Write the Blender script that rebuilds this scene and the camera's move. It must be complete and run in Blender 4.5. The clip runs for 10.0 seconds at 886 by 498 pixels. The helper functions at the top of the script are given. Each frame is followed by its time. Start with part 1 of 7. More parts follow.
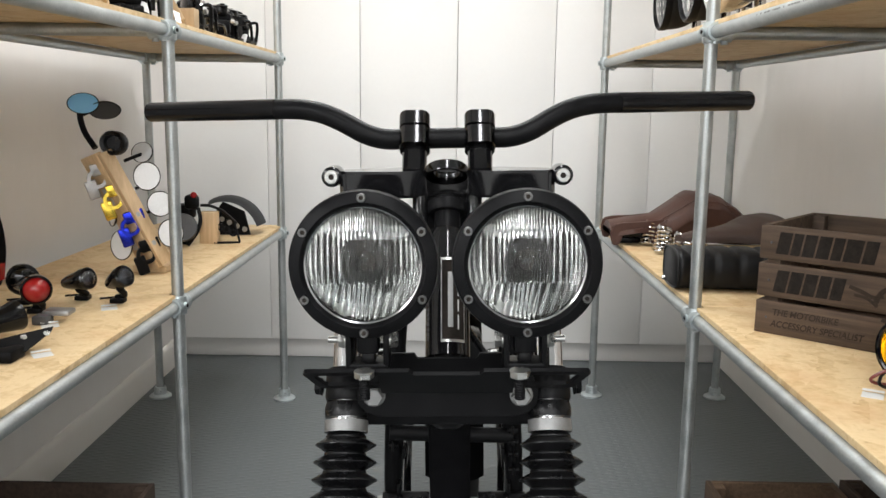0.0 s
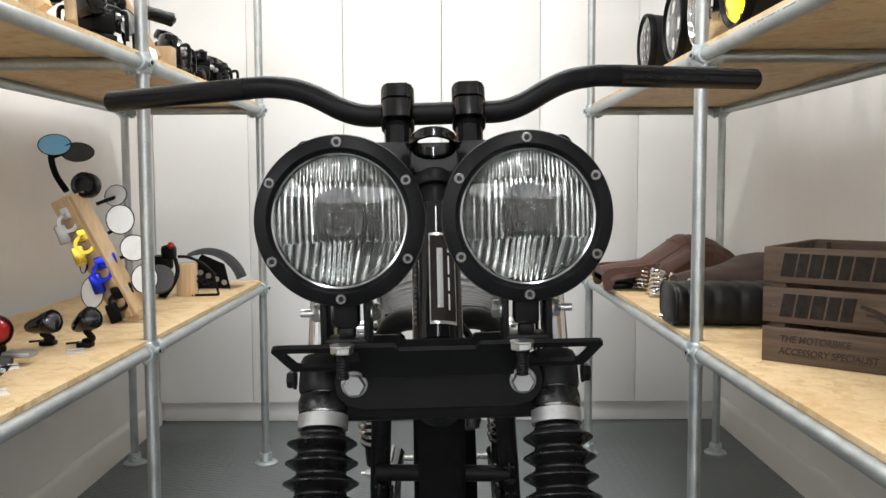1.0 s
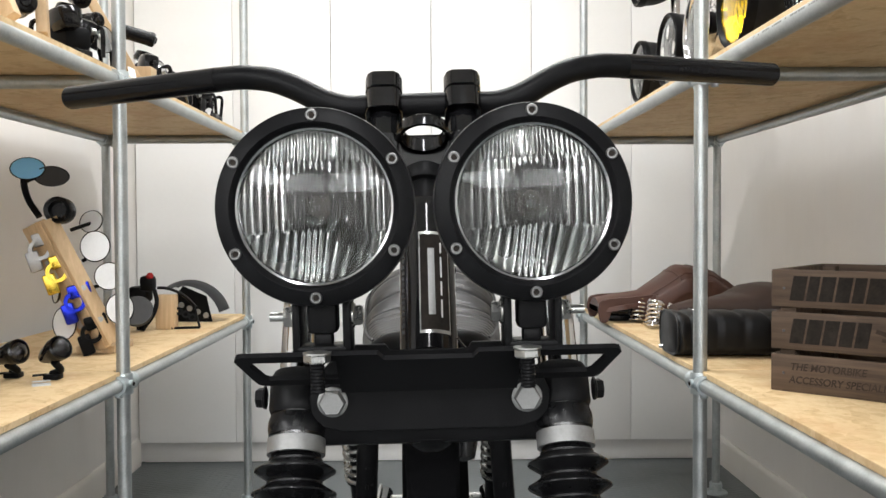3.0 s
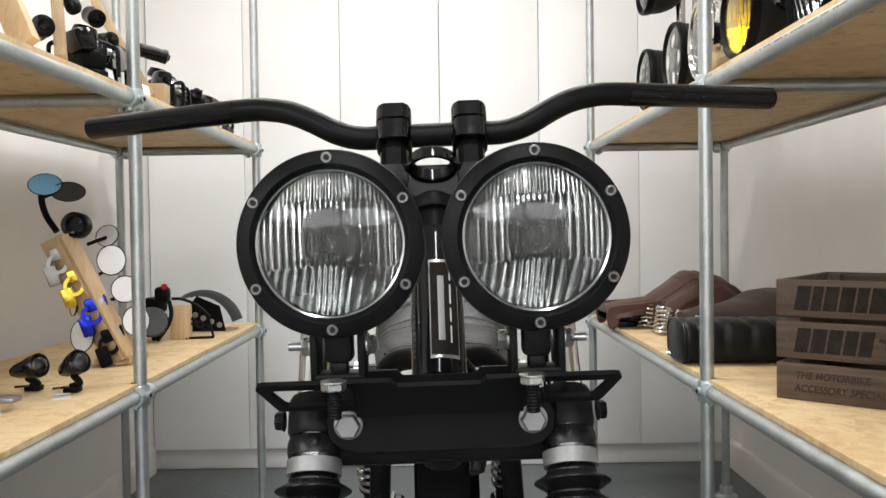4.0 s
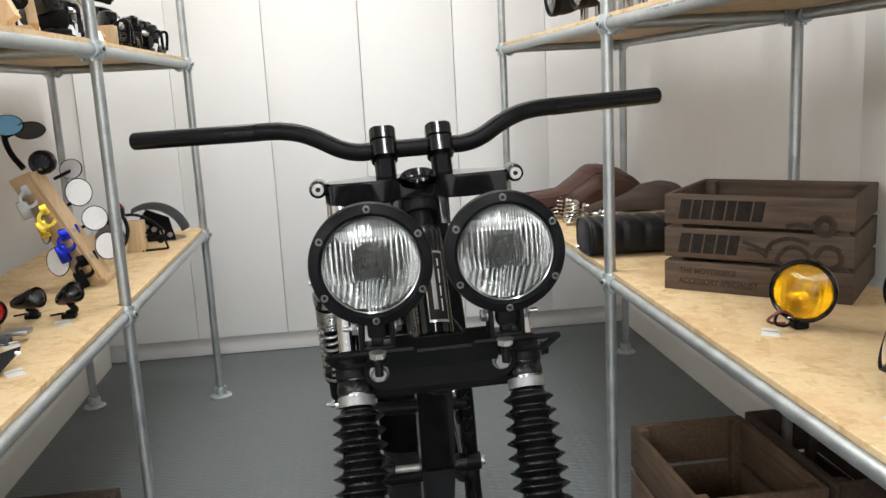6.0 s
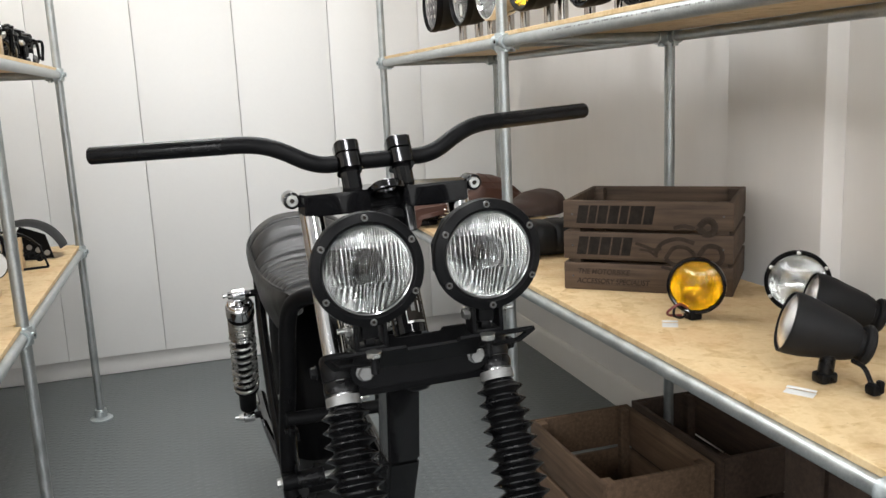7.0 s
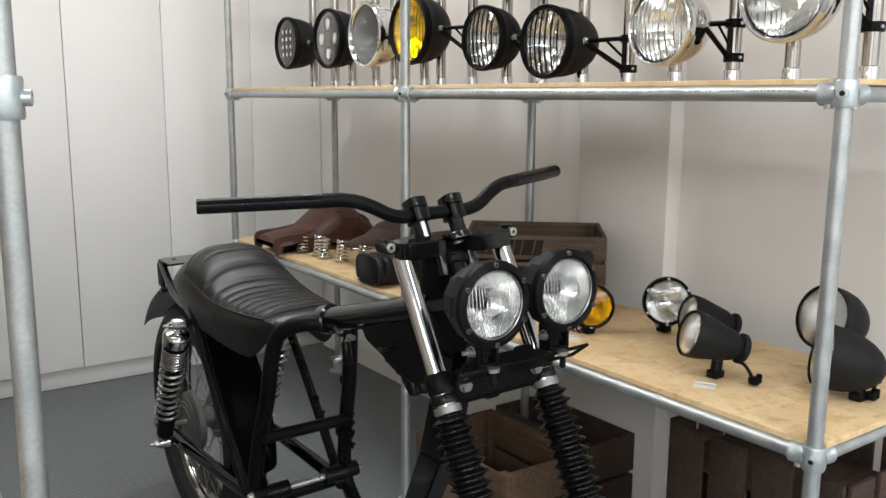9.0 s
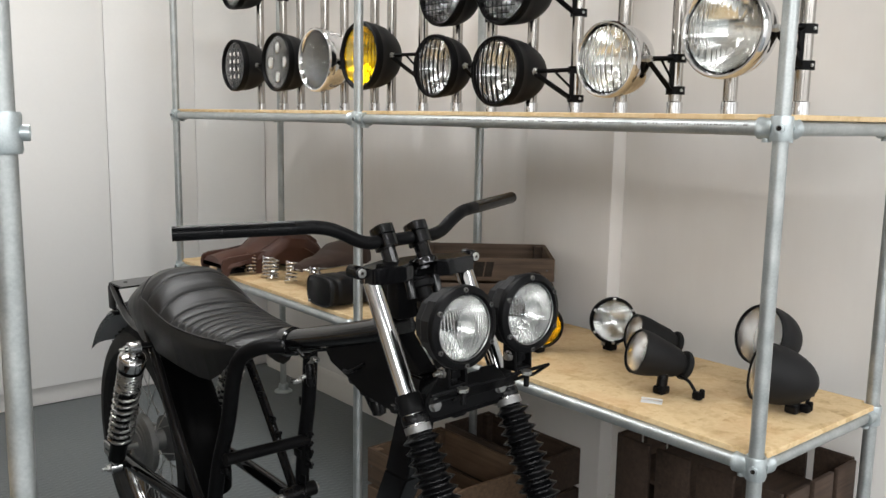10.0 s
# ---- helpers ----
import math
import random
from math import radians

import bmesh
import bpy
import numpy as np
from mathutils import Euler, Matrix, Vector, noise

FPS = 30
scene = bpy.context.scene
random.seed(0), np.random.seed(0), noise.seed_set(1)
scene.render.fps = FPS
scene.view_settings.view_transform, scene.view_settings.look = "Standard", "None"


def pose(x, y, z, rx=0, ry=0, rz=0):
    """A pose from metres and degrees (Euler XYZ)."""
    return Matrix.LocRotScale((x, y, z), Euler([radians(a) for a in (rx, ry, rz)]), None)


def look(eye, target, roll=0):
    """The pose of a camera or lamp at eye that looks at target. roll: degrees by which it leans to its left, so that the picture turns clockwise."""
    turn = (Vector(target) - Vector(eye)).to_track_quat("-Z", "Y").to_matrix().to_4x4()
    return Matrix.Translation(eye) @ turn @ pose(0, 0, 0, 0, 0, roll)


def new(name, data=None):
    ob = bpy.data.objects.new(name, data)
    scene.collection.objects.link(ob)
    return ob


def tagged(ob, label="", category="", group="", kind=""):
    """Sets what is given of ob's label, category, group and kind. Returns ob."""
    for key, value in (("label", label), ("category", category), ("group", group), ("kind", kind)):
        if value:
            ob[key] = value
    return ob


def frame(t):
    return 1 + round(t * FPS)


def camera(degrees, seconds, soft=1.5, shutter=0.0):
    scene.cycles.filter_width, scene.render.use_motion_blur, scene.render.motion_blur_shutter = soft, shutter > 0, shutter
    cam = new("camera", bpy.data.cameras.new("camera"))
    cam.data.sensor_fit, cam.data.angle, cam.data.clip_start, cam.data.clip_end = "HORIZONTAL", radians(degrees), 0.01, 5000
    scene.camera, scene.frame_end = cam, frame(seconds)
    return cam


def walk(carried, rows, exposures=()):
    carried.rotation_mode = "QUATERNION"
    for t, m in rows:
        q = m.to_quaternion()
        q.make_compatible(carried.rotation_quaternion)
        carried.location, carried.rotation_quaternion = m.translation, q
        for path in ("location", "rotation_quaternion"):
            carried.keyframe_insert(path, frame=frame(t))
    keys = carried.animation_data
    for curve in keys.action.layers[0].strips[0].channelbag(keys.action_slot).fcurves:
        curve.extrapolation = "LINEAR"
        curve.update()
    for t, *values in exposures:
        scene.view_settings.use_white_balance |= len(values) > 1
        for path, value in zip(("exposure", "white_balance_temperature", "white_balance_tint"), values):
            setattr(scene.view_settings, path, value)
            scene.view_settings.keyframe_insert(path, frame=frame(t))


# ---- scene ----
# ---- the camera and its walk ----
cam = camera(54.9, 10.0)
PATH = [
    (0, (0.068, 1.32, 1.078), (0.041, 3.292, 0.748), 0.7),
    (0.5, (0.061, 1.36, 1.015), (0.043, 3.348, 0.794), 0.1),
    (1, (0.066, 1.395, 0.975), (0.07, 3.39, 0.827), -0.2),
    (1.5, (0.067, 1.429, 0.947), (0.092, 3.426, 0.833), -0.0),
    (2, (0.063, 1.452, 0.938), (0.101, 3.45, 0.848), 0.1),
    (3.5, (0.065, 1.481, 0.938), (0.085, 3.48, 0.893), -0.5),
    (4, (0.065, 1.448, 0.959), (0.071, 3.448, 0.912), -0.8),
    (4.5, (0.069, 1.362, 0.993), (0.038, 3.361, 0.91), -1.5),
    (5, (0.08, 1.256, 1.061), (0.009, 3.244, 0.853), -2.1),
    (5.5, (0.06, 1.202, 1.103), (0.059, 3.174, 0.771), -2.8),
    (6, (-0.023, 1.183, 1.119), (0.189, 3.135, 0.74), -3.0),
    (6.2, (-0.067, 1.178, 1.13), (0.238, 3.116, 0.74), -3.2),
    (7.3, (-0.239, 1.122, 1.135), (0.385, 2.988, 0.775), -2.4),
    (7.5, (-0.297, 1.106, 1.151), (0.364, 2.961, 0.797), -2.3),
    (8, (-0.434, 1.093, 1.183), (0.34, 2.904, 0.834), -1.3),
    (8.5, (-0.591, 1.116, 1.197), (0.398, 2.818, 0.845), 0.0),
    (9, (-0.709, 1.126, 1.223), (0.431, 2.732, 0.876), 0.4),
    (9.5, (-0.766, 1.113, 1.241), (0.448, 2.668, 0.916), 0.7),
    (10, (-0.784, 1.115, 1.244), (0.484, 2.632, 0.939), 1.0),
]
EXPOSURE = ((0, 0.46), (1, 0.54), (2, 0.63), (3.5, 0.55), (4.5, 0.32), (5, 0.20), (5.5, 0.45), (6.2, 0.42), (7.3, 0.33), (8, 0.20), (9, 0.10), (10, 0.06))
walk(cam, [(t, look(eye, target, roll)) for t, eye, target, roll in PATH], EXPOSURE)


# ---- world, unseen ceiling lamps, exposure ----
K = 0.89  # drawing unit in metres


# panels out of view; the last three added to brighten lenses and right wall
PANELS = (((-0.06, 4.10), 22, 1.6, 0.30), ((-0.08, 3.15), 9.5, 1.2, 0.30), ((0.13, 0.75), 23, 0.13, 1.7), ((-3.1, -0.9), 128, 1.7, 2.8), ((-1.5, -2.9), 116, 2.8, 3.2), ((1.5, -2.9), 134, 2.8, 3.2))


def room_light():
    world = bpy.data.worlds.new("room_world")
    scene.world = world
    world.use_nodes = True
    back = world.node_tree.nodes["Background"]
    back.inputs[0].default_value = (0.9, 0.95, 1.0, 1)
    back.inputs[1].default_value = 0.03
    for (x, y), power, sx, sy in PANELS:
        lamp = bpy.data.lights.new("unseen_panel_lamp", "AREA")
        lamp.shape, lamp.size, lamp.size_y, lamp.energy = "RECTANGLE", sx * K, sy * K, power
        lamp.color = (0.98, 0.985, 0.995)
        ob = new("unseen_panel_lamp", lamp)
        ob.location = (x * K, y * K, 2.715 * K)


room_light()


# ---- materials ----
def mat_base(name, color, rough=0.5, metal=0.0, spec=0.5):
    m = bpy.data.materials.new(name)
    m.use_nodes = True
    b = m.node_tree.nodes["Principled BSDF"]
    b.inputs["Base Color"].default_value = (*color, 1)
    b.inputs["Roughness"].default_value = rough
    b.inputs["Metallic"].default_value = metal
    b.inputs["Specular IOR Level"].default_value = spec
    return m, m.node_tree, b


def coords(nt, scale=(1, 1, 1), turn=(0, 0, 0)):
    tc = nt.nodes.new("ShaderNodeTexCoord")
    mp = nt.nodes.new("ShaderNodeMapping")
    mp.inputs["Scale"].default_value = scale
    mp.inputs["Rotation"].default_value = turn
    nt.links.new(tc.outputs["Object"], mp.inputs[0])
    return mp.outputs[0]


def noise_tex(nt, vec, scale, detail=4.0, rough=0.55):
    n = nt.nodes.new("ShaderNodeTexNoise")
    n.inputs["Scale"].default_value, n.inputs["Detail"].default_value, n.inputs["Roughness"].default_value = scale, detail, rough
    nt.links.new(vec, n.inputs["Vector"])
    return n


def ramp(nt, fac, stops):
    r = nt.nodes.new("ShaderNodeValToRGB")
    els = r.color_ramp.elements
    while len(els) < len(stops):
        els.new(0.5)
    for e, (p, c) in zip(els, stops):
        e.position = p
        e.color = (*c, 1) if len(c) == 3 else c
    nt.links.new(fac, r.inputs[0])
    return r.outputs[0]


def mix(nt, a, b, fac, kind="MIX"):
    m = nt.nodes.new("ShaderNodeMix")
    m.data_type, m.blend_type = "RGBA", kind
    for sock, v in ((m.inputs[0], fac), (m.inputs[6], a), (m.inputs[7], b)):
        if hasattr(v, "links"):
            nt.links.new(v, sock)
        else:
            sock.default_value = v if isinstance(v, (int, float)) else (*v, 1)
    return m.outputs[2]


def bump(nt, b, height, strength=0.2, dist=0.002):
    n = nt.nodes.new("ShaderNodeBump")
    n.inputs["Strength"].default_value, n.inputs["Distance"].default_value = strength, dist
    nt.links.new(height, n.inputs["Height"])
    nt.links.new(n.outputs[0], b.inputs["Normal"])


def mottled(name, c1, c2, rough=(0.4, 0.6), metal=0.0, scale=30, fine=300, bumps=0.1, dist=0.0006, spec=0.5, coat=0.0):
    """Paint, metal or plastic with large blotches and fine grain."""
    m, nt, b = mat_base(name, c1, rough[0], metal, spec)
    v = coords(nt)
    n1, n2 = noise_tex(nt, v, scale, 5), noise_tex(nt, v, fine, 3)
    f = mix(nt, n1.outputs[0], n2.outputs[0], 0.35)
    nt.links.new(ramp(nt, f, ((0.3, c1), (0.7, c2))), b.inputs["Base Color"])
    r = ramp(nt, n1.outputs[0], ((0.3, (rough[0],) * 3), (0.7, (rough[1],) * 3)))
    nt.links.new(r, b.inputs["Roughness"])
    if bumps:
        bump(nt, b, n2.outputs[0], bumps, dist)
    b.inputs["Coat Weight"].default_value = coat
    return m


def wall_paint(name, c1, c2):
    m, nt, b = mat_base(name, c1, 0.7, 0, 0.3)
    v = coords(nt)
    n1, n2, n3 = noise_tex(nt, v, 1.7, 4), noise_tex(nt, v, 60, 4), noise_tex(nt, coords(nt, (9, 9, 1.2)), 2.0, 6, 0.7)
    f = mix(nt, n1.outputs[0], n3.outputs[0], 0.18)
    nt.links.new(ramp(nt, f, ((0.3, c2), (0.62, c1))), b.inputs["Base Color"])
    bump(nt, b, n2.outputs[0], 0.12, 0.0015)
    return m


def osb_board(name, c_dark, c_mid, c_light):
    """Oriented strand board: long flakes lying every way, each of its own tone."""
    m, nt, b = mat_base(name, c_mid, 0.62, 0, 0.35)
    cols, heights = [], []
    for ang, sc in ((0.4, 1.0), (1.7, 1.1), (-0.8, 0.9)):
        mp = nt.nodes.new("ShaderNodeMapping")
        mp.inputs["Scale"].default_value = (52 * sc, 15 * sc, 50)
        nt.links.new(coords(nt, (1, 1, 1), (0, 0, ang)), mp.inputs[0])
        v = mp.outputs[0]
        wob = noise_tex(nt, v, 1.5, 2)
        vv = mix(nt, v, wob.outputs[1], 0.32)
        vo = nt.nodes.new("ShaderNodeTexVoronoi")
        vo.inputs["Scale"].default_value = 1.0
        nt.links.new(vv, vo.inputs["Vector"])
        sep = nt.nodes.new("ShaderNodeSeparateColor")
        nt.links.new(vo.outputs["Color"], sep.inputs[0])
        cols.append(sep.outputs[0])
        heights.append(sep.outputs[1])
    pick = noise_tex(nt, coords(nt), 34, 2)
    f = mix(nt, cols[0], cols[1], ramp(nt, pick.outputs[0], ((0.38, (0, 0, 0)), (0.62, (1, 1, 1)))))
    f = mix(nt, f, cols[2], ramp(nt, noise_tex(nt, coords(nt), 27, 2).outputs[0], ((0.42, (0, 0, 0)), (0.66, (1, 1, 1)))))
    grain = noise_tex(nt, coords(nt, (90, 110, 90), (0, 0, 0.5)), 1.0, 4)
    swirl = noise_tex(nt, coords(nt, (34, 11, 20), (0, 0, 0.9)), 1.0, 5, 0.62)
    f = mix(nt, mix(nt, f, swirl.outputs[0], 0.5), grain.outputs[0], 0.3)
    base = ramp(nt, f, ((0.22, c_dark), (0.38, c_mid), (0.56, c_light), (0.80, c_mid)))
    big = noise_tex(nt, coords(nt), 3.2, 3)
    base = mix(nt, base, c_mid, ramp(nt, big.outputs[0], ((0.35, (0.05,) * 3), (0.7, (0.40,) * 3))))
    fleck = noise_tex(nt, coords(nt, (40, 90, 40)), 1.3, 2)
    base = mix(nt, base, (0.26, 0.15, 0.065), ramp(nt, fleck.outputs[0], ((0.68, (0, 0, 0)), (0.74, (0.45,) * 3))))
    warm = noise_tex(nt, coords(nt), 7.5, 4, 0.65)
    base = mix(nt, base, (0.56, 0.33, 0.16), ramp(nt, warm.outputs[0], ((0.50, (0, 0, 0)), (0.70, (0.50,) * 3))))
    nt.links.new(base, b.inputs["Base Color"])
    bump(nt, b, mix(nt, heights[0], heights[1], 0.5), 0.18, 0.0010)
    return m


def timber(name, c_dark, c_light, rough=0.65, along="x", stain=0.0):
    m, nt, b = mat_base(name, c_light, rough, 0, 0.3)
    sc = {"x": (3, 60, 60), "y": (60, 3, 60), "z": (60, 60, 3)}[along]
    v = coords(nt, sc)
    info = nt.nodes.new("ShaderNodeObjectInfo")
    add = nt.nodes.new("ShaderNodeVectorMath")
    nt.links.new(v, add.inputs[0])
    nt.links.new(info.outputs["Random"], add.inputs[1])
    n = noise_tex(nt, add.outputs[0], 1.6, 6, 0.65)
    blot = noise_tex(nt, coords(nt), 9, 4)
    f = mix(nt, n.outputs[0], blot.outputs[0], 0.3)
    col = ramp(nt, f, ((0.32, c_dark), (0.68, c_light)))
    tone = nt.nodes.new("ShaderNodeHueSaturation")
    nt.links.new(col, tone.inputs["Color"])
    mr = nt.nodes.new("ShaderNodeMapRange")
    mr.inputs[3].default_value, mr.inputs[4].default_value = 0.8, 1.15
    nt.links.new(info.outputs["Random"], mr.inputs[0])
    nt.links.new(mr.outputs[0], tone.inputs["Value"])
    nt.links.new(tone.outputs[0], b.inputs["Base Color"])
    bump(nt, b, n.outputs[0], 0.35, 0.001)
    return m


def glass(name, color, rough=0.0, ior=1.45):
    m, _, b = mat_base(name, color, rough)
    b.inputs["Transmission Weight"].default_value = 1.0
    b.inputs["IOR"].default_value = ior
    return m


def floor_vinyl():
    """Grey studded safety vinyl: short raised bars in a chequer of two directions."""
    m, nt, b = mat_base("grey_floor_vinyl", (0.075, 0.08, 0.084), 0.42, 0, 0.5)
    v = coords(nt)
    n1, n2 = noise_tex(nt, v, 2.2, 5), noise_tex(nt, v, 220, 3)
    f = mix(nt, n1.outputs[0], n2.outputs[0], 0.4)
    nt.links.new(ramp(nt, f, ((0.3, (0.108, 0.121, 0.124)), (0.7, (0.146, 0.160, 0.163)))), b.inputs["Base Color"])
    hs = []
    for turn in (0.785, -0.785):
        vv = coords(nt, (22, 60, 1), (0, 0, turn))
        vo = nt.nodes.new("ShaderNodeTexVoronoi")
        vo.inputs["Scale"].default_value, vo.inputs["Randomness"].default_value = 1.0, 0.0
        nt.links.new(vv, vo.inputs["Vector"])
        hs.append(ramp(nt, vo.outputs["Distance"], ((0.16, (1, 1, 1)), (0.3, (0, 0, 0)))))
    ch = nt.nodes.new("ShaderNodeTexChecker")
    ch.inputs["Scale"].default_value = 1.0
    nt.links.new(coords(nt, (31, 31, 31), (0, 0, 0.785)), ch.inputs["Vector"])
    h = mix(nt, hs[0], hs[1], ch.outputs["Fac"])
    bump(nt, b, h, 0.75, 0.0024)
    nt.links.new(ramp(nt, n1.outputs[0], ((0.3, (0.36,) * 3), (0.7, (0.5,) * 3))), b.inputs["Roughness"])
    return m


WALL = wall_paint("white_wall_paint", (0.83, 0.805, 0.77), (0.745, 0.715, 0.68))
SKIRT = wall_paint("cream_gloss_paint", (0.76, 0.735, 0.69), (0.70, 0.67, 0.62))
DOORWHITE = mottled("white_door_laminate", (0.82, 0.815, 0.795), (0.85, 0.845, 0.825), (0.42, 0.55), 0, 1.5, 90, 0.03, 0.0004, 0.4)
PLINTH = mottled("white_plinth_paint", (0.68, 0.67, 0.65), (0.74, 0.73, 0.71), (0.5, 0.6), 0, 4, 90, 0.03)
# hall lies out of view; its pale paint is set to bounce light forward
HALL = wall_paint("pale_grey_hall_paint", (0.74, 0.73, 0.715), (0.68, 0.67, 0.66))
HALL_CEIL = wall_paint("grey_hall_ceiling", (0.70, 0.69, 0.68), (0.64, 0.63, 0.62))
CEIL = wall_paint("white_ceiling_paint", (0.86, 0.85, 0.83), (0.83, 0.82, 0.80))
FLOOR = floor_vinyl()
GALV = mottled("galvanised_steel", (0.31, 0.335, 0.335), (0.52, 0.545, 0.54), (0.32, 0.5), 0.75, 22, 240, 0.12, 0.0005)
GALV_CAST = mottled("cast_galvanised_iron", (0.38, 0.425, 0.435), (0.55, 0.60, 0.61), (0.3, 0.48), 0.7, 60, 420, 0.25, 0.0008)
OSB = osb_board("strand_board", (0.37, 0.235, 0.105), (0.585, 0.415, 0.215), (0.73, 0.565, 0.335))
GLOSS = mottled("gloss_black_paint", (0.003, 0.003, 0.0035), (0.006, 0.006, 0.0065), (0.06, 0.12), 0, 12, 500, 0.02, 0.0003, 0.32)
BARGLOSS = mottled("gloss_black_bar_sleeve", (0.003, 0.003, 0.0035), (0.006, 0.006, 0.0065), (0.14, 0.22), 0, 12, 500, 0.02, 0.0003, 0.15)
SATIN = mottled("satin_black_powder_coat", (0.0035, 0.0035, 0.0038), (0.0065, 0.0065, 0.007), (0.34, 0.44), 0, 40, 900, 0.15, 0.0003, 0.075)
MATTE = mottled("matt_black_coating", (0.008, 0.008, 0.0085), (0.013, 0.013, 0.0135), (0.5, 0.62), 0, 30, 700, 0.15, 0.0003, 0.16)
RUBBER = mottled("black_rubber", (0.0026, 0.0026, 0.003), (0.0055, 0.0055, 0.006), (0.22, 0.34), 0, 40, 300, 0.1, 0.0004, 0.18)
TYRE = mottled("tyre_rubber", (0.012, 0.012, 0.012), (0.024, 0.024, 0.023), (0.6, 0.75), 0, 25, 300, 0.2, 0.0006, 0.3)
LEATHER = mottled("black_leather", (0.0055, 0.0054, 0.0056), (0.0095, 0.0093, 0.0096), (0.36, 0.46), 0, 20, 420, 0.40, 0.0005, 0.42)
BULB = mottled("bulb_socket_brown", (0.012, 0.009, 0.007), (0.024, 0.019, 0.015), (0.55, 0.65), 0.0, 60, 300, 0, spec=0.1)
# grey base stands in for pale wall reflections on the gloss black guard
TAILSHEEN = mottled("black_guard_painted_sheen", (0.10, 0.105, 0.112), (0.15, 0.155, 0.163), (0.14, 0.22), 0, 12, 300, 0.05, 0.0003, 0.9, 0.6)
BLACKHIDE = mottled("black_vinyl_hide", (0.006, 0.006, 0.0065), (0.011, 0.011, 0.0115), (0.38, 0.5), 0, 20, 420, 0.4, 0.0006, 0.2)
DARKREFL = mottled("dull_reflector", (0.22, 0.22, 0.22), (0.30, 0.30, 0.30), (0.12, 0.2), 1.0, 20, 300, 0)
CLIP = mottled("brushed_alloy_band", (0.19, 0.19, 0.188), (0.27, 0.27, 0.265), (0.45, 0.58), 0.7, 60, 500, 0.1, 0.0003)
DKRED = mottled("dark_red_lead", (0.12, 0.02, 0.018), (0.16, 0.03, 0.025), (0.4, 0.5), 0, 40, 300, 0)
BROWN = mottled("brown_leather", (0.052, 0.021, 0.014), (0.098, 0.042, 0.028), (0.45, 0.62), 0, 16, 320, 0.4, 0.0006, 0.45)
DKBROWN = mottled("dark_brown_leather", (0.046, 0.029, 0.023), (0.074, 0.048, 0.039), (0.5, 0.65), 0, 16, 320, 0.4, 0.0006, 0.4)
CHROME = mottled("chrome_plate", (0.62, 0.62, 0.63), (0.70, 0.70, 0.70), (0.05, 0.12), 1.0, 20, 300, 0, 0.0002)
POLISHED = mottled("polished_steel_tube", (0.34, 0.322, 0.300), (0.41, 0.392, 0.370), (0.10, 0.18), 1.0, 20, 300, 0.02, 0.0002)
ZINC = mottled("zinc_plated_steel", (0.34, 0.345, 0.335), (0.52, 0.52, 0.50), (0.24, 0.40), 0.85, 60, 500, 0.1, 0.0003)
ALLOY = mottled("cast_alloy", (0.30, 0.30, 0.30), (0.42, 0.42, 0.41), (0.35, 0.5), 0.85, 30, 400, 0.25, 0.0006)
CRATE = timber("dark_stained_timber", (0.022, 0.014, 0.0095), (0.068, 0.044, 0.031), 0.75, "x")
CRATE_LT = timber("brown_stained_timber", (0.038, 0.026, 0.018), (0.112, 0.076, 0.052), 0.75, "x")
CRATE_TAN = timber("tan_stained_timber", (0.058, 0.035, 0.021), (0.148, 0.095, 0.058), 0.75, "x")
PINE = timber("pale_pine", (0.50, 0.345, 0.19), (0.68, 0.50, 0.31), 0.6, "z")
# also colours the discs that paint shade in sockets and holes
INK_SHADE = mottled("black_ink_and_hole_shade", (0.010, 0.009, 0.008), (0.030, 0.024, 0.020), (0.8, 0.9), 0, 60, 300, 0.1, 0.0006, 0.1)
FADED = mottled("faded_stencil_ink", (0.026, 0.020, 0.016), (0.055, 0.042, 0.033), (0.8, 0.9), 0, 60, 300, 0.1, 0.0006, 0.1)
PRINT = mottled("grey_print", (0.16, 0.16, 0.16), (0.28, 0.28, 0.27), (0.6, 0.7), 0, 60, 300, 0)
REDINK = mottled("red_marker", (0.45, 0.05, 0.03), (0.55, 0.10, 0.06), (0.7, 0.8), 0, 60, 300, 0)
PAPER = mottled("white_paper_tag", (0.58, 0.58, 0.57), (0.68, 0.68, 0.66), (0.6, 0.7), 0, 30, 300, 0)
PANEL = mottled("lamp_housing_white", (0.8, 0.8, 0.8), (0.82, 0.82, 0.82), (0.5, 0.5), 0, 10, 100, 0)
FROST = glass("diffusing_lens_glass", (0.97, 0.985, 0.98), 0.32, 1.46)
LENS = glass("clear_lens_glass", (0.97, 0.985, 0.98), 0.0, 1.46)
HEADLENS = glass("bloomed_lens_glass", (0.97, 0.985, 0.98), 0.0, 1.30)
AMBER = glass("amber_lens", (1.0, 0.70, 0.07), 0.03, 1.45)
YELLOW = glass("yellow_lens", (1.0, 0.80, 0.02), 0.02, 1.45)
SMOKE = glass("smoked_lens", (0.12, 0.12, 0.13), 0.03, 1.45)
REFL = mottled("bright_reflector", (0.86, 0.86, 0.85), (0.90, 0.90, 0.89), (0.08, 0.16), 1.0, 20, 300, 0)
HEADREFL = mottled("headlight_reflector", (0.62, 0.62, 0.61), (0.69, 0.69, 0.68), (0.20, 0.28), 1.0, 20, 300, 0)
SATINREFL = mottled("satin_reflector", (0.84, 0.84, 0.83), (0.90, 0.90, 0.89), (0.36, 0.46), 0.9, 20, 300, 0)
MIRROR = mottled("mirror_silver", (0.90, 0.90, 0.90), (0.92, 0.92, 0.92), (0.01, 0.02), 1.0, 5, 50, 0)
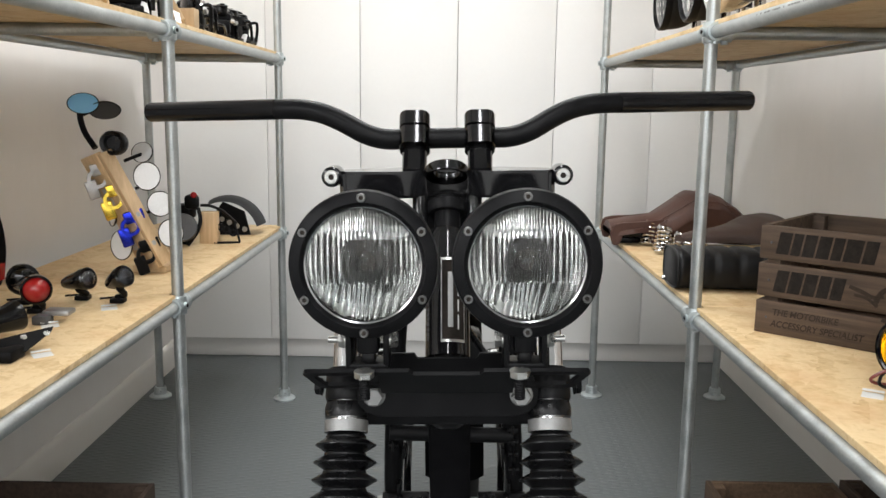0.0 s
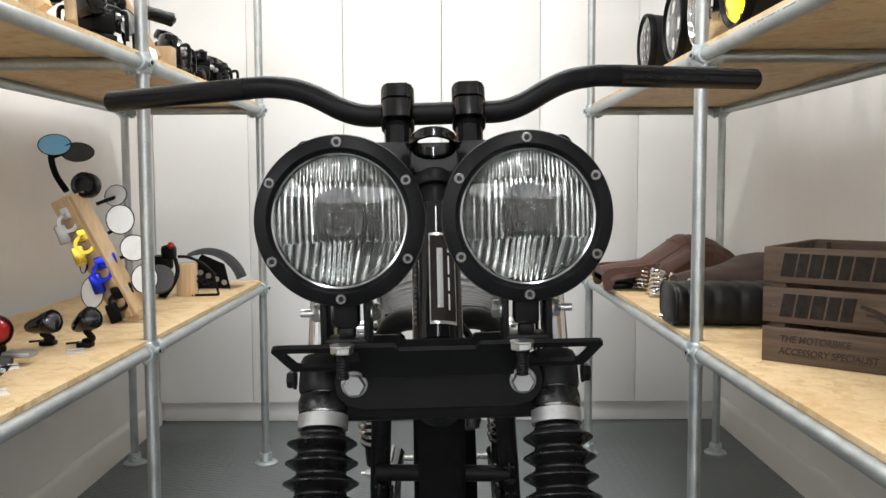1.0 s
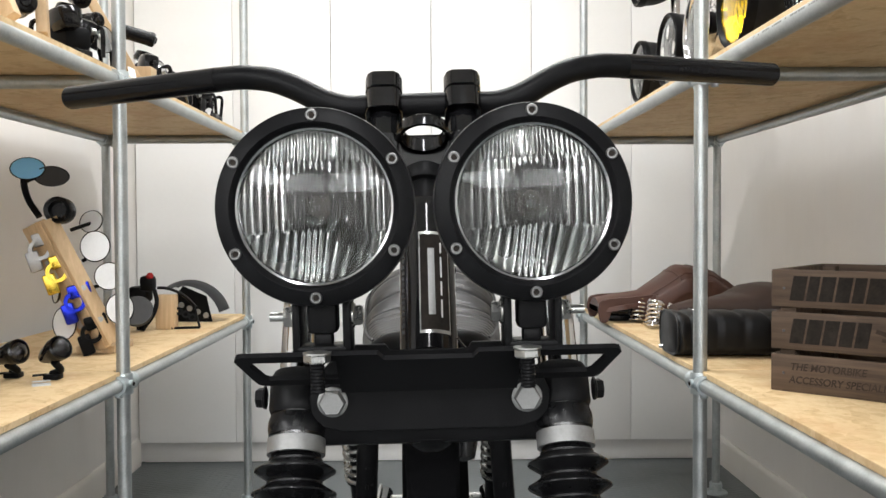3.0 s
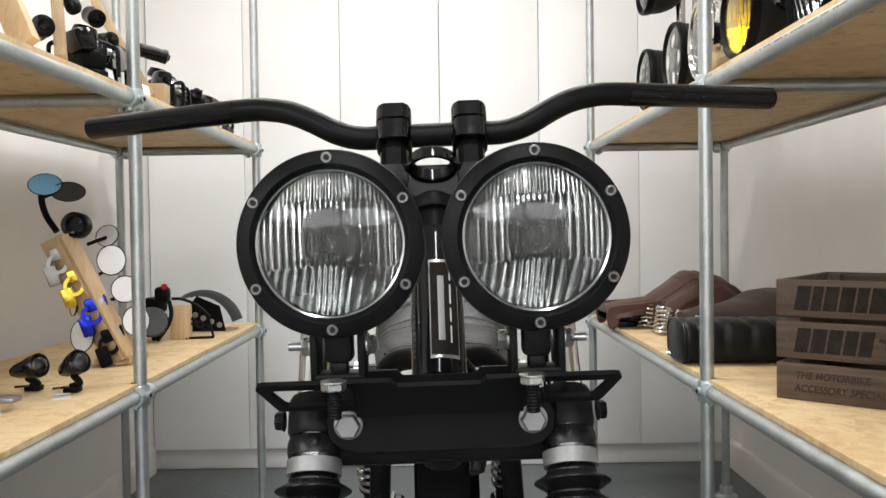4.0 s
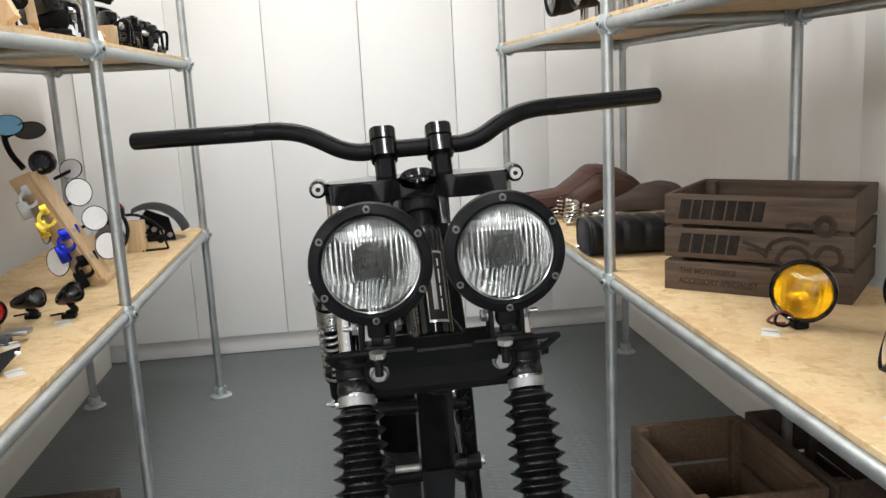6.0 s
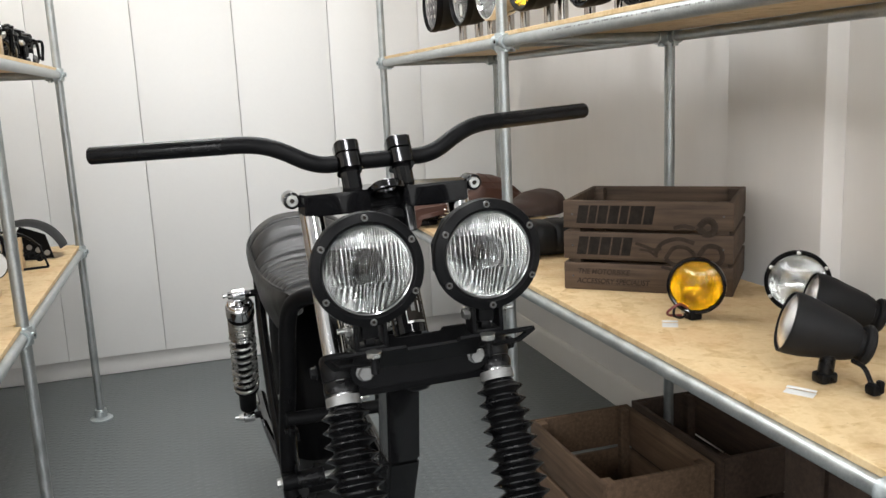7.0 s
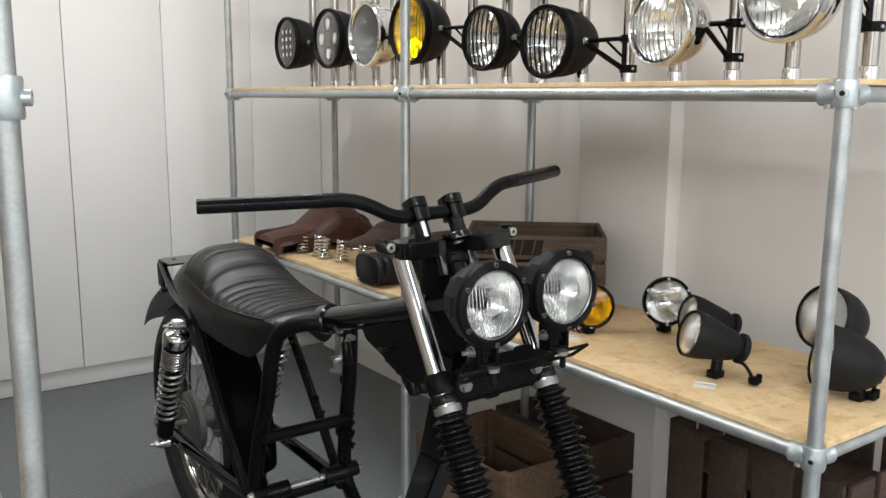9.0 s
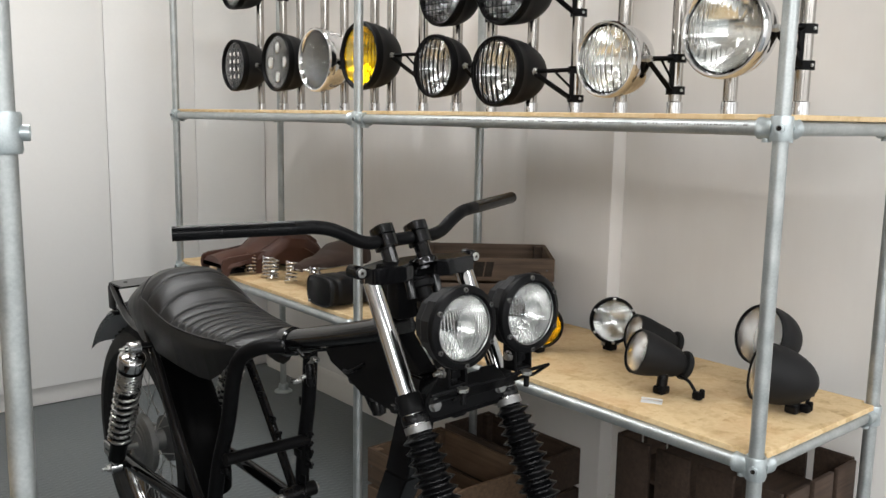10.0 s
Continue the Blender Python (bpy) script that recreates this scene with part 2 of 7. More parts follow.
# plain white face for most of the round mirrors
WHITEFACE = mottled("white_mirror_face", (0.74, 0.75, 0.75), (0.82, 0.83, 0.83), (0.18, 0.3), 0.0, 25, 200, 0.05, 0.0004)
SCREWSTEEL = mottled("dull_stainless_screw", (0.11, 0.11, 0.108), (0.17, 0.17, 0.165), (0.30, 0.42), 0.85, 60, 500, 0.1, 0.0003)
ANODISED = mottled("black_anodised_alloy", (0.040, 0.040, 0.042), (0.055, 0.055, 0.057), (0.10, 0.16), 1.0, 40, 600, 0.03, 0.0003)
STAINLESS = mottled("stainless_steel", (0.30, 0.30, 0.29), (0.44, 0.44, 0.42), (0.22, 0.36), 0.9, 60, 500, 0.1, 0.0003)
BLUEMIRROR = mottled("blue_tinted_mirror", (0.20, 0.50, 0.78), (0.24, 0.56, 0.84), (0.25, 0.35), 0.0, 5, 50, 0)
GOLD = mottled("gold_anodised", (0.72, 0.50, 0.06), (0.82, 0.60, 0.10), (0.2, 0.3), 1.0, 40, 300, 0)
BLUE = mottled("blue_anodised", (0.02, 0.03, 0.45), (0.03, 0.05, 0.60), (0.2, 0.3), 1.0, 40, 300, 0)
ORANGE = mottled("orange_plastic", (0.70, 0.20, 0.02), (0.78, 0.26, 0.04), (0.35, 0.45), 0, 40, 300, 0)
REDPLASTIC = mottled("red_plastic", (0.24, 0.008, 0.008), (0.32, 0.014, 0.014), (0.12, 0.2), 0, 40, 300, 0)
GREYPLASTIC = mottled("dark_grey_plastic", (0.045, 0.047, 0.05), (0.07, 0.072, 0.076), (0.45, 0.55), 0, 30, 400, 0.15)


# ---- building blocks ----
def thing(name, loc=(0, 0, 0), turn=(0, 0, 0), label="", category="", group="", kind=""):
    ob = new(name)
    ob.empty_display_size = 0.05
    ob.location = Vector(loc) * K
    ob.rotation_euler = [radians(a) for a in turn]
    return tagged(ob, label, category, group, kind)


def part(name, bm, material, parent=None, label="", smooth=40, loc=None, turn=None):
    """Links a bmesh, drawn in drawing units, as one mesh object under parent."""
    bmesh.ops.recalc_face_normals(bm, faces=bm.faces[:])
    bm.transform(Matrix.Scale(K, 4))
    me = bpy.data.meshes.new(name)
    bm.to_mesh(me)
    bm.free()
    me.materials.append(material)
    if smooth:
        me.shade_smooth()
        me.set_sharp_from_angle(angle=radians(smooth))
    return place(name, me, parent, label, loc, turn)


def place(name, me, parent=None, label="", loc=None, turn=None):
    ob = new(name, me)
    ob.parent = parent
    if loc is not None:
        ob.location = Vector(loc) * K
    if turn is not None:
        ob.rotation_euler = [radians(a) for a in turn]
    return tagged(ob, label)


def solid(name, bm, material, label="", category="", group="", kind="", smooth=40, loc=None, turn=None):
    """A top-level thing that is one mesh."""
    return tagged(part(name, bm, material, None, "", smooth, loc, turn), label, category, group, kind)


def moved(m, bm, verts):
    bmesh.ops.transform(bm, matrix=m, verts=verts)
    return bm


def add_box(bm, size, at=(0, 0, 0), bevel=0.0, m=None, seg=2):
    ret = bmesh.ops.create_cube(bm, size=1.0)
    vs = ret["verts"]
    bmesh.ops.scale(bm, vec=size, verts=vs)
    if bevel:
        es = list({e for v in vs for e in v.link_edges})
        out = bmesh.ops.bevel(bm, geom=es, offset=bevel, segments=seg, affect="EDGES", profile=0.5)
        vs = list({v for f in out["faces"] for v in f.verts} | {v for v in vs if v.is_valid})
    moved((m or Matrix.Identity(4)) @ Matrix.Translation(at), bm, vs)
    return bm


def box(size, at=(0, 0, 0), bevel=0.0, m=None):
    return add_box(bmesh.new(), size, at, bevel, m)


def frames_along(pts, closed=False):
    n = len(pts)
    tang = []
    for i in range(n):
        a = pts[(i - 1) % n] if closed or i else pts[0]
        b = pts[(i + 1) % n] if closed or i < n - 1 else pts[-1]
        tang.append((b - a).normalized())
    up = Vector((0, 0, 1)) if abs(tang[0].z) < 0.9 else Vector((0, 1, 0))
    nrm = (up - tang[0] * up.dot(tang[0])).normalized()
    out = []
    for t in tang:
        nrm = (nrm - t * nrm.dot(t)).normalized()
        out.append((t, nrm, t.cross(nrm)))
    return out


def add_sweep(bm, pts, r, segs=16, closed=False, cap=True, flat=1.0):
    """A tube of radius r (number or one per point) along pts; flat squashes it."""
    pts = [Vector(p) for p in pts]
    rs = r if hasattr(r, "__len__") else [r] * len(pts)
    rings = []
    for p, (t, u, w), rr in zip(pts, frames_along(pts, closed), rs):
        rings.append([bm.verts.new(p + (u * math.sin(a) * flat + w * math.cos(a)) * rr) for a in (2 * math.pi * k / segs for k in range(segs))])
    pairs = list(zip(rings, rings[1:]))
    if closed:
        pairs.append((rings[-1], rings[0]))
    for a, b in pairs:
        for k in range(segs):
            bm.faces.new((a[k], a[(k + 1) % segs], b[(k + 1) % segs], b[k]))
    if cap and not closed:
        bm.faces.new(rings[0])
        bm.faces.new(rings[-1][::-1])
    return bm


def sweep(pts, r, segs=16, closed=False, cap=True, flat=1.0):
    return add_sweep(bmesh.new(), pts, r, segs, closed, cap, flat)


def rod(p0, p1, r, segs=20, r1=None):
    return sweep([p0, p1], [r, r if r1 is None else r1], segs)


def add_rod(bm, p0, p1, r, segs=20, r1=None):
    return add_sweep(bm, [p0, p1], [r, r if r1 is None else r1], segs)


def curve(pts, n=8, closed=False):
    """Catmull-Rom points through pts."""
    P = [Vector(p) for p in pts]
    out = []
    last = len(P) if closed else len(P) - 1
    for i in range(last):
        if closed:
            a, b, c, d = (P[(i + k) % len(P)] for k in (-1, 0, 1, 2))
        else:
            b, c = P[i], P[i + 1]
            a, d = (P[i - 1] if i else b * 2 - c), (P[i + 2] if i + 2 < len(P) else c * 2 - b)
        for k in range(n):
            t = k / n
            out.append(0.5 * ((2 * b) + (c - a) * t + (2 * a - 5 * b + 4 * c - d) * t * t + (3 * b - a - 3 * c + d) * t ** 3))
    if not closed:
        out.append(P[-1])
    return out


def add_lathe(bm, profile, segs=48, m=None, close=False):
    """Turns (radius, height) points about z, then moves them by m."""
    m = m or Matrix.Identity(4)
    rings = []
    for r, h in profile:
        if r < 1e-6:
            rings.append([bm.verts.new(m @ Vector((0, 0, h)))])
        else:
            rings.append([bm.verts.new(m @ Vector((r * math.cos(a), r * math.sin(a), h))) for a in (2 * math.pi * k / segs for k in range(segs))])
    pairs = list(zip(rings, rings[1:])) + ([(rings[-1], rings[0])] if close else [])
    for a, b in pairs:
        for k in range(segs):
            j = (k + 1) % segs
            if len(a) == 1 and len(b) == 1:
                continue
            if len(a) == 1:
                bm.faces.new((a[0], b[j], b[k]))
            elif len(b) == 1:
                bm.faces.new((a[k], a[j], b[0]))
            else:
                bm.faces.new((a[k], a[j], b[j], b[k]))
    return bm


def lathe(profile, segs=48, m=None, close=False):
    return add_lathe(bmesh.new(), profile, segs, m, close)


def along(p, d):
    """Moves z of a drawing onto direction d, its origin to p."""
    return Matrix.Translation(p) @ Vector(d).normalized().to_track_quat("Z", "Y").to_matrix().to_4x4()


def add_prism(bm, outline, depth, m=None, holes=()):
    """An outline in x, z with thickness depth along y, centred."""
    m = m or Matrix.Identity(4)
    a = [bm.verts.new(m @ Vector((x, -depth / 2, z))) for x, z in outline]
    b = [bm.verts.new(m @ Vector((x, depth / 2, z))) for x, z in outline]
    n = len(outline)
    bm.faces.new(a)
    bm.faces.new(b[::-1])
    for i in range(n):
        bm.faces.new((a[i], b[i], b[(i + 1) % n], a[(i + 1) % n]))
    return bm


def prism(outline, depth, m=None):
    return add_prism(bmesh.new(), outline, depth, m)


def hexagon(r):
    return [(r * math.cos(math.pi / 3 * k), r * math.sin(math.pi / 3 * k)) for k in range(6)]


def hex_head(r, h, m):
    """A hexagon bolt head with a domed, chamfered face; the head stands on z = 0."""
    bm = bmesh.new()
    add_lathe(bm, [(0, 0), (r, 0), (r, h * 0.75), (r * 0.86, h), (0, h)], 6, m)
    add_lathe(bm, [(0, 0), (r * 1.12, 0), (r * 1.12, h * 0.16), (r * 1.0, h * 0.26), (0, h * 0.26)], 28, m)
    return bm


def helix(p0, p1, r, turns, wire, segs=14, taper=0.0):
    p0, p1 = Vector(p0), Vector(p1)
    m = along(p0, p1 - p0)
    L, n = (p1 - p0).length, int(turns * segs)
    pts = []
    for i in range(n + 1):
        a = 2 * math.pi * i / segs
        rr = r * (1 - taper * abs(2 * i / n - 1))
        pts.append(m @ Vector((rr * math.cos(a), rr * math.sin(a), L * i / n)))
    return sweep(pts, wire, 8)


def letters(text, size, material, parent, m, name="lettering", squeeze=1.0, label=""):
    cu = bpy.data.curves.new(name, "FONT")
    cu.body, cu.size, cu.extrude, cu.offset, cu.shear = text, size * K, 0.0004, 0.0002, 0.18
    tmp = bpy.data.objects.new(name, cu)
    scene.collection.objects.link(tmp)
    bpy.context.view_layer.update()
    me = bpy.data.meshes.new_from_object(tmp.evaluated_get(bpy.context.evaluated_depsgraph_get()))
    bpy.data.objects.remove(tmp)
    bpy.data.curves.remove(cu)
    mm = m.copy()
    mm.translation = mm.translation * K
    me.transform(mm @ Matrix.Diagonal((squeeze, 1, 1, 1)))
    me.materials.clear()
    me.materials.append(material)
    return place(name, me, parent, label)


# ---- the room: an alcove that opens to a larger, unseen hall behind the camera ----
X0, X1, Y1, ZC = -1.235, 1.365, 5.52, 2.75
HX0, HX1, HY0, YA = -4.2, 3.6, -4.6, 1.75


def room():
    T = 0.12

    def slab(name, lo, hi, mat, label, cat):
        size = [b - a for a, b in zip(lo, hi)]
        solid(name, box(size, [(a + b) / 2 for a, b in zip(lo, hi)]), mat, label, cat, kind="structure", smooth=0)
    slab("floor", (HX0 - T, HY0 - T, -0.1), (HX1 + T, Y1 + T, 0), FLOOR, "dark grey studded vinyl floor", "floor")
    slab("ceiling", (X0 - T, YA, ZC), (X1 + T, Y1 + T, ZC + 0.1), CEIL, "plain white alcove ceiling", "ceiling")
    slab("ceiling_hall", (HX0 - T, HY0 - T, ZC), (HX1 + T, YA, ZC + 0.1), HALL_CEIL, "plain grey hall ceiling", "ceiling")
    slab("wall_left", (X0 - T, YA, 0), (X0, Y1, ZC), WALL, "off-white painted plaster wall", "wall")
    slab("wall_right", (X1, YA, 0), (X1 + T, Y1, ZC), WALL, "off-white painted plaster wall with a narrow pier", "wall")
    slab("wall_back", (X0 - T, Y1, 0), (X1 + T, Y1 + T, ZC), WALL, "off-white wall behind the cupboards", "wall")
    slab("wall_hall_left", (HX0, YA, 0), (X0 - T, YA + T, ZC), HALL, "plain pale grey wall beside the alcove", "wall")
    slab("wall_hall_right", (X1 + T, YA, 0), (HX1, YA + T, ZC), HALL, "plain pale grey wall beside the alcove", "wall")
    slab("wall_west", (HX0 - T, HY0, 0), (HX0, YA + T, ZC), HALL, "plain pale grey hall wall", "wall")
    slab("wall_east", (HX1, HY0, 0), (HX1 + T, YA + T, ZC), HALL, "plain pale grey hall wall", "wall")
    slab("wall_south", (HX0 - T, HY0 - T, 0), (HX1 + T, HY0, ZC), HALL, "plain pale grey hall wall", "wall")
    for nm, x, s in (("baseboard_left", X0, 1), ("baseboard_right", X1, -1)):
        bm = prism([(0, 0), (0.018, 0), (0.018, 0.10), (0.014, 0.112), (0.006, 0.12), (0, 0.12)], Y1 - YA - 0.08, pose(x, (YA + Y1) / 2 - 0.04, 0) @ Matrix.Diagonal((s, 1, 1, 1)))
        solid(nm, bm, SKIRT, "cream painted skirting board", "baseboard", kind="structure")
    solid("trim_pier", box((0.066, 0.390, ZC), (X1 - 0.033, 3.212, ZC / 2), 0.004), WALL, "shallow off-white painted pier on the wall", "trim", kind="structure")


def cupboards():
    """Tall flush doors over the whole end wall, on a low plinth."""
    top = thing("fitted_cupboard", label="tall flush white fitted cupboard over the whole end wall", category="cupboard")
    seams = [X0 + 0.004, -0.80, -0.367, 0.078, 0.523, 0.969, X1 - 0.004]
    for i, (a, b) in enumerate(zip(seams, seams[1:])):
        g = 0.0011 if i not in (2, 3) else 0.0018
        part("door", box((b - a - 2 * g, 0.022, ZC - 0.104), ((a + b) / 2, 5.471, ZC / 2 + 0.044), 0.0012), DOORWHITE, top)
    part("carcass", box((X1 - X0, 0.03, ZC - 0.01), ((X0 + X1) / 2, 5.501, ZC / 2)), PLINTH, top, "pale carcass behind the doors", smooth=0)
    part("plinth", box((X1 - X0 - 0.04, 0.02, 0.090), ((X0 + X1) / 2, 5.4935, 0.0475), 0.002), PLINTH, top, "white plinth board")


# housing for an assumed panel that stays out of view
def ceiling_panel(x, y, w, d):
    t = thing("unseen_ceiling_light", (x, y, 0), label="assumed flat white ceiling light panel, out of view", category="light", group="ceiling lights")
    part("frame", add_box(box((w, 0.03, 0.03), (0, d / 2 + 0.015, ZC - 0.016), 0.004), (w, 0.03, 0.03), (0, -d / 2 - 0.015, ZC - 0.016), 0.004), PANEL, t)
    part("housing", box((w, d, 0.012), (0, 0, ZC - 0.007), 0.003), PANEL, t)


# ---- tube-and-clamp shelving ----
TUBE = 0.0152


def clamp_tee(at, axes, name, parent, first=None):
    """Cast clamp: a sleeve round the upright, a sleeve for each rail, set screws."""
    bm = bmesh.new()
    x = at[0]
    prof = [(TUBE + 0.001, -0.024), (TUBE + 0.005, -0.024), (TUBE + 0.0065, -0.020), (TUBE + 0.0055, 0), (TUBE + 0.0065, 0.020), (TUBE + 0.005, 0.024), (TUBE + 0.001, 0.024)]
    add_lathe(bm, prof, 24, Matrix.Translation(at), close=True)
    for d in axes:
        d = Vector(d)
        m = along(Vector(at), d)
        add_lathe(bm, [(0, 0.012), (TUBE + 0.0050, 0.012), (TUBE + 0.0050, 0.036), (TUBE + 0.0065, 0.038), (TUBE + 0.0065, 0.045), (TUBE + 0.001, 0.045), (TUBE + 0.001, 0.04), (0, 0.04)], 24, m)
        out = Vector((0, 0, -1))
        add_lathe(bm, [(0, 0), (0.0085, 0), (0.0085, TUBE + 0.012), (0.005, TUBE + 0.012), (0.004, TUBE + 0.007), (0, TUBE + 0.007)], 12, along(Vector(at) + d * 0.030, out))
    side = Vector((-1 if x > 0 else 1, -0.35, 0))
    add_lathe(bm, [(0, 0), (0.0095, 0), (0.0095, TUBE + 0.014), (0.0055, TUBE + 0.0145), (0.0045, TUBE + 0.009), (0, TUBE + 0.009)], 12, along(Vector(at), side))
    got = part(name, bm, GALV_CAST, parent)
    part("set_screw", lathe([(0, 0), (0.0050, 0), (0.0050, 0.0004), (0, 0.0004)], 6, along(Vector(at) + side.normalized() * (TUBE + 0.0125), side)), INK_SHADE, parent, "dark hexagon set screw")
    return got


def shelving(name, xf, xb, ys, mid, top, label, zt=2.12, sag=0.0):
    unit = thing(name, label=label, category="shelving unit", group="tube shelving")
    for x in (xf, xb):
        for y in ys:
            part("post", rod((x, y, 0.01), (x, y, zt), TUBE, 24), GALV, unit)
            bm = lathe([(0, 0), (0.045, 0), (0.045, 0.006), (0.040, 0.010), (0.026, 0.013), (0.0245, 0.018), (0.0245, 0.04), (0.0225, 0.044), (0, 0.044)], 32, Matrix.Translation((x, y, 0)))
            add_lathe(bm, [(0, 0), (0.007, 0), (0.007, 0.03), (0.004, 0.03), (0, 0.026)], 10, along((x, y, 0.03), (0.3 if x < 0 else -0.3, -1, 0)))
            part("base_flange", bm, GALV_CAST, unit)
            part("post_cap", lathe([(0, zt - 0.005), (TUBE + 0.001, zt - 0.005), (TUBE + 0.001, zt + 0.003), (TUBE - 0.004, zt + 0.006), (0, zt + 0.006)], 24, pose(x, y, 0)), GREYPLASTIC, unit)
    for z in (mid, top, 2.07):
        dip = lambda y: z - (sag if z == top and y == ys[0] else 0.0)
        for x in (xf, xb):
            for a, b in zip(ys, ys[1:]):
                part("rail", rod((x, a + 0.018, dip(a)), (x, b - 0.018, dip(b)), TUBE, 24), GALV, unit)
        for y in ys:
            part("cross_rail", rod((min(xf, xb) + 0.018, y, dip(y)), (max(xf, xb) - 0.018, y, dip(y)), TUBE, 24), GALV, unit)
        for x in (xf, xb):
            for i, y in enumerate(ys):
                axes = [(1 if x == min(xf, xb) else -1, 0, 0)]
                if i:
                    axes.append((0, -1, 0))
                if i < len(ys) - 1:
                    axes.append((0, 1, 0))
                clamp_tee((x, y, dip(y)), axes, "clamp", unit)
    lo, hi = min(xf, xb), max(xf, xb)
    for z in (mid, top):
        for k, (a, b) in enumerate(zip(ys, ys[1:])):
            # two boards a level, notched round the uprights
            g = TUBE + 0.004
            ya, yb = a + (0.0015 if k else -0.012), b + (0.012 if k == len(ys) - 2 else -0.0015)
            pts = [(lo, a + g), (lo + g, a + g), (lo + g, ya), (hi - g, ya), (hi - g, a + g), (hi, a + g), (hi, b - g), (hi - g, b - g), (hi - g, yb), (lo + g, yb), (lo + g, b - g), (lo, b - g)]
            thick = 0.0135 if z == mid else 0.011
            bm = prism([(x, -y) for x, y in pts], thick, pose(0, 0, z + TUBE + 0.0005 + thick / 2, 90, 0, 0))
            for v in bm.verts:
                if z == top and k == 0:
                    v.co.z -= sag * (b - v.co.y) / (b - a)
            bmesh.ops.bevel(bm, geom=[e for e in bm.edges if abs(e.verts[0].co.z - e.verts[1].co.z) < 1e-6], offset=0.0012, segments=1, affect="EDGES")
            part("shelf_board", bm, OSB, unit, "sanded oriented strand board", smooth=0)
    return unit


room()
cupboards()
for (cx, cy), _, sx, sy in PANELS:
    ceiling_panel(cx, cy, sx + 0.1, sy + 0.04)
LY, RY = (2.330, 3.612, 4.88), (2.105, 3.54, 4.985)
shelf_l = shelving("tube_shelving", -0.6315, -1.152, LY, 0.700, 1.386, "galvanised steel tube shelving with strand board, full of small parts", sag=0.014)
pivot = Vector((-0.63, 3.61, 0)) * K
shelf_l.rotation_euler = (0, 0, radians(-0.36))
shelf_l.location = pivot - Matrix.Rotation(radians(-0.36), 3, "Z") @ pivot
shelf_r = shelving("tube_shelving", 0.670, 1.193, RY, 0.705, 1.388, "galvanised steel tube shelving with strand board, holding lamps and saddles")


def pipe_print():
    """Unreadable maker's print along the upper rail of the lamp shelf."""
    rng = random.Random(4)
    bm = bmesh.new()
    y = 2.17
    while y < 3.2:
        w = rng.uniform(0.002, 0.006)
        add_box(bm, (0.0006, w, 0.0034), (0.670 - (TUBE + 0.0002) * math.cos(radians(20)), y, 1.388 + TUBE * math.sin(radians(20))), 0, None)
        y += w + rng.choice((0.002, 0.003, 0.004, 0.016))
    part("rail_print", bm, PRINT, shelf_r, "faded black print on the tube", smooth=0)
    part("marker_stroke", box((0.06, 0.006, 0.0006), (0.79, 3.62, 1.388 + TUBE + 0.0001), 0, None), REDINK, shelf_r, "red marker stroke", smooth=0)


pipe_print()
MID_R, TOP_R, MID_L, TOP_L = 0.705 + TUBE + 0.0142, 1.388 + TUBE + 0.0117, 0.700 + TUBE + 0.0142, 1.386 + TUBE + 0.0117


# ---- lamps: shared pieces, all facing -y from the centre of the lens ----
FRONT = Matrix.Rotation(math.pi / 2, 4, "X")  # turns z of a drawing to -y


def fluted_lens(r, dome, flutes, depth, per=6, rows=26, block=True, thick=0.0026):
    """A domed glass, smooth outside; upright flutes in bands inside."""
    bm = bmesh.new()
    q_of = lambda x, z: min((x * x + z * z) / (r * r), 1.0)

    def front(x, z):
        return dome * (1 - q_of(x, z))

    def back(x, z):
        q = q_of(x, z)
        u, w = x / r, z / r
        u += 0.045 * math.sin(5.2 * u + 0.8)
        rib = lambda pitch, k=1.0, shift=0.0: abs(math.sin(math.pi * flutes * pitch * (u + shift) / 2)) * k
        ring = (abs(u / 0.44) ** 2.6 + abs((w - 0.02) / 0.46) ** 2.6) ** (1 / 2.6)
        if not block:
            ripple = rib(1.0)
        elif w > 0.50 + 0.10 * (1 - u * u):  # narrow flutes under the rim
            ripple = rib(1.25, 0.7)
        elif w < -0.30 - 0.06 * u * u:  # broad slanting prisms
            ripple = rib(0.58, 1.35, -0.16 * w + 0.03 * math.sin(7 * u)) + 0.7 * (-0.30 - w) + 0.30 * abs(math.sin(9 * w + 3 * u))
        elif ring < 1.0:  # nested arches round the middle
            ripple = 0.80 * abs(math.sin(math.pi * 3.5 * ring)) * (0.35 + 0.65 * ring) + rib(1.25, 0.22)
        else:  # upright side flutes
            ripple = rib(0.72, 1.15)
        return front(x, z) - (thick + depth * ripple) * (1 - q ** 7)
    n = int(flutes * per)
    for h in (front, back):
        grid = []
        for i in range(n + 1):
            x = r * math.sin(math.pi / 2 * (-1 + 2 * i / n)) if i in (0, n) else r * 0.9995 * (-1 + 2 * i / n)
            zz = math.sqrt(max(r * r - x * x, 0.0))
            grid.append([bm.verts.new((x, -h(x, zz * (-1 + 2 * k / rows)), zz * (-1 + 2 * k / rows))) for k in range(rows + 1)])
        for a, b in zip(grid, grid[1:]):
            for k in range(rows):
                bm.faces.new((a[k], b[k], b[k + 1], a[k + 1]))
    bmesh.ops.remove_doubles(bm, verts=bm.verts[:], dist=1e-6)
    return bm


def reflector(r, depth):
    n = 14
    prof = [(r * i / n, -depth * (1 - (i / n) ** 2)) for i in range(1, n + 1)]
    return lathe([(0.0, -depth)] + prof, 56, FRONT)


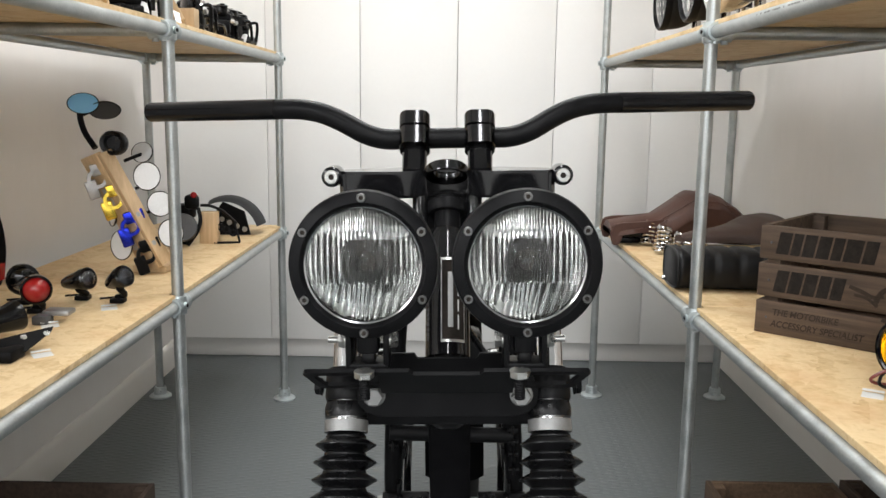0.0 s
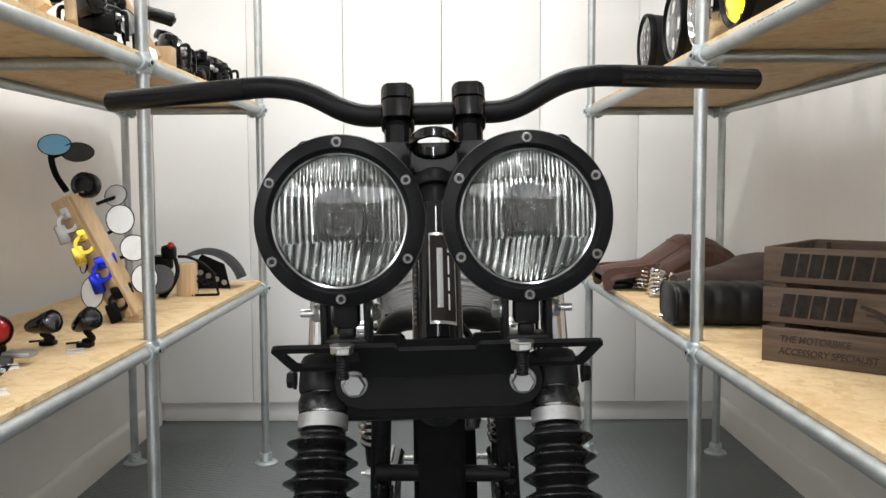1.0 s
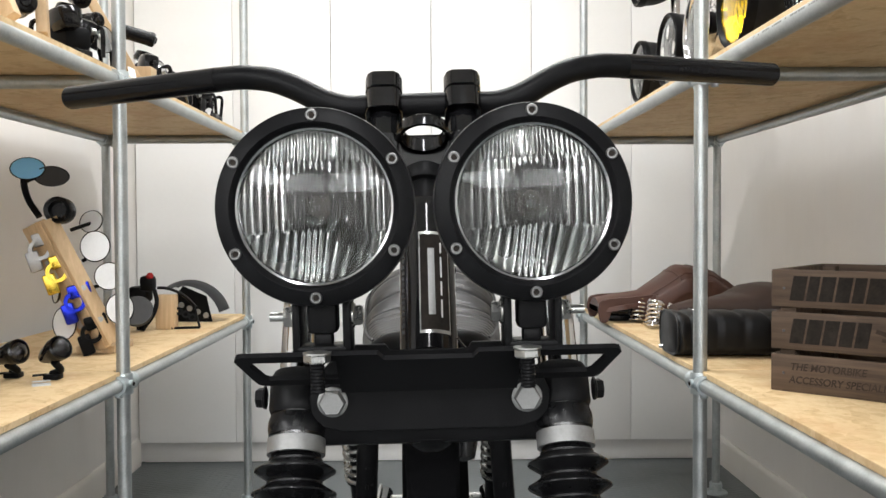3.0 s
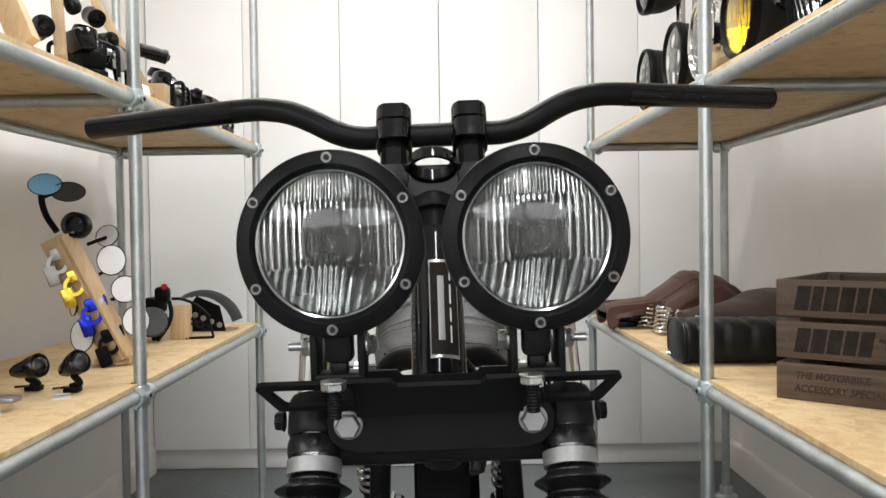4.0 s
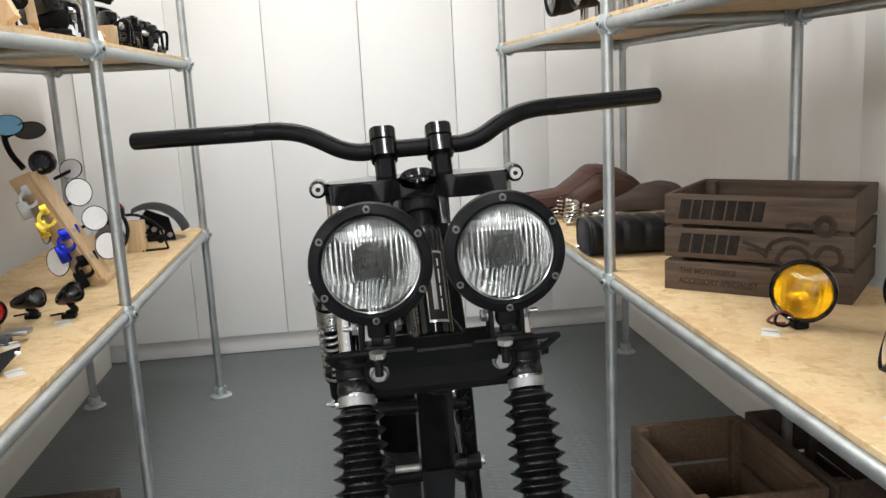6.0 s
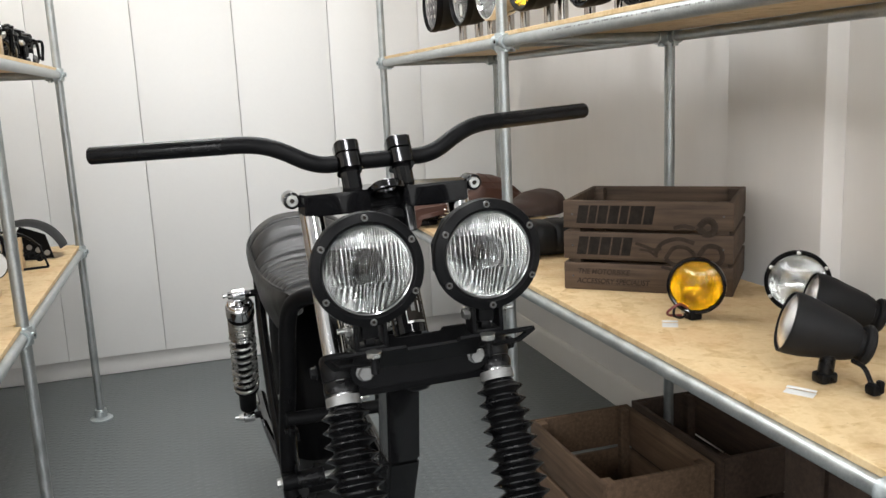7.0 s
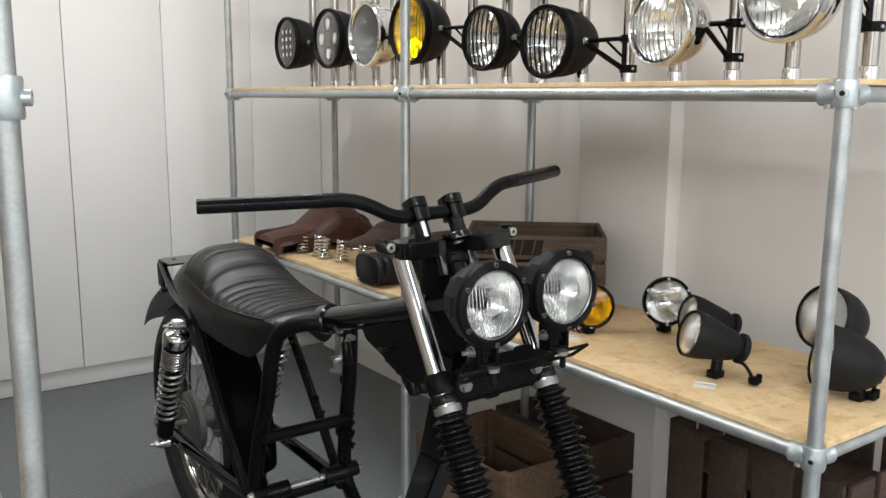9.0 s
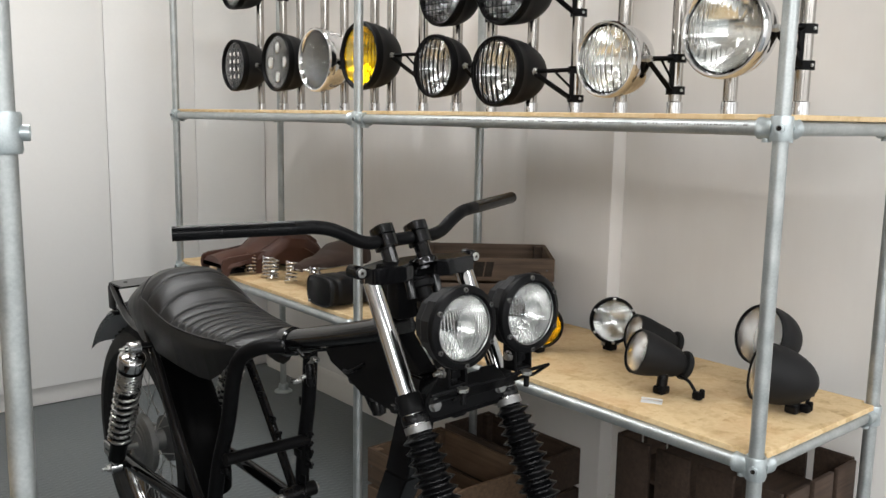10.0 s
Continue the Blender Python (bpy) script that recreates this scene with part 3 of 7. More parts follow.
def bulb(depth):
    bm = lathe([(0, -depth), (0.008, -depth), (0.008, -depth + 0.006), (0.0035, -depth + 0.009), (0.0035, -depth + 0.024), (0.002, -depth + 0.027), (0, -depth + 0.028)], 16, FRONT)
    return bm


# ---- the motorcycle ----
BIKE_X = 0.0907
bike = thing("motorcycle", (BIKE_X, -0.045, 0.0343), (0, -1.25, 0), "stripped black custom motorcycle with twin headlights, no tank or engine", "motorcycle")
bike.scale = (0.976, 1.012, 0.976)


def spotlight(parent, x):
    """Black round headlight with a bolted flat bezel."""
    R = 0.0715
    bm = lathe([(0.0, 0.066), (0.046, 0.066), (0.0535, 0.060), (0.0555, 0.050), (0.0560, 0.036), (0.0655, 0.034), (0.0672, 0.031), (0.0672, 0.010), (0.060, 0.010)], 12, Matrix.Rotation(-math.pi / 2, 4, "X") @ Matrix.Rotation(math.pi / 12, 4, "Z"))
    add_lathe(bm, [(0.0600, 0.011), (0.0690, 0.011), (0.0695, 0.002), (0.060, 0.002)], 72, Matrix.Rotation(-math.pi / 2, 4, "X"), close=True)
    top = part("headlight", bm, MATTE, parent, "matt black bucket with flats behind a round headlight", loc=(x, 2.262, 1.061), turn=(-1.5, 0, 0), smooth=20)
    top.scale = (0.982, 1.0, 0.982)
    prof = [(0.0560, 0.0015), (0.0575, 0.0055), (0.0600, 0.0075), (R - 0.004, 0.0050), (R - 0.001, 0.0030), (R, -0.001), (R, -0.007), (R - 0.002, -0.010), (0.0560, -0.010)]
    part("bezel", lathe(prof, 96, FRONT, close=True), SATIN, top, "satin black bezel ring")
    part("retaining_ring", lathe([(0.0538, 0.000), (0.0545, 0.003), (0.0560, 0.0038), (0.0568, 0.002), (0.0568, -0.006), (0.0538, -0.006)], 96, FRONT, close=True), DARKREFL, top, "thin seal ring round the glass")
    for k in range(6):
        a = math.pi / 6 + math.pi / 3 * k
        m = pose(0.0645 * math.cos(a), -0.0058, 0.0645 * math.sin(a)) @ FRONT
        part("bezel_screw", lathe([(0.0043, -0.001), (0.0043, 0.0020), (0.0037, 0.0028), (0.0027, 0.0028), (0.0024, 0.0008), (0, 0.0008)], 20, m), SCREWSTEEL, top, "stainless socket screw")
        # dark disc paints the shade inside the screw's socket
        part("screw_socket_shade", lathe([(0, 0.0014), (0.0023, 0.0014), (0.0023, 0.0008)], 6, m), INK_SHADE, top, "dark disc standing in for shade in the hexagon socket")
    part("lens", fluted_lens(0.0545, 0.0095, 32, 0.0017, 8, 72), HEADLENS, top, "clear fluted glass")
    part("reflector", reflector(0.0545, 0.046), HEADREFL, top)
    part("bulb", bulb(0.046), GREYPLASTIC, top)
    part("bulb_socket", lathe([(0.0, -0.0190), (0.0085, -0.0190), (0.0110, -0.0225), (0.0110, -0.0430)], 28, FRONT), BULB, top, "brown bulb socket")
    # fork-shaped bracket under the lamp and its cross bolt
    part("lamp_bracket", add_box(add_box(box((0.006, 0.030, 0.046), (-0.0185, 0.030, -0.083), 0.002), (0.006, 0.030, 0.046), (0.0185, 0.030, -0.083), 0.002), (0.043, 0.030, 0.006), (0, 0.030, -0.104), 0.002), SATIN, top)
    add = add_box(box((0.022, 0.022, 0.03), (0, 0.030, -0.078), 0.004), (0.014, 0.014, 0.012), (0, 0.03, -0.098), 0.003)
    part("lamp_foot", add, SATIN, top)
    for s in (-1, 1):
        part("bracket_bolt", hex_head(0.0085, 0.008, along((s * 0.0215, 0.030, -0.080), (s, 0, 0))), STAINLESS, top, "zinc plated hex bolt")
    part("bolt_tail", rod((-0.021 if x < 0 else 0.021, 0.030, -0.080), (-0.040 if x < 0 else 0.040, 0.030, -0.080), 0.0035, 12), STAINLESS, top)
    return top


def front_end():
    # handlebar: low middle, rise, swept-back ends
    right = [(0.0, 2.52, 1.168), (0.045, 2.52, 1.168), (0.075, 2.52, 1.168), (0.100, 2.5205, 1.175), (0.128, 2.526, 1.190), (0.150, 2.531, 1.1995), (0.172, 2.5385, 1.2045), (0.200, 2.546, 1.2065), (0.30, 2.588, 1.2063), (0.390, 2.626, 1.206)]
    bar_lean = Matrix.Translation((0, 0, 1.168)) @ Matrix.Rotation(radians(-0.55), 4, "Y") @ Matrix.Translation((0, 0, -1.168))
    full = [(-x, y, z) for x, y, z in right[:0:-1]] + right
    bar = part("handlebar", sweep([bar_lean @ p for p in curve(full, 5)], 0.0125, 24), SATIN, bike, "satin black tubular handlebar", smooth=50)
    for s in (-1, 1):
        pts = [bar_lean @ Vector(p) for p in ((s * 0.212, 2.551, 1.2065), (s * 0.30, 2.588, 1.2063), (s * 0.401, 2.6305, 1.206))]
        bm = sweep(pts, 0.0129, 24, cap=False)
        d = Vector(pts[2]) - Vector(pts[1])
        add_lathe(bm, [(0.0129, 0), (0.0122, 0.0012), (0.0092, 0.0012), (0.0092, -0.012), (0, -0.012)], 24, along(pts[2], d))
        part("bar_end", bm, BARGLOSS, bar, "glossy hollow end of the bar", smooth=50)
    # yoke clamps, faceted, in two halves
    oct_o = [(-0.0185, -0.009), (-0.0155, -0.0175), (-0.0105, -0.0215), (0.0105, -0.0215), (0.0155, -0.0175), (0.0185, -0.009), (0.0185, 0.010), (0.0155, 0.0185), (0.0105, 0.0225), (-0.0105, 0.0225), (-0.0155, 0.0185), (-0.0185, 0.010)]
    for s in (-1, 1):
        lean = pose(s * 0.0395, 2.520, 1.168, -28.4, 0, 0)
        rise = part("riser", lathe([(0, -0.050), (0.0148, -0.050), (0.0148, -0.0155), (0.0, -0.0155)], 12, lean), GLOSS, bike, "gloss black riser", smooth=25)
        for nm, z0, z1 in (("clamp_body", -0.0160, 0.0080), ("clamp_cap", 0.0095, 0.0275)):
            bm = prism(oct_o, z1 - z0, lean @ pose(0, 0, (z0 + z1) / 2, 90, 0, 0))
            bmesh.ops.bevel(bm, geom=bm.edges[:], offset=0.0008, segments=1, affect="EDGES")
            part(nm, bm, ANODISED, rise, smooth=25)
        for dy in (-0.013, 0.013):
            part("clamp_screw", lathe([(0, 0.0270), (0.004, 0.0270), (0.004, 0.0290), (0.0022, 0.0290), (0.0022, 0.0277), (0, 0.0277)], 12, lean @ pose(0, dy, 0)), SATIN, rise)
    # top yoke with pinch bolts
    out = [(-0.118, -0.020), (-0.055, -0.024), (-0.025, -0.016), (-0.024, 0.012), (0.024, 0.012), (0.025, -0.016), (0.055, -0.024), (0.118, -0.020), (0.126, 0.0), (0.122, 0.020), (0.05, 0.050), (-0.05, 0.050), (-0.122, 0.020), (-0.126, 0.0)]
    bm = prism([(x, -y) for x, y in out], 0.031, pose(0, 2.468, 1.118, 90, 0, 0) @ pose(0, 0, 0, 0, 0, 0))
    bmesh.ops.bevel(bm, geom=bm.edges[:], offset=0.003, segments=2, affect="EDGES")
    yoke = part("top_yoke", bm, GLOSS, bike, "gloss black top yoke", smooth=30)
    for s in (-1, 1):
        m = along((s * 0.134, 2.474, 1.1265), (0, -1, 0))
        part("pinch_lug", lathe([(0, -0.02), (0.0118, -0.02), (0.0124, 0.004), (0.0118, 0.011), (0.0092, 0.0125), (0, 0.0125)], 28, m), GLOSS, yoke)
        bm = lathe([(0.0082, 0.0122), (0.0082, 0.0146), (0.0072, 0.0155), (0.0038, 0.0155), (0.0038, 0.0135), (0, 0.0135)], 24, m)
        part("pinch_bolt", bm, ZINC, yoke, "silver button-head bolt")
        # shade in the bolt's socket, painted as a dark disc
        part("bolt_socket_shade", lathe([(0, 0.0141), (0.0036, 0.0141), (0.0036, 0.0135)], 6, m), INK_SHADE, yoke, "dark disc standing in for shade in the hexagon socket")
        part("riser_bolt", lathe([(0, 0), (0.0085, 0), (0.0095, 0.006), (0.0085, 0.040), (0, 0.040)], 20, along((s * 0.031, 2.462, 1.106), (0, -0.3, -1))), GLOSS, yoke, "black riser bolt sleeve")
    # open switch ring at the yoke's nose, tilted with the steering
    ax = Vector((0, 0.475, 0.88))
    part("switch_ring", lathe([(0.0205, -0.0070), (0.0238, -0.0070), (0.0245, -0.004), (0.0240, 0.0035), (0.0225, 0.0050), (0.0185, 0.0050)], 44, along((0, 2.452, 1.133), ax), close=True), ANODISED, yoke, "empty ignition switch ring")
    # stem, dust cap, head tube
    sy = lambda z: 2.478 + 0.5405 * (z - 1.12)
    part("steering_stem", sweep([(0, sy(1.10), 1.10), (0, sy(0.90), 0.90)], 0.015, 20), SATIN, bike)
    part("stem_nut", lathe([(0, 0), (0.022, 0), (0.024, 0.004), (0.024, 0.012), (0.018, 0.015), (0, 0.015)], 28, along((0, sy(1.083), 1.083), ax)), SATIN, bike)
    part("bearing_cap", lathe([(0, -0.004), (0.0235, -0.004), (0.0245, 0.004), (0.0225, 0.012), (0.017, 0.015), (0, 0.015)], 36, along((0, sy(1.052), 1.052), ax)), GLOSS, bike)
    # added block fills the gap that reads black beside the stem
    part("headstock_infill", box((0.082, 0.040, 0.085), (0, 2.500, 1.062), 0.010), SATIN, bike, "black block filling the gap at the headstock")
    head = part("head_tube", sweep([(0, sy(1.055), 1.055), (0, sy(0.935), 0.935)], 0.0245, 36), GLOSS, bike, "glossy head tube with a maker's plate")
    # plate: curved sheet on the tube with bars for the writing
    mh = along((0, sy(0.99), 0.99), ax)

    def patch(a0, a1, h0, h1, lift):
        bm = bmesh.new()
        n = 8
        rows = [[bm.verts.new(mh @ Vector((math.cos(radians(a0 + (a1 - a0) * k / n)) * (0.0245 + lift), math.sin(radians(a0 + (a1 - a0) * k / n)) * (0.0245 + lift), h))) for k in range(n + 1)] for h in (h0, h1)]
        for k in range(n):
            bm.faces.new((rows[0][k], rows[0][k + 1], rows[1][k + 1], rows[1][k]))
        return bm
    probe = mh.to_3x3().inverted() @ Vector((0.35, -1, 0))
    c = math.degrees(math.atan2(probe.y, probe.x))
    part("plate_edge", patch(c - 38, c + 26, -0.050, 0.045, 0.0006), ZINC, head, "bright edge of the plate")
    part("plate_field", patch(c - 35, c + 23, -0.047, 0.042, 0.0010), INK_SHADE, head)
    h0 = -0.036
    for w in (0.016, 0.013, 0.019, 0.010):
        part("plate_writing", patch(c + 4, c + 7.5, h0, h0 + w, 0.0014), PAPER, head, "bar of white writing")
        h0 += w + 0.004
    part("plate_panel", patch(c - 20, c - 7, -0.034, 0.028, 0.0014), CLIP, head, "bare metal panel")
    bm = bmesh.new()
    for k in range(17):
        h = -0.045 + k * 0.0055
        a = radians(c - 80)
        add_box(bm, (0.0008, 0.0032, 0.0035), (0, 0, 0), 0, mh @ Matrix.Translation((math.cos(a) * 0.0247, math.sin(a) * 0.0247, h)) @ Matrix.Rotation(a, 4, "Z"))
    part("stamped_marks", bm, GREYPLASTIC, head)
    # fork legs
    fy = lambda z: 2.345 + 0.5405 * (z - 0.878)
    fa = Vector((0, 0.5405, 1)).normalized()
    for s in (-1, 1):
        x = s * 0.108
        leg = part("fork_tube", sweep([(x, fy(1.112), 1.112), (x, fy(0.60), 0.60)], 0.0168, 36), CHROME, bike, "chromed fork tube")
        c0 = Vector((x, fy(0.909), 0.909))
        bm = lathe([(0.0165, -0.017), (0.0218, -0.017), (0.0236, -0.013), (0.0236, 0.013), (0.0212, 0.018), (0.0165, 0.018)], 36, along(c0, fa), close=True)
        add_box(bm, (0.018, 0.024, 0.028), (s * 0.019, 0.004, -0.002), 0.004, along(c0, fa))
        part("lower_clamp", bm, SATIN, leg, "black cast fork clamp")
        part("clamp_bolt", hex_head(0.0085, 0.008, along(c0 + Vector((s * 0.028, 0.004, -0.002)), (s, 0, 0))), SATIN, leg)
        part("seal_ring", lathe([(0.0165, -0.0075), (0.0225, -0.0075), (0.0235, -0.003), (0.0235, 0.003), (0.0220, 0.0085), (0.0165, 0.0085)], 36, along((x, fy(0.8855), 0.8855), fa), close=True), RUBBER, leg)
        part("hose_clip", lathe([(0.0200, -0.0062), (0.0232, -0.0062), (0.0232, 0.0062), (0.0200, 0.0062)], 40, along((x, fy(0.871), 0.871), fa), close=True), CLIP, leg, "bright metal hose clip")
        part("clip_screw", rod((x + s * 0.0, fy(0.871) + 0.022, 0.862), (x - s * 0.012, fy(0.871) + 0.026, 0.862), 0.005, 12), ZINC, leg)
        prof = [(0.0168, 0.006)]
        n, step = 15, 0.0178
        for k in range(n):
            g = 1 + 0.13 * min(k / 4, 1.0)  # the upper folds are drawn in
            prof += [(r * g, -k * step - h) for r, h in ((0.0215, 0), (0.0212, 0.0015), (0.0308, 0.0074), (0.0320, 0.0083), (0.0320, 0.0095), (0.0308, 0.0104), (0.0212, 0.0163))]
        prof += [(0.0245, -n * step), (0.0250, -n * step - 0.012), (0.0168, -n * step - 0.012)]
        part("gaiter", lathe(prof, 44, along((x, fy(0.862), 0.862), fa)), RUBBER, bike, "ribbed black rubber fork gaiter", smooth=28)
        z0 = 0.862 - (n * step) * fa.z
        part("fork_slider", sweep([(x, fy(z0), z0), (x, fy(0.345), 0.345)], 0.0255, 28), SATIN, bike)
    # lower yoke
    bm = box((0.20, 0.056, 0.034), (0, 2.372, 0.886), 0.008)
    part("lower_yoke", bm, SATIN, bike)
    part("yoke_nut", lathe([(0, 0), (0.017, 0), (0.017, 0.008), (0.011, 0.012), (0, 0.012)], 6, along((0, 2.362, 0.873), -ax)), SATIN, bike)
    # folded lamp bracket: slotted flange and a front apron
    br = bmesh.new()
    zf = 0.957
    # the flange slopes down and back from its front lip; each ear is a frame round its slot
    tilt = Matrix.Translation((0, 2.268, zf)) @ Matrix.Rotation(radians(-44), 4, "X")

    def sheet(pts, bm):
        add_prism(bm, [(x, -y) for x, y in pts], 0.004, tilt @ pose(0, 0, 0, 90, 0, 0))
        return bm
    ear = [(-0.1385, 0.005), (-0.1365, 0.001), (-0.133, 0.0), (-0.066, 0.0), (-0.066, 0.007), (-0.1245, 0.007), (-0.1275, 0.0085), (-0.1280, 0.011), (-0.1200, 0.027), (-0.1170, 0.029), (-0.066, 0.029), (-0.066, 0.036), (-0.122, 0.036), (-0.1255, 0.0345), (-0.1275, 0.031)]
    mid = [(-0.066, 0.0), (-0.036, 0.0), (-0.032, 0.007), (0.032, 0.007), (0.036, 0.0), (0.066, 0.0), (0.066, 0.048), (-0.066, 0.048)]
    sheet(mid, br)
    for s in (-1, 1):
        sheet([(-s * x, y) for x, y in (ear if s > 0 else ear[::-1])], br)
    bmesh.ops.remove_doubles(br, verts=br.verts[:], dist=0.0002)
    plate = part("lamp_bracket_plate", br, SATIN, bike, "folded satin black steel lamp bracket", smooth=30)
    apron = [(-0.066, 0.953), (-0.034, 0.953), (-0.031, 0.947), (0.031, 0.947), (0.034, 0.953), (0.066, 0.953), (0.088, 0.930), (0.096, 0.912), (0.094, 0.897), (0.085, 0.888), (0.070, 0.884), (-0.070, 0.884), (-0.085, 0.888), (-0.094, 0.897), (-0.096, 0.912), (-0.088, 0.930)]
    bm = prism(apron, 0.005, pose(0, 2.338, 0.0))
    bmesh.ops.bevel(bm, geom=bm.edges[:], offset=0.0008, segments=1, affect="EDGES")
    part("apron", bm, SATIN, plate, smooth=30)
    for s in (-1, 1):
        part("apron_bolt", hex_head(0.0108, 0.0085, along((s * 0.077, 2.3342, 0.9085), (0, -1, 0))), CLIP, plate, "zinc plated hex bolt with stamped head")
        sx = 0.070 if s > 0 else -0.078
        nut = lathe([(0, 0), (0.0084, 0), (0.0096, 0.0012), (0.0096, 0.0055), (0.0084, 0.0066), (0, 0.0070)], 6, pose(sx, 2.2615, zf - 0.0055, 0, 0, 12))
        add_lathe(nut, [(0, 0.0064), (0.0100, 0.0064), (0.0100, 0.0076), (0, 0.0076)], 24, pose(sx, 2.2615, zf - 0.0055))
        part("lamp_nut", nut, STAINLESS, plate, "zinc plated nut")
        part("lamp_stud", lathe([(0, 0)] + [(0.0054 if k % 2 else 0.0047, 0.0012 * k) for k in range(19)] + [(0, 0.0228)], 16, pose(sx, 2.2615, zf - 0.0265)), SATIN, plate)
    for s in (-1, 1):
        spotlight(bike, s * 0.0763)
    # front wheel
    wheel((0, 2.05, 0.325), 0.3598, 0.09, "front_wheel", False)


def wheel(c, R, w, name, drum):
    c = Vector(c)
    side = Matrix.Translation(c) @ Matrix.Rotation(math.pi / 2, 4, "Y")
    n = 18
    prof = []
    r0 = R - 0.085
    for k in range(n + 1):
        a = math.pi * k / n
        prof.append((r0 + 0.01 + (R - r0 - 0.01) * math.sin(a) ** 0.7, -w / 2 * math.cos(a)))
    bm = lathe([(r0, -w / 2 + 0.01)] + prof + [(r0, w / 2 - 0.01)], 96, side, close=True)
    # tread blocks
    for k in range(60):
        a = 2 * math.pi * k / 60
        for sx in (-1, 1):
            add_box(bm, (0.030, 0.020, 0.008), (0, 0, 0), 0.0, Matrix.Translation(c) @ Matrix.Rotation(a, 4, "X") @ Matrix.Translation((sx * 0.019, 0, R - 0.004)) @ Matrix.Rotation(sx * 0.35, 4, "Z"))
    top = part(name, bm, TYRE, bike, "black tyre on a spoked chrome rim", smooth=35)
    part("rim", lathe([(r0 + 0.012, -0.034), (r0 + 0.016, -0.038), (r0 + 0.002, -0.030), (r0 - 0.012, -0.012), (r0 - 0.012, 0.012), (r0 + 0.002, 0.030), (r0 + 0.016, 0.038), (r0 + 0.012, 0.034)], 72, side), DARKREFL, top, "chrome wheel rim")
    if drum:
        part("hub", lathe([(0, -0.062), (0.03, -0.062), (0.082, -0.055), (0.094, -0.048), (0.096, -0.030), (0.075, -0.022), (0.035, -0.01), (0.035, 0.02), (0.075, 0.03), (0.078, 0.046), (0.03, 0.055), (0, 0.055)], 56, side), CLIP, top, "dull cast alloy drum hub")
        bm = bmesh.new()
        for k in range(3):
            add_lathe(bm, [(0.040 + 0.017 * k, -0.0635 + 0.0025 * k), (0.044 + 0.017 * k, -0.066 + 0.0025 * k), (0.048 + 0.017 * k, -0.0625 + 0.0025 * k)], 48, side)
        part("hub_ribs", bm, CLIP, top)
    else:
        part("hub", lathe([(0, -0.05), (0.03, -0.05), (0.055, -0.03), (0.03, -0.015), (0.03, 0.015), (0.055, 0.03), (0.03, 0.05), (0, 0.05)], 40, side), ALLOY, top)
    part("axle", rod(c + Vector((-0.13, 0, 0)), c + Vector((0.13, 0, 0)), 0.008, 14), ZINC, top)
    rh = 0.085 if drum else 0.052
    for k in range(36):
        a = 2 * math.pi * k / 36
        b = a + (0.28 if k % 4 < 2 else -0.28)
        sx = -0.034 if k % 2 else 0.034
        p0 = c + Vector((sx, rh * math.cos(b), rh * math.sin(b)))
        p1 = c + Vector((sx * 0.15, (r0 - 0.010) * math.cos(a), (r0 - 0.010) * math.sin(a)))
        part("spoke", rod(p0, p1, 0.0017, 6), ZINC, top)
    return top


def shock(s):
    """Chromed coil-over rear shock."""
    xs = 0.178 if s < 0 else 0.142
    a, b = Vector((s * xs, 3.462, 0.768)), Vector((s * xs, 3.672, 0.352))
    d = (b - a).normalized()
    top = part("rear_shock", sweep([a + d * 0.045, b - d * 0.09], 0.020, 20), SATIN, bike, "chromed coil-over rear shock")
    part("upper_shroud", lathe([(0, 0.026), (0.026, 0.026), (0.035, 0.032), (0.0375, 0.038), (0.0375, 0.064), (0.034, 0.068), (0, 0.066)], 36, along(a, d)), CHROME, top, "polished spring cap")
    part("cap_band", lathe([(0, 0.062), (0.0335, 0.062), (0.0335, 0.079), (0, 0.079)], 36, along(a, d)), SATIN, top)
    L = (b - a).length
    part("upper_coil", helix(a + d * 0.078, a + d * 0.150, 0.0315, 7.5, 0.0038), STAINLESS, top)
    part("spring", helix(a + d * 0.150, b - d * 0.122, 0.0325, 8.2, 0.0046), STAINLESS, top, "chrome spring")
    part("lower_cup", lathe([(0, L - 0.126), (0.034, L - 0.126), (0.034, L - 0.117), (0.025, L - 0.112), (0.024, L - 0.04), (0.014, L - 0.03), (0.010, L - 0.012), (0, L - 0.012)], 30, along(a, d)), SATIN, top)
    for p, nm in ((a, "upper_eye"), (b, "lower_eye")):
        bm = rod(p - Vector((0.015, 0, 0)), p + Vector((0.015, 0, 0)), 0.0175, 24)
        add_rod(bm, p + d * (0.01 if p is a else -0.01), p + d * (0.04 if p is a else -0.04), 0.012, 16)
        part(nm, bm, CHROME, top)
        part("eye_bolt", hex_head(0.0105, 0.012, along(p + Vector((s * 0.016, 0, 0)), (s, 0, 0))), ZINC, top)
        part("stud", rod(p + Vector((s * 0.02, 0, 0)), p + Vector((s * 0.040, 0, 0)), 0.005, 12), ZINC, top)


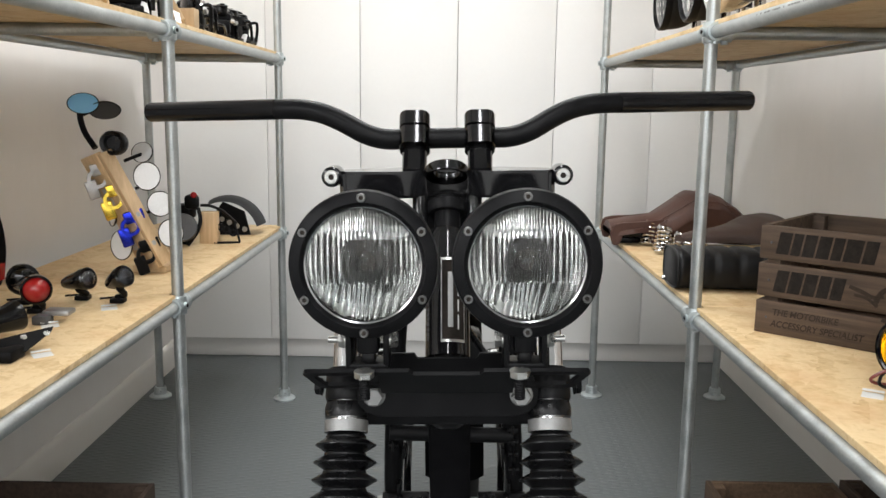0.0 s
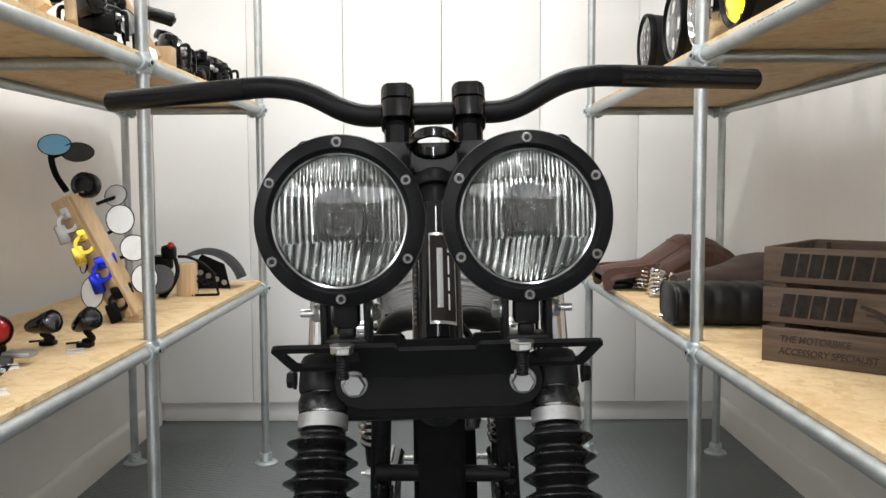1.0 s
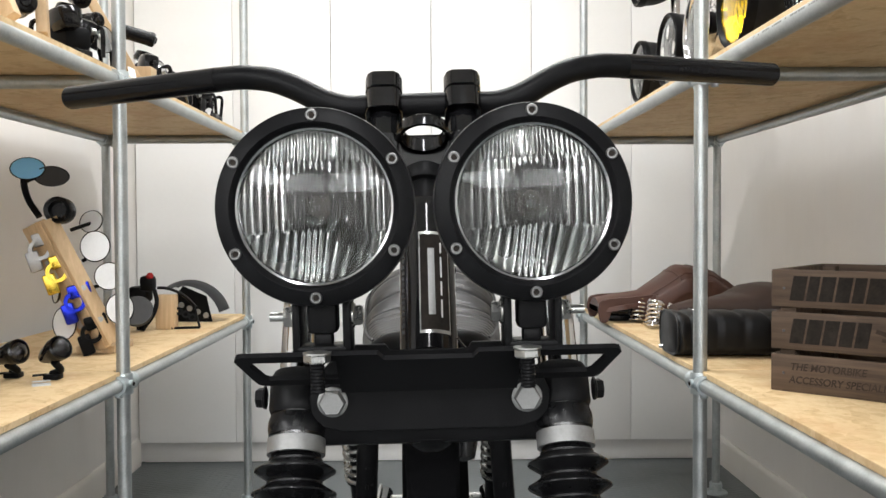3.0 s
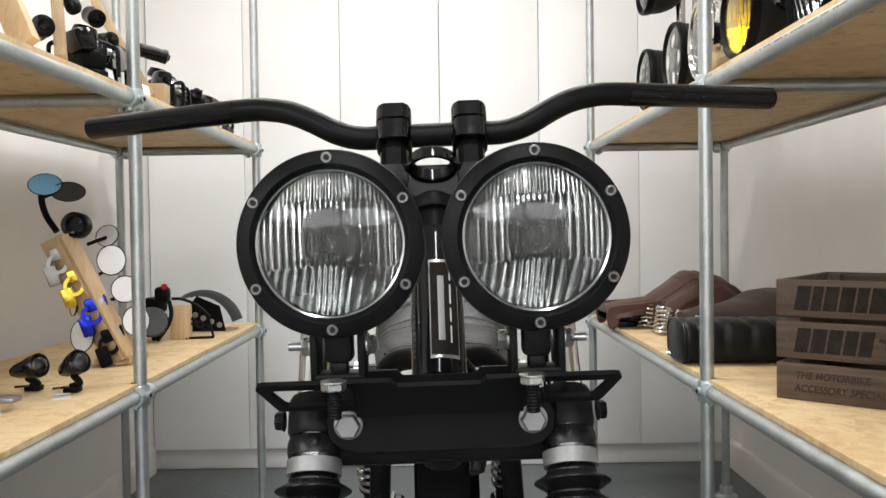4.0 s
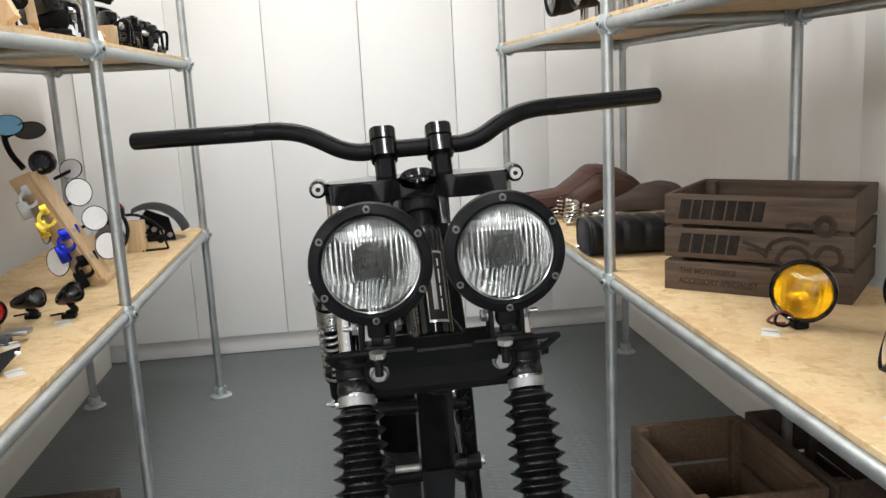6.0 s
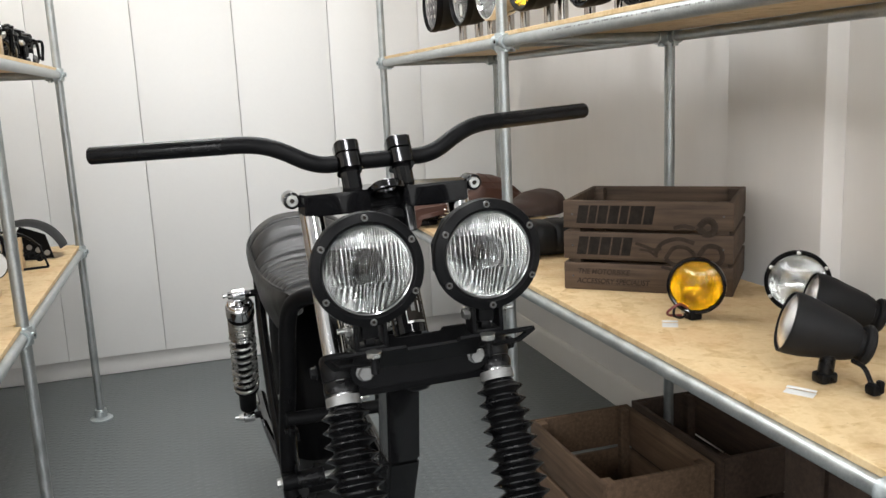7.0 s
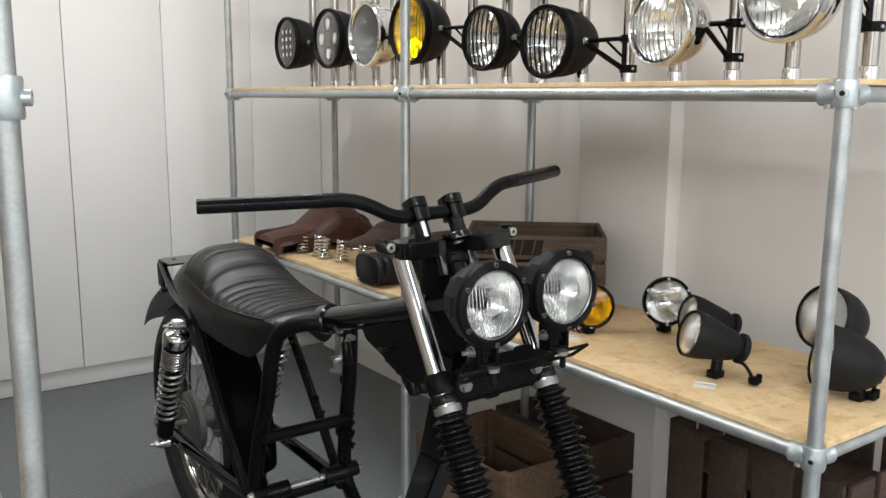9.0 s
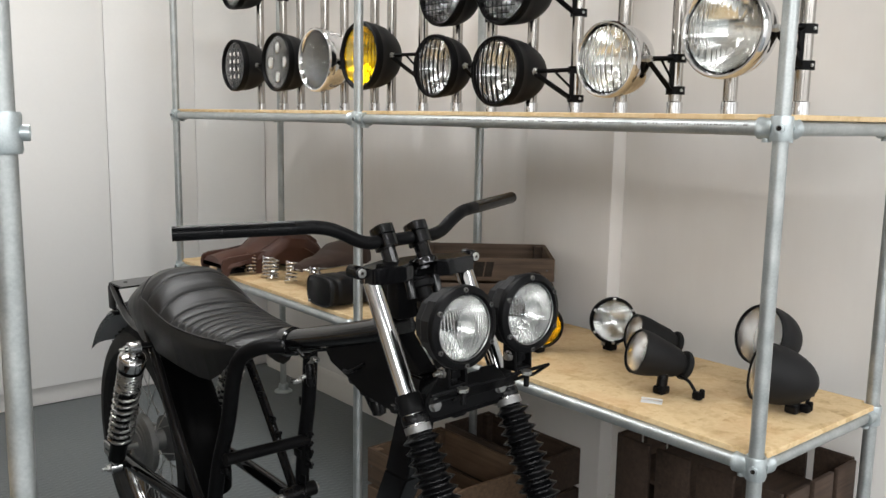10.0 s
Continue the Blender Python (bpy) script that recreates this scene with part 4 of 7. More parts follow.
SEAT = [  # y, top, half width, skirt bottom, edge height under the top
    (3.036, 0.850, 0.082, 0.838, 0.006), (3.042, 0.859, 0.091, 0.828, 0.009), (3.060, 0.866, 0.099, 0.818, 0.012), (3.090, 0.869, 0.106, 0.792, 0.016), (3.120, 0.870, 0.112, 0.764, 0.019),
    (3.160, 0.870, 0.119, 0.741, 0.021), (3.210, 0.870, 0.126, 0.736, 0.022), (3.260, 0.871, 0.132, 0.739, 0.023), (3.310, 0.878, 0.138, 0.742, 0.027), (3.350, 0.890, 0.140, 0.745, 0.034), (3.390, 0.911, 0.142, 0.748, 0.047), (3.430, 0.934, 0.144, 0.751, 0.058),
    (3.470, 0.950, 0.145, 0.754, 0.062), (3.510, 0.956, 0.145, 0.759, 0.062), (3.550, 0.952, 0.143, 0.766, 0.062), (3.590, 0.939, 0.138, 0.778, 0.059), (3.630, 0.919, 0.129, 0.795, 0.053), (3.670, 0.897, 0.114, 0.810, 0.043), (3.705, 0.876, 0.088, 0.823, 0.030), (3.735, 0.857, 0.046, 0.835, 0.012)]
PLEATS = (3.104, 3.136, 3.168, 3.201, 3.234, 3.268, 3.303, 3.340, 3.400, 3.472)


def seat_at(y, col):
    ys = [r[0] for r in SEAT]
    return float(np.interp(y, ys, [r[col] for r in SEAT]))


def pad_end(q):
    """Where the welt crosses the hump: bowed back towards the middle."""
    return 3.500 + 0.085 * (1 - q ** 2.2)


def seat_point(y, q, relief=True):
    top, hw, edge = (seat_at(y, c) for c in (1, 2, 4))
    z = top - edge * q ** 2.9
    if relief:
        d_end, rim = pad_end(q) - y, 0.93 - q
        inside = min(1.0, max(0.0, d_end / 0.02)) * min(1.0, max(0.0, rim / 0.06))
        if inside > 0 and y > 3.08:
            near = min(abs(y + 0.010 * q * q - p) for p in PLEATS)
            z += inside * (0.0052 * min(1.0, near / 0.016) ** 0.55 - 0.0095 * math.exp(-(near / 0.0023) ** 2))
        z -= 0.0035 * math.exp(-(d_end / 0.006) ** 2) * (1.0 if q < 0.95 else 0.0)
        z -= 0.0040 * math.exp(-((q - 0.955) / 0.022) ** 2) if y < pad_end(1) + 0.02 else 0.0
    return hw * 0.955 * q ** 0.97, z


def seat():
    """Broad hump seat: side skirts, welted pad, deep cross pleats, padded tail."""
    n_y, n_u = 940, 49
    bm = bmesh.new()
    rows = []
    for i in range(n_y + 1):
        y = SEAT[0][0] + (SEAT[-1][0] - SEAT[0][0]) * i / n_y
        top, hw, bot, edge = (seat_at(y, c) for c in (1, 2, 3, 4))
        row = []
        for k in range(n_u):
            u = -1 + 2 * k / (n_u - 1)
            a = abs(u)
            if a > 0.78:  # side skirt
                f = (a - 0.78) / 0.22
                x = hw * (0.955 + 0.045 * math.sin(math.pi * min(f * 1.5, 1))) * (1 - 0.09 * f * f)
                z = (top - edge) * (1 - f) + bot * f
            else:
                x, z = seat_point(y, a / 0.78)
            bow = 0.020 * max(0.0, 1 - (x / hw) ** 2) * max(0.0, 1 - (y - SEAT[0][0]) / 0.16)
            row.append(bm.verts.new((math.copysign(x, u) if abs(u) > 1e-9 else 0, y - bow, z)))
        # hollow underneath: the skirts turn in and the pan sits higher
        pan = max(bot, min(bot + 0.075, top - edge - 0.014))
        row += [bm.verts.new((s * hw * 0.86, y, z)) for s, z in ((1, bot), (1, pan), (-1, pan), (-1, bot))]
        rows.append(row)
    for a, b in zip(rows, rows[1:]):
        for k in range(-1, n_u + 3):
            bm.faces.new((a[k], a[k + 1], b[k + 1], b[k]))
    bm.faces.new(rows[0])
    bm.faces.new(rows[-1][::-1])
    top = part("seat", bm, LEATHER, bike, "black leather hump seat with deep cross pleats", smooth=60)
    path = []
    for y in np.linspace(3.078, pad_end(1.0) - 0.004, 34):
        x, z = seat_point(y, 1.0, False)
        path.append((-x, y, z + 0.0015))
    for q in np.linspace(0.98, -0.98, 41):
        x, z = seat_point(pad_end(abs(q)), abs(q), False)
        path.append((-math.copysign(x, q), pad_end(abs(q)), z + 0.0005))
    path += [(-x, y, z) for x, y, z in path[33::-1]]
    part("piping", sweep(path, 0.0027, 8), LEATHER, top, "stitched welt round the pad")


def frame_parts():
    def tube(name, pts, r=0.014, m=GLOSS, n=6, label=""):
        return part(name, sweep(curve(pts, n) if len(pts) > 2 else pts, r, 16), m, bike, label, smooth=50)
    tube("spine_tube", [(0, 2.515, 1.000), (0, 2.60, 0.968), (0, 2.78, 0.915), (0, 2.95, 0.868)], 0.0285, label="thick glossy black backbone tube")
    part("spine_collar", lathe([(0.028, -0.02), (0.034, -0.018), (0.034, 0.018), (0.028, 0.02)], 28, along((0, 2.94, 0.871), (0, 0.96, -0.27)), close=True), GLOSS, bike)
    # head gusset and down tube
    gus = [(2.445, 0.925), (2.52, 0.995), (2.77, 0.905), (2.745, 0.875), (2.68, 0.855), (2.645, 0.838), (2.60, 0.832), (2.53, 0.825)]
    part("head_gusset", prism([(y, z) for y, z in gus], 0.038, pose(0, 0, 0, 0, 0, 90)), SATIN, bike, smooth=0)
    bm = bmesh.new()
    for (y0, z0, d0, w0), (y1, z1, d1, w1) in (((2.455, 0.92, 0.05, 0.052), (2.515, 0.70, 0.070, 0.050)), ((2.515, 0.70, 0.070, 0.050), (2.655, 0.42, 0.055, 0.040))):
        vs = []
        for y, z, d, w in ((y0, z0, d0, w0), (y1, z1, d1, w1)):
            vs.append([bm.verts.new((sx * w / 2, y + sy * d / 2, z)) for sx, sy in ((-1, -1), (1, -1), (1, 1), (-1, 1))])
        for k in range(4):
            bm.faces.new((vs[0][k], vs[0][(k + 1) % 4], vs[1][(k + 1) % 4], vs[1][k]))
        bm.faces.new(vs[0])
        bm.faces.new(vs[1][::-1])
    bmesh.ops.bevel(bm, geom=bm.edges[:], offset=0.004, segments=2, affect="EDGES")
    part("down_tube", bm, GLOSS, bike, "black pressed down tube", smooth=35)
    part("engine_lug", add_rod(box((0.075, 0.03, 0.05), (0, 2.660, 0.42), 0.006), (-0.06, 2.660, 0.41), (0.06, 2.660, 0.41), 0.008, 14), SATIN, bike)
    for s in (-1, 1):
        # seat posts from the backbone out and down to the pivot
        tube("seat_post", [(s * 0.022, 2.935, 0.866), (s * 0.052, 2.955, 0.866), (s * 0.078, 2.985, 0.854), (s * 0.096, 3.012, 0.828), (s * 0.105, 3.030, 0.775), (s * 0.112, 3.055, 0.66), (s * 0.122, 3.10, 0.52), (s * 0.126, 3.115, 0.38), (s * 0.118, 3.02, 0.30)], 0.0185, SATIN)
        # under-seat rail to the tail
        tube("seat_rail", [(s * 0.075, 3.05, 0.815), (s * 0.095, 3.20, 0.800), (s * 0.108, 3.40, 0.788), (s * 0.112, 3.56, 0.782), (s * 0.104, 3.70, 0.792), (s * 0.088, 3.82, 0.828), (s * 0.078, 3.885, 0.852)], 0.0115)
        tube("rear_stay", [(s * 0.122, 3.50, 0.80), (s * 0.130, 3.40, 0.68), (s * 0.132, 3.28, 0.52), (s * 0.128, 3.17, 0.38)], 0.013)
        part("shock_mount", rod((s * 0.105, 3.462, 0.768), (s * (0.205 if s < 0 else 0.165), 3.462, 0.768), 0.0095, 16), GLOSS, bike)
        tube("swingarm", [(s * 0.105, 3.10, 0.372), (s * 0.118, 3.30, 0.362), (s * 0.130, 3.60, 0.350), (s * 0.132, 3.84, 0.345)], 0.019)
        part("axle_plate", box((0.008, 0.12, 0.045), (s * 0.146, 3.80, 0.345), 0.003), ZINC, bike)
        part("shock_lug", rod((s * 0.125, 3.672, 0.352), (s * (0.195 if s < 0 else 0.155), 3.672, 0.352), 0.010, 16), SATIN, bike)
        part("foot_lug", rod((s * 0.10, 3.092, 0.407), (s * 0.145, 3.092, 0.407), 0.020, 22), SATIN, bike)
        part("lug_sleeve", rod((s * 0.050, 3.092, 0.407), (s * 0.112, 3.092, 0.407), 0.0205, 22), RUBBER, bike)
        part("pivot_bolt", hex_head(0.0115, 0.012, along((s * 0.145, 3.092, 0.407), (s, 0, 0))), ZINC, bike, "bright pivot bolt")
        tube("lower_cradle", [(s * 0.118, 3.10, 0.36), (s * 0.10, 2.95, 0.30), (s * 0.07, 2.82, 0.29), (s * 0.03, 2.70, 0.38)], 0.0125)
        shock(s)
        rng = random.Random(7 + s)
        for k in range(5):  # welded tabs on the posts
            z = 0.74 - 0.075 * k
            y = float(np.interp(z, [0.38, 0.52, 0.68, 0.79], [3.115, 3.12, 3.085, 3.055]))
            part("frame_tab", box((0.006, 0.034, 0.022), (s * (0.112 - 0.012 * (k % 2)), y - 0.022 - 0.006 * rng.random(), z), 0.002), SATIN, bike)
    part("pivot_rod", rod((-0.14, 3.092, 0.407), (0.14, 3.092, 0.407), 0.0085, 16), ZINC, bike, "bare steel pivot rod")
    tube("cross_tube", [(-0.125, 3.052, 0.572), (0.118, 3.075, 0.556)], 0.0150, SATIN)
    tube("cross_tube", [(-0.120, 3.15, 0.36), (0.120, 3.15, 0.36)], 0.019, SATIN)
    tube("cross_tube", [(-0.10, 3.48, 0.803), (0.10, 3.48, 0.803)], 0.012, SATIN)
    # folded bridge at the end of the rails
    bm = prism([(-0.082, 3.80), (0.082, 3.80), (0.086, 3.90), (0.070, 3.915), (-0.070, 3.915), (-0.086, 3.90)], 0.005, pose(0, 0, 0.862, -90, 0, 0) @ Matrix.Diagonal((1, 1, 1, 1)))
    bmesh.ops.bevel(bm, geom=bm.edges[:], offset=0.0015, segments=2, affect="EDGES")
    part("tail_bridge", bm, GLOSS, bike, "glossy black bridge plate")
    part("bridge_lip", box((0.166, 0.005, 0.026), (0, 3.912, 0.848), 0.002), GLOSS, bike)
    for s in (-1, 1):
        # black discs laid on the plate stand in for shaded holes
        part("bridge_hole_shade", lathe([(0, 0.0002), (0.006, 0.0002)], 16, pose(s * 0.045, 3.87, 0.8650)), INK_SHADE, bike)
        part("tail_plate", box((0.006, 0.06, 0.075), (s * 0.084, 3.885, 0.815), 0.004), SATIN, bike)
        part("tail_tab", box((0.018, 0.030, 0.012), (s * 0.088, 3.85, 0.775), 0.003), SATIN, bike)
    # mudguards
    def guard(name, r, a0, a1, hw, m, drop, label):
        bm = bmesh.new()
        n, w = 30, 9
        grid = []
        for i in range(n + 1):
            a = radians(a0 + (a1 - a0) * i / n)
            row = []
            for k in range(w):
                u = -1 + 2 * k / (w - 1)
                rr = r - drop * abs(u) ** 3
                row.append(bm.verts.new((hw * u, 3.80 + rr * math.cos(a), 0.345 + rr * math.sin(a))))
            grid.append(row)
        for a, b in zip(grid, grid[1:]):
            for k in range(w - 1):
                bm.faces.new((a[k], a[k + 1], b[k + 1], b[k]))
        bmesh.ops.solidify(bm, geom=bm.faces[:], thickness=0.002)
        return part(name, bm, m, bike, label, smooth=50)
    guard("inner_mudguard", 0.405, 84, 186, 0.072, SATIN, 0.03, "black plastic inner mudguard")
    guard("tail_mudguard", 0.462, 33, 76, 0.072, TAILSHEEN, 0.03, "gloss black stub of the rear mudguard, pale reflection painted in")
    wheel((0, 3.805, 0.345), 0.3800, 0.125, "rear_wheel", True)
    # wiring and small leftovers under the backbone
    part("horn_bracket", add_box(box((0.05, 0.055, 0.045), (0.02, 2.66, 0.868), 0.012), (0.03, 0.03, 0.05), (0.03, 2.68, 0.83), 0.008), RUBBER, bike)
    part("coil", add_rod(box((0.04, 0.06, 0.032), (0.03, 2.70, 0.838), 0.010), (0.03, 2.69, 0.83), (0.035, 2.66, 0.785), 0.013, 14), RUBBER, bike, "black ignition coil")
    part("coil_cap", lathe([(0, 0), (0.016, 0), (0.018, 0.012), (0.014, 0.03), (0, 0.034)], 20, along((0.035, 2.655, 0.80), (0, -0.4, -1))), RUBBER, bike)
    for pts in ([(-0.02, 2.62, 0.90), (-0.03, 2.66, 0.875), (-0.01, 2.72, 0.865), (0.01, 2.78, 0.87)], [(0.02, 2.50, 0.94), (0.05, 2.46, 0.90), (0.058, 2.45, 0.86)], [(-0.02, 2.80, 0.88), (-0.03, 2.83, 0.865), (-0.03, 2.86, 0.875)]):
        part("cable", sweep(curve(pts, 8), 0.0042, 8), RUBBER, bike)
    part("earth_clip", add_rod(box((0.014, 0.022, 0.010), (-0.026, 2.795, 0.868), 0.003), (-0.026, 2.80, 0.868), (-0.03, 2.815, 0.850), 0.005, 10), STAINLESS, bike, "bare metal clip")
    part("connector", lathe([(0, 0), (0.008, 0), (0.0105, 0.006), (0.0105, 0.045), (0.007, 0.052), (0, 0.052)], 14, along((-0.03, 2.812, 0.856), (0, -0.12, -1))), RUBBER, bike, "black rubber plug hanging on its lead")
    # torn welds and brackets on the posts and stays
    rng = random.Random(21)
    for base, tip, n in (((0.112, 3.075, 0.74), (0.122, 3.10, 0.46), 9), ((0.118, 3.46, 0.74), (0.128, 3.20, 0.44), 7), ((-0.108, 3.07, 0.70), (-0.122, 3.10, 0.50), 5)):
        for k in range(n):
            p = Vector(base).lerp(Vector(tip), (k + 0.5 * rng.random()) / n)
            w = 0.010 + 0.012 * rng.random()
            bm = box((0.006, w * 1.6, w), (0, 0, 0), 0.002, pose(p.x, p.y - 0.022 - 0.006 * rng.random(), p.z, rng.uniform(-30, 30), 0, 0))
            add_rod(bm, p + Vector((-0.01, -0.026, 0)), p + Vector((0.01, -0.026, 0)), 0.005, 10)
            part("frame_lug", bm, SATIN, bike)
    part("seat_latch", add_rod(box((0.03, 0.02, 0.012), (0.06, 3.02, 0.742), 0.003), (0.05, 3.02, 0.742), (0.085, 3.02, 0.748), 0.006, 10), STAINLESS, bike, "bare steel latch")
    part("brake_cross_shaft", rod((-0.10, 2.62, 0.47), (0.115, 2.62, 0.47), 0.008, 12), SATIN, bike)


front_end()
seat()
frame_parts()


# ---- right shelf, middle board: crate, work lamps, saddles ----
def slat_crate(name, loc, turn, size, mat, label, slats=3, group="", gap=0.012, open_face=False, end_slats=3):
    """Nailed box of boards: long sides of slats, closed ends, corner posts, floor boards."""
    L, W, H = size
    t = 0.013
    top = thing(name, loc, turn, label, "crate", group)
    h = (H - gap * (slats - 1)) / slats
    for s in (-1, 1):
        for k in range(slats):
            part("side_slat", box((L, t, h), (0, s * (W / 2 - t / 2), k * (h + gap) + h / 2), 0.002), mat, top)
        for k in range(end_slats):
            he = (H - gap * (end_slats - 1)) / end_slats
            part("end_slat", box((t, W - 2 * t - 0.001, he), (s * (L / 2 - t / 2), 0, k * (he + gap) + he / 2), 0.002), mat, top)
        for q in (-1, 1):
            part("corner_post", box((0.028, 0.028, H - 0.006), (s * (L / 2 - t - 0.0145), q * (W / 2 - t - 0.0145), H / 2), 0.002), mat, top)
    n = 4
    for k in range(n):
        w = (W - 2 * t) / n - 0.006
        part("floor_board", box((L - 2 * t - 0.002, w, 0.010), (0, -W / 2 + t + (k + 0.5) * (W - 2 * t) / n, 0.008), 0.001), mat, top)
    for s in (-1, 1):
        for q in (-1, 1):
            for k in range(slats):
                part("nail", lathe([(0, 0), (0.0028, 0), (0.0022, 0.0012), (0, 0.0014)], 8, along((s * (L / 2 - 0.024), q * (W / 2), k * (h + gap) + h / 2), (0, q, 0))), GREYPLASTIC, top)
    return top, h


def printed_crate():
    L, W, H = 0.425, 0.315, 0.235
    top, h = slat_crate("timber_crate", (0.998, 3.286, MID_R), (0, 0, -41), (L, W, H), CRATE_LT, "dark stained slatted timber crate with black stencil print", gap=0.010)
    y = -W / 2 - 0.0006
    face = lambda x, z: pose(x, y, z, 90, 0, 0)
    # trade name as plain blocks, slanted like the stencil
    def blocks(name, x0, z0, widths, hh, gap):
        x = x0
        for w in widths:
            part(name, prism([(x, z0), (x + w, z0), (x + w + 0.008, z0 + hh), (x + 0.008, z0 + hh)], 0.0008, pose(0, y, 0)), INK_SHADE, top, "black stencilled block", smooth=0)
            x += w + gap
    z1, z2 = 2 * (h + 0.010), h + 0.010
    blocks("stencil_block", -0.178, z1 + 0.013, [0.026, 0.019, 0.024, 0.025, 0.020, 0.032, 0.024], 0.047, 0.0042)
    blocks("stencil_block", -0.178, z2 + 0.013, [0.025, 0.026, 0.025, 0.023, 0.023], 0.047, 0.0042)
    letters("THE MOTORBIKE", 0.0195, FADED, top, face(-0.176, 0.043), "tagline", 0.90, "black stencilled words")
    letters("ACCESSORY SPECIALIST", 0.0195, FADED, top, face(-0.178, 0.018), "tagline", 0.90, "black stencilled words")
    # stylised machine drawn in brush strokes
    bm = bmesh.new()
    def stroke(pts, r):
        for p, q in zip(curve(pts, 6), curve(pts, 6)[1:]):
            d = (q - p)
            nrm = Vector((-d.z, 0, d.x)).normalized() * r
            add_prism(bm, [((p - nrm).x, (p - nrm).z), ((q - nrm).x, (q - nrm).z), ((q + nrm).x, (q + nrm).z), ((p + nrm).x, (p + nrm).z)], 0.0008, pose(0, y, 0))
    S = lambda *q: [(a + 0.02, 0, b) for a, b in q]
    stroke(S((-0.045, 0.128), (-0.02, 0.120), (0.0, 0.112), (0.02, 0.116)), 0.004)
    stroke(S((-0.035, 0.112), (-0.01, 0.108), (0.010, 0.094)), 0.003)
    stroke(S((0.005, 0.100), (0.02, 0.128), (0.06, 0.142), (0.10, 0.132)), 0.005)
    stroke(S((0.03, 0.090), (0.05, 0.118), (0.08, 0.120), (0.10, 0.100), (0.08, 0.078), (0.05, 0.076), (0.03, 0.090)), 0.005)
    stroke(S((0.05, 0.168), (0.075, 0.175), (0.10, 0.168)), 0.005)
    stroke(S((0.11, 0.172), (0.128, 0.190), (0.146, 0.182), (0.145, 0.160), (0.125, 0.155), (0.11, 0.172)), 0.008)
    stroke(S((0.11, 0.100), (0.13, 0.125), (0.16, 0.120), (0.165, 0.090), (0.14, 0.078), (0.115, 0.092)), 0.006)
    stroke(S((0.02, 0.070), (0.07, 0.058), (0.13, 0.062)), 0.004)
    part("stencil_drawing", bm, FADED, top, "faint black stencil drawing of a machine", smooth=0)


def lamp_on_stalk(loc, yaw, pitch, r, lens_mat, label, foot, bolts=True, depth=0.055):
    """Round work lamp on a short clamp foot; loc is the centre of its glass."""
    top = thing("spot_lamp", (0, 0, 0), (0, 0, 0), label, "lamp", "loose lamps")
    m = pose(*loc) @ pose(0, 0, 0, pitch, 0, yaw)
    def put(name, bm, mat, lab=""):
        bm.transform(m)
        return part(name, bm, mat, top, lab)
    k = r / 0.066
    put("bucket", lathe([(0.0, depth), (r * 0.45, depth), (r * 0.75, depth * 0.85), (r * 0.92, depth * 0.5), (r * 0.97, 0.002), (r * 0.85, 0.002)], 56, Matrix.Rotation(-math.pi / 2, 4, "X")), SATIN)
    put("bezel", lathe([(r * 0.86, 0.002), (r * 0.88, 0.006), (r * 0.93, 0.0075), (r * 0.99, 0.005), (r, 0.001), (r, -0.008), (r * 0.86, -0.008)], 72, FRONT, close=True), GLOSS if not bolts else SATIN, "black rim")
    put("lens", fluted_lens(r * 0.865, 0.012 * k, 24, 0.0013, 6, 40), lens_mat, "fluted glass")
    put("reflector", reflector(r * 0.86, depth * 0.7), HEADREFL)
    put("bulb", bulb(depth * 0.7), CHROME, "bright bulb cap")
    if bolts:
        for i in range(6):
            a = math.pi / 6 + math.pi / 3 * i
            put("bezel_screw", lathe([(0.0042, 0), (0.0042, 0.0035), (0.003, 0.004), (0, 0.004)], 12, pose(r * 0.93 * math.cos(a), -0.006, r * 0.93 * math.sin(a)) @ FRONT), ZINC)
    fx, fy = foot
    base = Vector((fx, fy, MID_R))
    neck = Vector(loc) + Vector((math.sin(radians(yaw)) * -0.02, math.cos(radians(yaw)) * 0.02, -r))
    part("foot_clamp", add_box(rod(base + Vector((0, 0, 0.004)), neck + Vector((0, 0, 0.006)), 0.008, 14), (0.030, 0.034, 0.024), tuple(base + Vector((0, 0, 0.0125))), 0.005), SATIN, top)
    for s in (-1, 1):
        d = Vector((math.cos(radians(yaw)) * s, math.sin(radians(yaw)) * s, 0))
        part("foot_bolt", hex_head(0.008, 0.009, along(base + Vector((0, 0, 0.022)) + d * 0.017, d)), ZINC, top)
    return top


def loom(pts, r=0.003, mat=None, label="", name="cable", parent=None):
    return part(name, sweep(curve(pts, 8), r, 8), mat or RUBBER, parent, label)


def tag(loc, yaw, size=(0.034, 0.026), tilt=4, name="price_tag"):
    bm = box((size[0], size[1], 0.0008), (0, 0, 0.001))
    add_box(bm, (size[0], 0.006, 0.0008), (0, size[1] / 2, 0.003), 0, pose(0, 0, 0, 12, 0, 0))
    return solid(name, bm, PAPER, "small white paper price tag lying flat", "tag", "price tags", smooth=0, loc=loc, turn=(tilt, 0, yaw))


